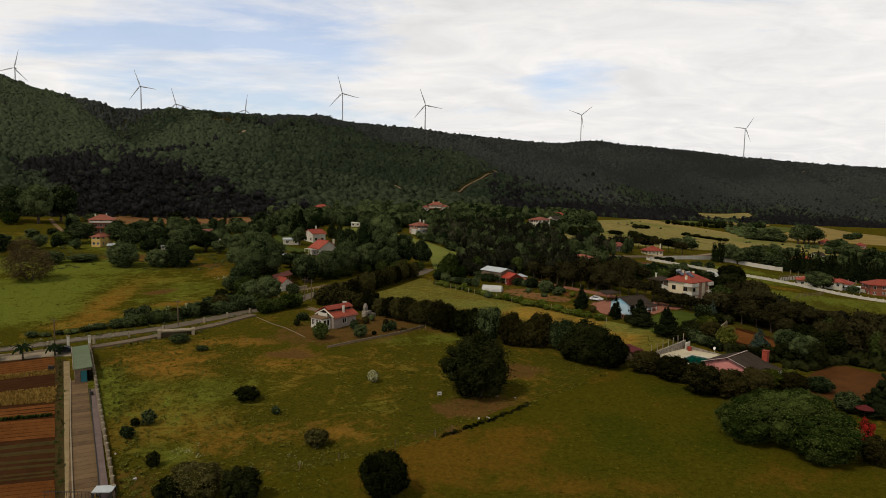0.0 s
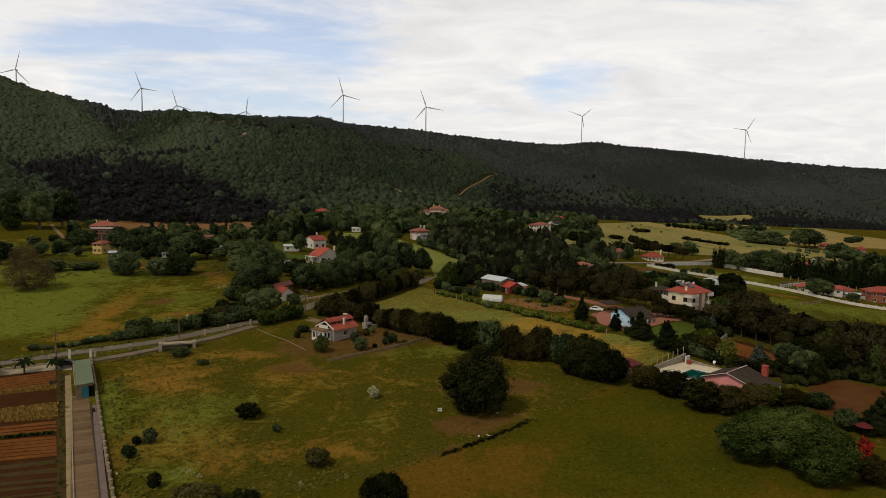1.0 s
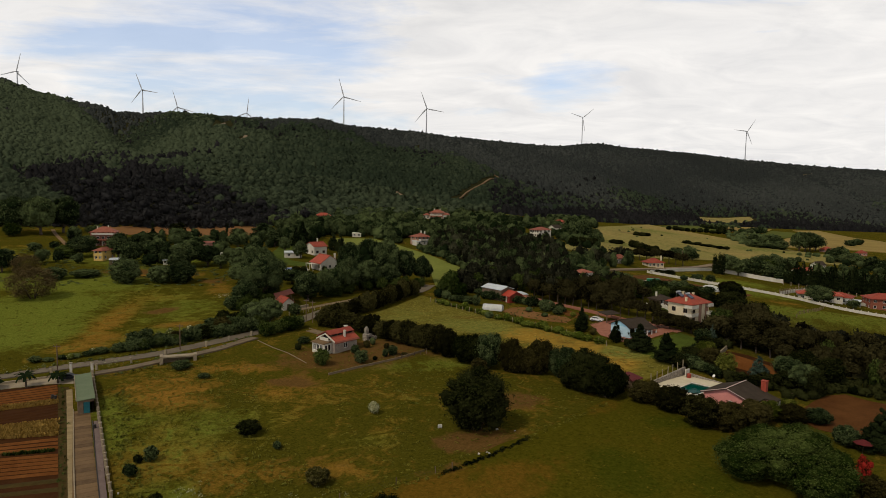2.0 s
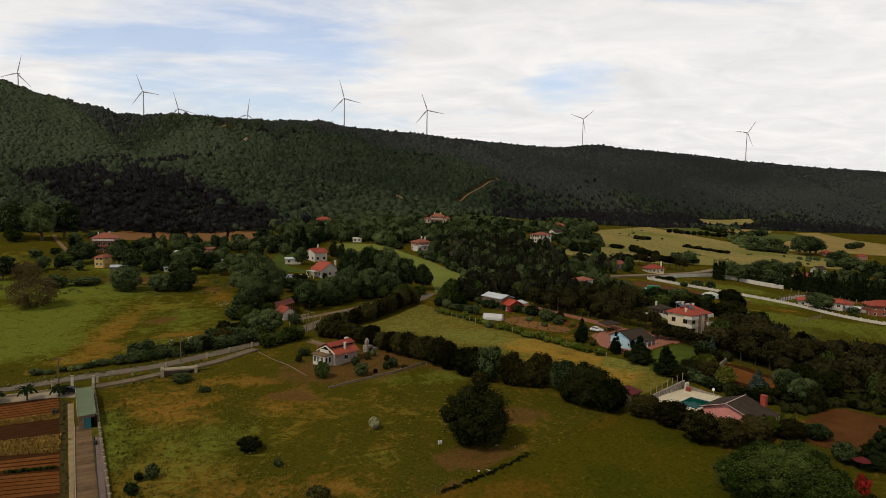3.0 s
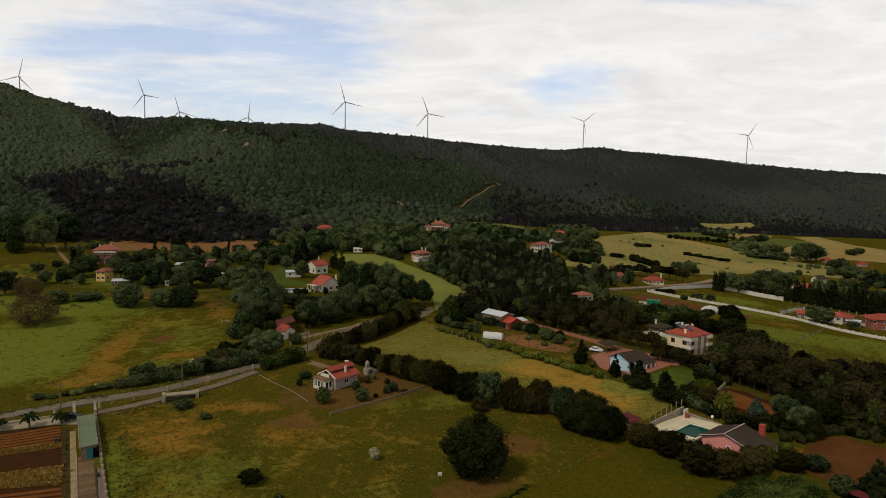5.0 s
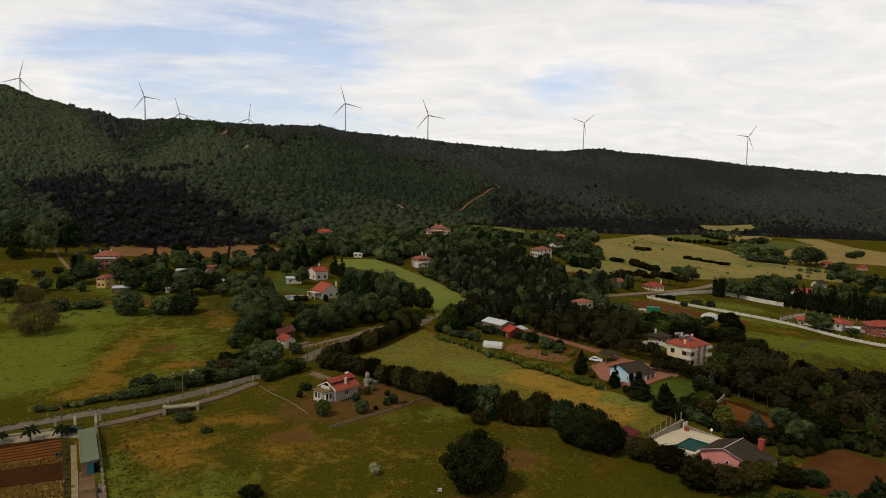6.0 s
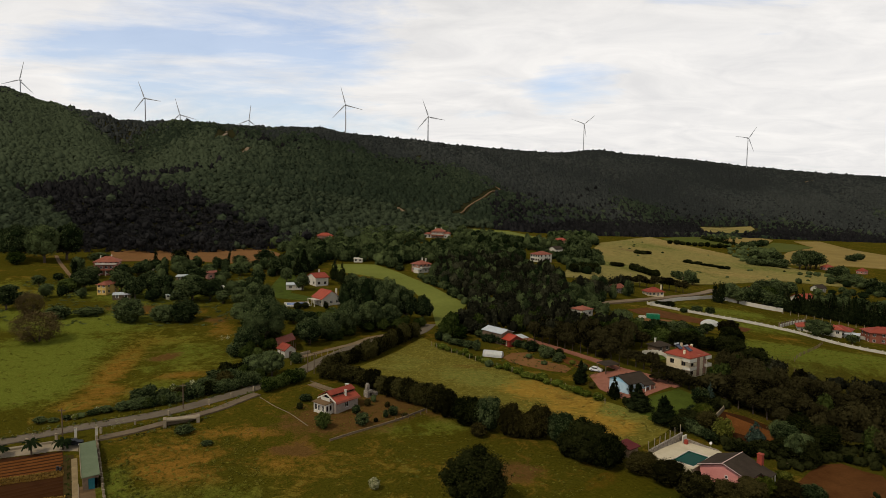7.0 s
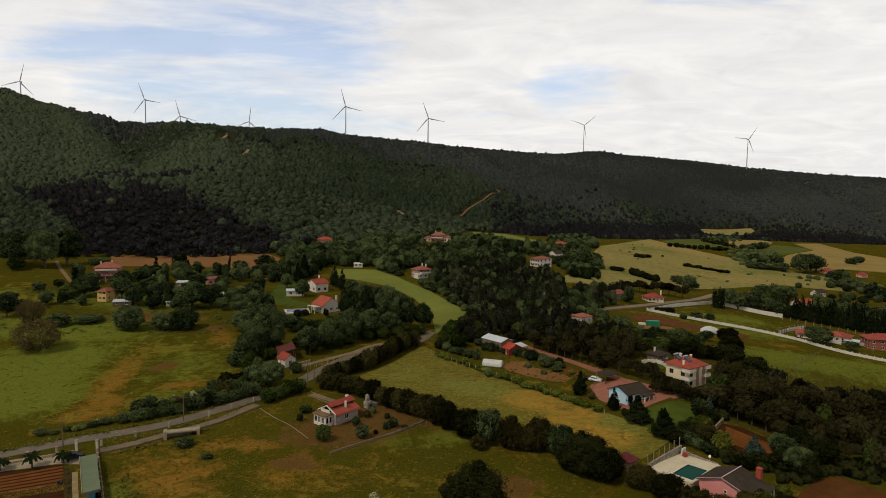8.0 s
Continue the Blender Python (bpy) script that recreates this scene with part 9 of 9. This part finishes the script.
leafy_parts.append(wood([(-141.5, 530.6), (-118.8, 602.2), (-73.1, 659.5), (-17.3, 704.0), (43.1, 697.9), (104.9, 707.4), (189.7, 874.2), (169.9, 723.5), (113.6, 619.8), (74.9, 569.5), (36.5, 585.6), (-4.3, 616.7), (-43.5, 572.0), (-108.9, 552.3)], 7.2, 9.0, 8.6, r_wood, 0.1))
leafy_parts.append(wood([(62.7, 280.5), (75.3, 314.0), (87.1, 306.8), (89.8, 280.7), (109.4, 286.9), (99.1, 253.4), (76.9, 239.1), (68.5, 255.6)], 6.5, 6.0, 6.5, r_wood, 0.1))
leafy_parts.append(wood([(-211.1, 306.8), (-199.8, 314.6), (-198.8, 341.7), (-188.8, 369.3), (-153.9, 387.1), (-120.1, 387.0), (-93.4, 338.9), (-101.6, 318.1), (-131.6, 309.9), (-168.8, 318.6), (-184.5, 290.1)], 13.0, 7.0, 7.5, r_wood, 0.05))
leafy_parts.append(wood([(-224.0, 385.6), (-202.0, 417.0), (-168.6, 415.2), (-116.1, 421.6), (-113.9, 441.3), (-97.1, 389.5), (-148.8, 374.2), (-188.4, 388.6)], 8.5, 7.5, 7.5, r_wood, 0.05))
leafy_parts.append(wood([(199.7, 447.3), (227.0, 439.5), (273.3, 453.1), (308.8, 441.4), (265.9, 378.8), (237.0, 391.7), (208.0, 402.0), (181.6, 414.2)], 11.0, 7.5, 8.0, r_wood))
leafy_parts.append(wood([(335.7, 593.5), (366.2, 592.9), (390.3, 560.4), (308.8, 441.4), (284.3, 458.1), (263.0, 477.9), (255.4, 495.9)], 17.0, 6.0, 8.0, r_wood, 0.1))
leafy_parts.append(wood([(58.0, 556.0), (72.0, 530.0), (84.0, 470.0), (84.0, 442.0), (103.0, 434.0), (120.0, 500.0), (145.0, 613.0), (110.0, 600.0)], 7.0, 6.0, 7.0, r_wood, 0.0))
leafy_parts.append(wood([(60.0, 335.0), (68.0, 367.0), (92.0, 386.0), (86.0, 350.0), (72.0, 306.0), (58.0, 304.0)], 5.2, 5.5, 5.6, r_wood, 0.0))
leafy = np.concatenate(leafy_parts)
mixed_in = r_wood.uniform(0, 1, len(pines)) < np.where(pines[:, 1] > 250, 0.34, 0.12)
leafy = np.concatenate([leafy, pines[mixed_in]])
pines = pines[~mixed_in]
close = np.hypot(pines[:, 0], pines[:, 1]) < 260
stand("pine_wood", pines[close], "shaded_pine", 1000, 0.036, "dense dark olive pine wood beside gardens", core=2, shapes=("pine", "broad"))
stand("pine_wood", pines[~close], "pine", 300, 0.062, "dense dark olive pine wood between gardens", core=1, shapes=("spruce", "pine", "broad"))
close = np.hypot(leafy[:, 0], leafy[:, 1]) < 290
stand("leafy_thicket", leafy[close], "bright", 800, 0.038, "leafy green thicket of trees and bushes", core=2, shapes=("broad", "shrub"))
leafy = leafy[~close]
stand("leafy_wood", leafy, "broad", 380, 0.062, "mixed green broadleaf woodland and orchard trees", core=1, shapes=("broad", "shrub"))


# the wooded hill, from its foot to the crest and a little beyond
def hill_spots(r):
    out = []
    for v0, v1, gap, size in ((-40, 120, 5.6, 7.6), (120, 330, 5.0, 6.8), (330, 700, 5.5, 7.4), (700, 1300, 7.0, 9.0), (1300, 2300, 9.8, 12.0)):
        xs = np.arange(-1900, 1900, gap)
        vs = np.arange(v0, v1, gap)
        x, v = np.meshgrid(xs, vs)
        x = (x + r.uniform(-0.45, 0.45, x.shape) * gap).ravel()
        v = (v + r.uniform(-0.45, 0.45, v.shape) * gap).ravel()
        y = foot_line(x) + v
        u = x / y
        s = (y / K - foot_line(x) / K) / (1640 + 600 * sm(-50, 450, x / K) - foot_line(x) / K)
        ok = (np.abs(u) < 0.76) & (s < 1.1)
        x, y, s = x[ok], y[ok], s[ok]
        keep = clear_of_houses(x, y) & ~inside(GLADE, x, y) & ~inside(PALE, x, y)
        for track, clear in TRACKS:
            for a, b in zip(track, track[1:]):
                a, b = np.array(a), np.array(b)
                t = (((x - a[0]) * (b - a)[0] + (y - a[1]) * (b - a)[1]) / ((b - a) @ (b - a))).clip(0, 1)
                keep &= np.hypot(x - a[0] - t * (b - a)[0], y - a[1] - t * (b - a)[1]) > clear
        x, y, s = x[keep], y[keep], s[keep]
        n = len(x)
        size_n = size * np.exp(r.normal(-0.04, 0.28, n)).clip(0.5, 1.8)
        out.append(np.stack([x, y, size_n * r.uniform(0.55, 0.85, n), size_n, s], 1))
    return np.concatenate(out)


TRACKS = [(HILL_TRACK, 7.5)] + [(line, 20.0 if k == 1 else 10.0) for k, line in enumerate(HILL_CLEARINGS)]

r_hill = np.random.default_rng(33)
spots = hill_spots(r_hill)
sx, sy, ss = spots[:, 0], spots[:, 1], spots[:, 4].copy()
# dark pines on the lower left slope and in a belt along the foot; leafy growth above
patch = np.sin(sx / 61 + 1.3) + np.sin(sy / 83 + sx / 190) + np.sin(sx / 27 - sy / 37) * 0.5 + r_hill.normal(0, 0.6, len(sx))
pine_here = ((ss < 0.02 * patch) & (sx < -95 * K)) | ((r_hill.uniform(0, 1, len(ss)) < np.exp(-(ss / 0.13) ** 2) * (0.75 + 0.25 * patch)) & (sx > 60)) | ((patch > 2.3) & (sx < 0))
# side valley on the far left, ridge and hollows between the spurs: shade put into the leaf tone
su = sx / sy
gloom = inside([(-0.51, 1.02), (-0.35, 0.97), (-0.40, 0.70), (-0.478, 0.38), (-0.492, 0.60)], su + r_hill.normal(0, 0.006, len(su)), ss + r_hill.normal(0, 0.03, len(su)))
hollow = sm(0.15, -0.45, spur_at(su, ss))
ridge_shade = 0.55 * sm(0.35, 0.95, ss + 0.10 * patch) * sm(-0.60, -0.46, su) + 0.22 * hollow * sm(-0.4, 0.0, su)
gloom = r_hill.uniform(0, 1, len(ss)) < np.where(gloom, 0.85, ridge_shade)
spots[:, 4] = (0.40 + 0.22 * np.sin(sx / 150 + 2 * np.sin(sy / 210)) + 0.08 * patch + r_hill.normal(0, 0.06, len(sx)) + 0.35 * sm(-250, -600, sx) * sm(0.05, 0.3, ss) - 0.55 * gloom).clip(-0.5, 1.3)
spots[:, 2:4] *= (1 - 0.18 * sm(0.75, 0.98, ss))[:, None]
near_hill = ss < 0.13 + 0.06 * patch + 0.40 * sm(-150, -650, sx) + 0.42 * sm(160, -160, sx)
BELTS = (
    [(-444.3, 668.3), (-423.4, 725.9), (-371.5, 730.4), (-367.4, 780.1), (-304.3, 732.8), (-242.5, 686.9), (-201.2, 663.5), (-150.0, 585.0), (-135.0, 500.0), (-253.4, 452.0), (-300.0, 492.0), (-338.6, 598.0), (-393.2, 632.1)],
    [(40.3, 761.1), (137.0, 928.8), (327.4, 1224.0), (552.5, 1437.5), (500.1, 1286.7), (271.0, 1009.6), (99.4, 712.2), (41.4, 668.8)],
)
jx = sx + r_hill.normal(0, 4, len(sx)) + 9 * np.sin(sy / 31)
jy = sy + r_hill.normal(0, 7, len(sx)) + 16 * np.sin(sx / 29) * np.sin(sx / 71 + 1)
for belt in BELTS:
    pine_here |= inside(belt, jx, jy) & (r_hill.uniform(0, 1, len(sx)) < 0.98)
dark = spots[pine_here]
dark[:, 2] *= 1.3
dark[:, 4] = 0.35 + 0.3 * (dark[:, 4] - 0.35)
near_dark = np.hypot(dark[:, 0], dark[:, 1]) < 760
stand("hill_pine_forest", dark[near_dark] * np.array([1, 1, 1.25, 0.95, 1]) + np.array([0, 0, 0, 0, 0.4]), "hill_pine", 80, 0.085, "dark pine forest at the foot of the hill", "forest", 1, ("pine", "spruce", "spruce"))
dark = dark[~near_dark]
stand("hill_pine_forest", dark, "hill_pine", 5, 0.12, "dark pine forest along the foot of the hill and scattered above it", "forest", 1, ("low_cone",))
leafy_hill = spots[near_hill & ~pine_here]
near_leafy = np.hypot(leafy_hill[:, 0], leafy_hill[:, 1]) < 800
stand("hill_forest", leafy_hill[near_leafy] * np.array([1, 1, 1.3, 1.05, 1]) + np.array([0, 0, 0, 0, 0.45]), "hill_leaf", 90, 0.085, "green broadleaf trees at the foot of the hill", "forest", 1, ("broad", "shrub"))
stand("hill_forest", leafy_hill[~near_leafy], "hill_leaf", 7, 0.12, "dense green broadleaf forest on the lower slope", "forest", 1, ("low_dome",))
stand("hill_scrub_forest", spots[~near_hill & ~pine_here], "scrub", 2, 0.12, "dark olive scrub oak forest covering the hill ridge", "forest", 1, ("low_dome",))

low = np.concatenate([
    wood([(81.3, 439.4), (171.7, 725.8), (306.8, 984.2), (329.6, 808.8), (354.5, 647.5), (404.2, 603.7), (294.2, 553.5), (147.3, 454.4)], 52.0, 2.0, 3.4, r_wood, -0.1),
    wood([(419.3, 969.1), (480.8, 958.2), (357.1, 685.2), (309.5, 672.1), (348.6, 804.1)], 13.0, 5.0, 7.5, r_wood, 0.2),
    wood([(316.0, 615.8), (387.2, 645.8), (404.6, 588.8), (383.5, 557.6), (344.6, 573.7)], 18.0, 4.0, 7.0, r_wood, 0.1),
    wood([(470.9, 1238.9), (623.1, 1417.1), (652.1, 1374.5), (509.6, 1156.3), (450.1, 1107.8)], 26.0, 7.0, 11.0, r_wood),
])
stand("grassland_scrub", low, "broad", 60, 0.13, "scattered low green scrub on dry grassland", "bushes", 1, ("shrub",))

# ---- meadow growth ----
r_grass = np.random.default_rng(8)


def clumps(name, x, y, high, wide, leaf, quads, size, label, category, core=0, tone=0.5):
    n = len(x)
    rows = np.stack([x, y, high * r_grass.uniform(0.5, 1.4, n), wide * r_grass.uniform(0.5, 1.5, n), r_grass.normal(tone, 0.3, n)], 1)
    return stand(name, rows, leaf, quads, size, label, category, core, ("shrub",))


def spread(spots):
    """Random points round each spot (middle, count, reach)."""
    p = np.concatenate([np.array(c) + r_grass.normal(0, reach * 0.5, (n, 2)) for c, n, reach in spots])
    return p[:, 0], p[:, 1]


def along(points, gap, loose):
    """Points every gap metres along a line, a little to its sides."""
    out = []
    for a, b in zip(points, points[1:]):
        a, b = np.array(a), np.array(b)
        n = max(2, int(np.hypot(*(b - a)) / gap))
        out.append(a + (b - a) * (np.arange(n)[:, None] / n) + r_grass.normal(0, loose, (n, 2)))
    p = np.concatenate(out)
    return p[:, 0], p[:, 1]


ROUGH = [(-77.7, 145.8), (-68.2, 162.6), (-48.0, 161.6), (-33.8, 124.4), (-14.2, 102.5), (-16.5, 86.3), (-43.2, 85.4)]
gx, gy = scatter(ROUGH, 1.4, r_grass, 1.5)
clumps("meadow_weeds", gx, gy, 0.4, 0.7, "tuft", 20, 0.15, "low rough weeds and grass tussocks in the meadow", "weeds", 0, 0.75)
FIELD = [(-27.8, 144.9), (-2.8, 164.7), (28.8, 148.3), (37.0, 143.5), (20.0, 126.5), (0.5, 110.0), (-12.9, 104.4)]
gx, gy = scatter(FIELD, 1.7, r_grass, 1.5)
clumps("meadow_weeds", gx, gy, 0.25, 0.7, "tuft", 16, 0.15, "sparse grass tussocks in the open meadow", "weeds")
MOWN = [(-20, 92), (0, 106), (20, 124), (38, 141), (50, 130), (52, 108), (60, 92), (55, 82), (-20, 82)]
gx, gy = scatter(MOWN, 1.9, r_grass, 2.0)
clumps("meadow_weeds", gx, gy, 0.16, 0.9, "mown_tuft", 14, 0.16, "short uneven grass of the smooth field", "grass")
LEFT = [(-161.1, 232.9), (-150.7, 270.2), (-92.1, 273.0), (-72.5, 232.8), (-74.8, 186.7), (-91.9, 177.7), (-114.3, 163.8)]
gx, gy = scatter(LEFT, 3.2, r_grass, 1.5)
clumps("meadow_weeds", gx, gy, 0.3, 1.0, "tuft", 16, 0.15, "grass tussocks in the green meadow", "weeds")
HAY = [(-8.1, 251.1), (-25.3, 215.8), (-0.3, 187.9), (31.7, 161.6), (41.2, 150.9), (58.3, 164.2), (42.9, 187.7), (26.7, 204.9), (-0.7, 239.5)]
PASTURE = [(129.7, 287.2), (169.1, 294.3), (190.0, 275.5), (165.2, 238.5), (141.6, 245.4), (122.6, 251.1)]
gx, gy = scatter(PASTURE, 3.0, r_grass, 1.5)
clumps("meadow_weeds", gx, gy, 0.3, 1.2, "tuft", 14, 0.17, "grass tussocks in a pasture below a white wall", "weeds")
PADDOCK = [(113.3, 347.0), (163.7, 395.0), (198.1, 375.9), (235.8, 348.3), (208.1, 306.3), (180.4, 335.7), (143.7, 346.9)]
gx, gy = scatter(PADDOCK, 4.5, r_grass, 1.5)
clumps("meadow_weeds", gx, gy, 0.35, 1.6, "tuft", 14, 0.17, "grass tussocks in a walled paddock", "weeds")
ORCHARD = [(-179.6, 260.3), (-228.5, 332.7), (-214.9, 369.7), (-110.3, 388.1), (-83.3, 302.0), (-92.1, 273.0), (-150.7, 270.2)]
gx, gy = scatter(ORCHARD, 5.0, r_grass, 1.5)
clumps("orchard_growth", gx, gy, 0.7, 2.2, "broad", 30, 0.14, "rough green growth between orchard trees", "weeds", 0, 0.7)
DRY = [(81.3, 439.4), (171.7, 725.8), (306.8, 984.2), (329.6, 808.8), (354.5, 647.5), (404.2, 603.7), (294.2, 553.5), (147.3, 454.4)]
gx, gy = scatter(DRY, 12.0, r_grass, 2.5)
clumps("dry_grass", gx, gy, 0.4, 3.0, "straw", 12, 0.17, "pale dry grass patches on wide grassland", "grass", 0, 0.1)
for poly in ([(66.0, 159.0), (71.6, 166.8), (72.0, 160.0), (72.6, 155.2), (79.0, 155.6), (85.0, 156.4), (88.5, 152.6), (90.0, 149.6), (88.2, 146.9), (79.5, 143.2), (76.5, 146.8), (74.0, 150.0), (68.0, 153.3)], [(64.8, 165.2), (65.5, 169.9), (69.4, 172.7), (71.8, 179.2), (77.5, 181.4), (77.4, 174.6), (73.0, 171.6), (71.0, 167.6)], [(84.0, 145.0), (89.0, 148.4), (94.0, 149.2), (98.0, 147.6), (101.5, 144.5), (110.0, 150.0), (104.0, 156.0), (92.0, 156.0), (86.0, 151.0)]):
    gx, gy = scatter(poly, 1.7, r_grass, 1.2)
    clumps("garden_shrubs", gx, gy, 2.0, 2.6, "oak", 130, 0.10, "dense dark shrubs behind a pink house", "shrubs", 1, 0.8)
GARDEN = [(-41.7, 183.2), (-30.4, 188.6), (-3.2, 172.9), (-20.0, 159.8), (-27.9, 156.3), (-38.9, 167.5)]
gx, gy = scatter(GARDEN, 1.6, r_grass, 1.5)
clumps("meadow_weeds", gx, gy, 0.3, 0.6, "tuft", 16, 0.15, "low weeds in a dry garden", "weeds")
for line in ([(-111.0, 159.0), (-97.0, 167.0), (-76.8, 175.6), (-63.4, 187.3)], [(-85.6, 159.5), (-72.4, 169.1), (-60.1, 177.3), (-54.7, 188.9)], [(-80.5, 155.2), (-69.7, 162.5), (-60.5, 169.7)]):
    gx, gy = along(line, 0.45, 0.7)
    clumps("verge_weeds", gx, gy, 0.55, 0.9, "tuft", 22, 0.15, "rough grass and weeds along a road verge", "weeds")
    gx, gy = along(line, 1.3, 0.8)
    clumps("verge_weeds", gx, gy, 0.7, 1.0, "broad", 26, 0.14, "green weeds along a road verge", "weeds", 0, 0.8)
gx, gy = along([(-73.1, 145.2), (-61.5, 123.9), (-53.3, 109.1), (-47.0, 97.6), (-41.8, 88.2)], 0.35, 1.3)
clumps("wall_weeds", gx, gy, 0.6, 0.8, "yellow", 26, 0.14, "tall green weeds along the yard wall", "weeds", 0, 1.0)
gx, gy = scatter(ROUGH, 4.2, r_grass, 2.0)
clumps("meadow_weeds", gx, gy, 0.45, 0.8, "yellow", 24, 0.14, "bright green weeds in the rough meadow", "weeds", 0, 1.2)
gx, gy = scatter([(-19.3, 155.1), (-3.1, 169.2), (11.1, 155.0), (15.2, 138.7), (-9.5, 135.3)], 4.2, r_grass, 2.0)
clumps("meadow_weeds", gx, gy, 0.35, 0.9, "yellow", 24, 0.14, "lush green weeds in the meadow", "weeds", 0, 0.4)
FARM = [(17.5, 240.7), (31.6, 246.1), (52.9, 215.2), (47.9, 202.8), (33.6, 214.6), (19.2, 225.2)]
gx, gy = scatter(FARM, 2.0, r_grass, 2.0)
clumps("garden_weeds", gx, gy, 0.4, 0.9, "bright", 20, 0.16, "low green growth in a kitchen garden", "weeds", 0, 0.5)
gx, gy = scatter(FARM, 3.4, r_grass, 2.0)
clumps("garden_weeds", gx, gy, 0.3, 1.2, "straw", 18, 0.16, "dry stalks in a kitchen garden", "weeds", 0, -0.3)
GOLD = [(17.5, 203.5), (25.0, 204.5), (31.6, 201.5), (39.0, 191.5), (46.5, 181.0), (53.5, 167.0), (47.6, 159.5), (39.1, 160.5), (27.2, 172.7), (18.5, 189.0)]
gx, gy = scatter(GOLD, 1.5, r_grass, 3.0)
clumps("dry_hay", gx, gy, 0.26, 1.3, "gold_tuft", 20, 0.15, "golden dry patch in the hay meadow", "hay", 0, 0.3)
gx, gy = scatter(HAY, 1.0, r_grass, 1.8)
uncut = ~inside(GOLD, gx + r_grass.normal(0, 3.0, len(gx)), gy + r_grass.normal(0, 3.0, len(gx))) | (r_grass.uniform(0, 1, len(gx)) < 0.12)
gx, gy = gx[uncut], gy[uncut]
clumps("hay_growth", gx, gy, 0.32, 1.1, "hay_tuft", 18, 0.15, "tall uneven hay growth in the meadow", "hay", 0, 0.9)


gx, gy = along([(0.6, 108.4), (3.8, 110.7), (8.4, 114.2), (12.8, 118.2), (17.0, 122.2)], 0.22, 0.22)
clumps("ditch_growth", gx, gy, 0.55, 0.75, "oak", 40, 0.13, "dark weeds along a shallow ditch in the meadow", "weeds", 0, 0.6)
gx, gy = along([(17.0, 122.2), (23.4, 128.0), (31.1, 134.9), (37.1, 140.2)], 0.6, 0.5)
clumps("ditch_growth", gx, gy, 0.4, 0.8, "tuft", 26, 0.14, "green weeds fading along the upper ditch", "weeds")
gx, gy = along([(-23.4, 95.4), (-15.6, 99.6), (-7.0, 103.7), (0.6, 108.0)], 0.5, 0.45)
clumps("ditch_growth", gx, gy, 0.35, 0.8, "tuft", 26, 0.14, "low weeds along the field fence", "weeds")
gx, gy = spread([((-95.9, 165.1), 14, 5.0), ((-104.5, 162.2), 10, 6.0), ((-85.5, 253.2), 26, 3.0), ((-85.8, 164.2), 16, 4.0), ((-14.8, 100.2), 8, 5.0), ((-22.5, 98.8), 7, 2.0), ((-80.7, 188.9), 20, 7.0), ((-87.3, 181.4), 12, 6.0), ((-28.4, 96.5), 6, 1.5), ((-14.0, 135.1), 14, 1.6), ((53.5, 131.4), 10, 2.0), ((42.6, 149.1), 8, 2.0), ((-40.2, 101.4), 14, 3.0)])
clumps("wild_flowers", gx, gy, 0.9, 0.8, "flower", 16, 0.07, "scattered cream umbel flowers along field edges", "flowers")
gx, gy = along([(-87.4, 148.0), (-78.2, 132.1), (-69.9, 117.7), (-61.2, 102.6), (-52.2, 87.0)], 1.0, 0.35)
clumps("path_plants", gx, gy, 0.6, 0.65, "bright", 40, 0.12, "small green plants in a bed beside the path", "plants", 0, 0.4)


# ---- palms ----
def palm(x, y, h):
    ob = thing("palm_tree", x, y, 0, 0, "small palm tree with drooping fronds by the yard wall", "palm", "palms along the yard wall")
    bm = bmesh.new()
    for k in range(5):
        tube(bm, (0, 0, h * k / 5 - 0.1), (0, 0, h * (k + 1) / 5), 0.26 - 0.02 * k, 0.20 - 0.02 * k, 8)
    part("trunk", bm, M["bark"], ob)
    r = np.random.default_rng(int(x * 10) % 97)
    for k in range(16):
        a, droop = k * 2.4, r.uniform(-0.2, 0.9)
        bm = bmesh.new()
        prev = None
        for i in range(6):
            s = i / 5
            d = 2.3 * s
            z = h + 0.9 * math.sin(s * 2.2) - droop * s * s * 1.9
            wdt = 0.34 * (0.25 + math.sin(min(1, s * 1.15) * 2.6))
            c = Vector((d * math.cos(a), d * math.sin(a), z))
            n = Vector((-math.sin(a), math.cos(a), 0)) * max(wdt, 0.04)
            row = [bm.verts.new(c - n - Vector((0, 0, 0.12))), bm.verts.new(c), bm.verts.new(c + n - Vector((0, 0, 0.12)))]
            if prev:
                bm.faces.new((prev[0], row[0], row[1], prev[1]))
                bm.faces.new((prev[1], row[1], row[2], prev[2]))
            prev = row
        part("frond", bm, M["broad"], ob)


palm(*(-97.1, 149.8), 2.6)
palm(*(-90.9, 152.0), 1.9)
palm(*(-104.1, 148.8), 1.8)
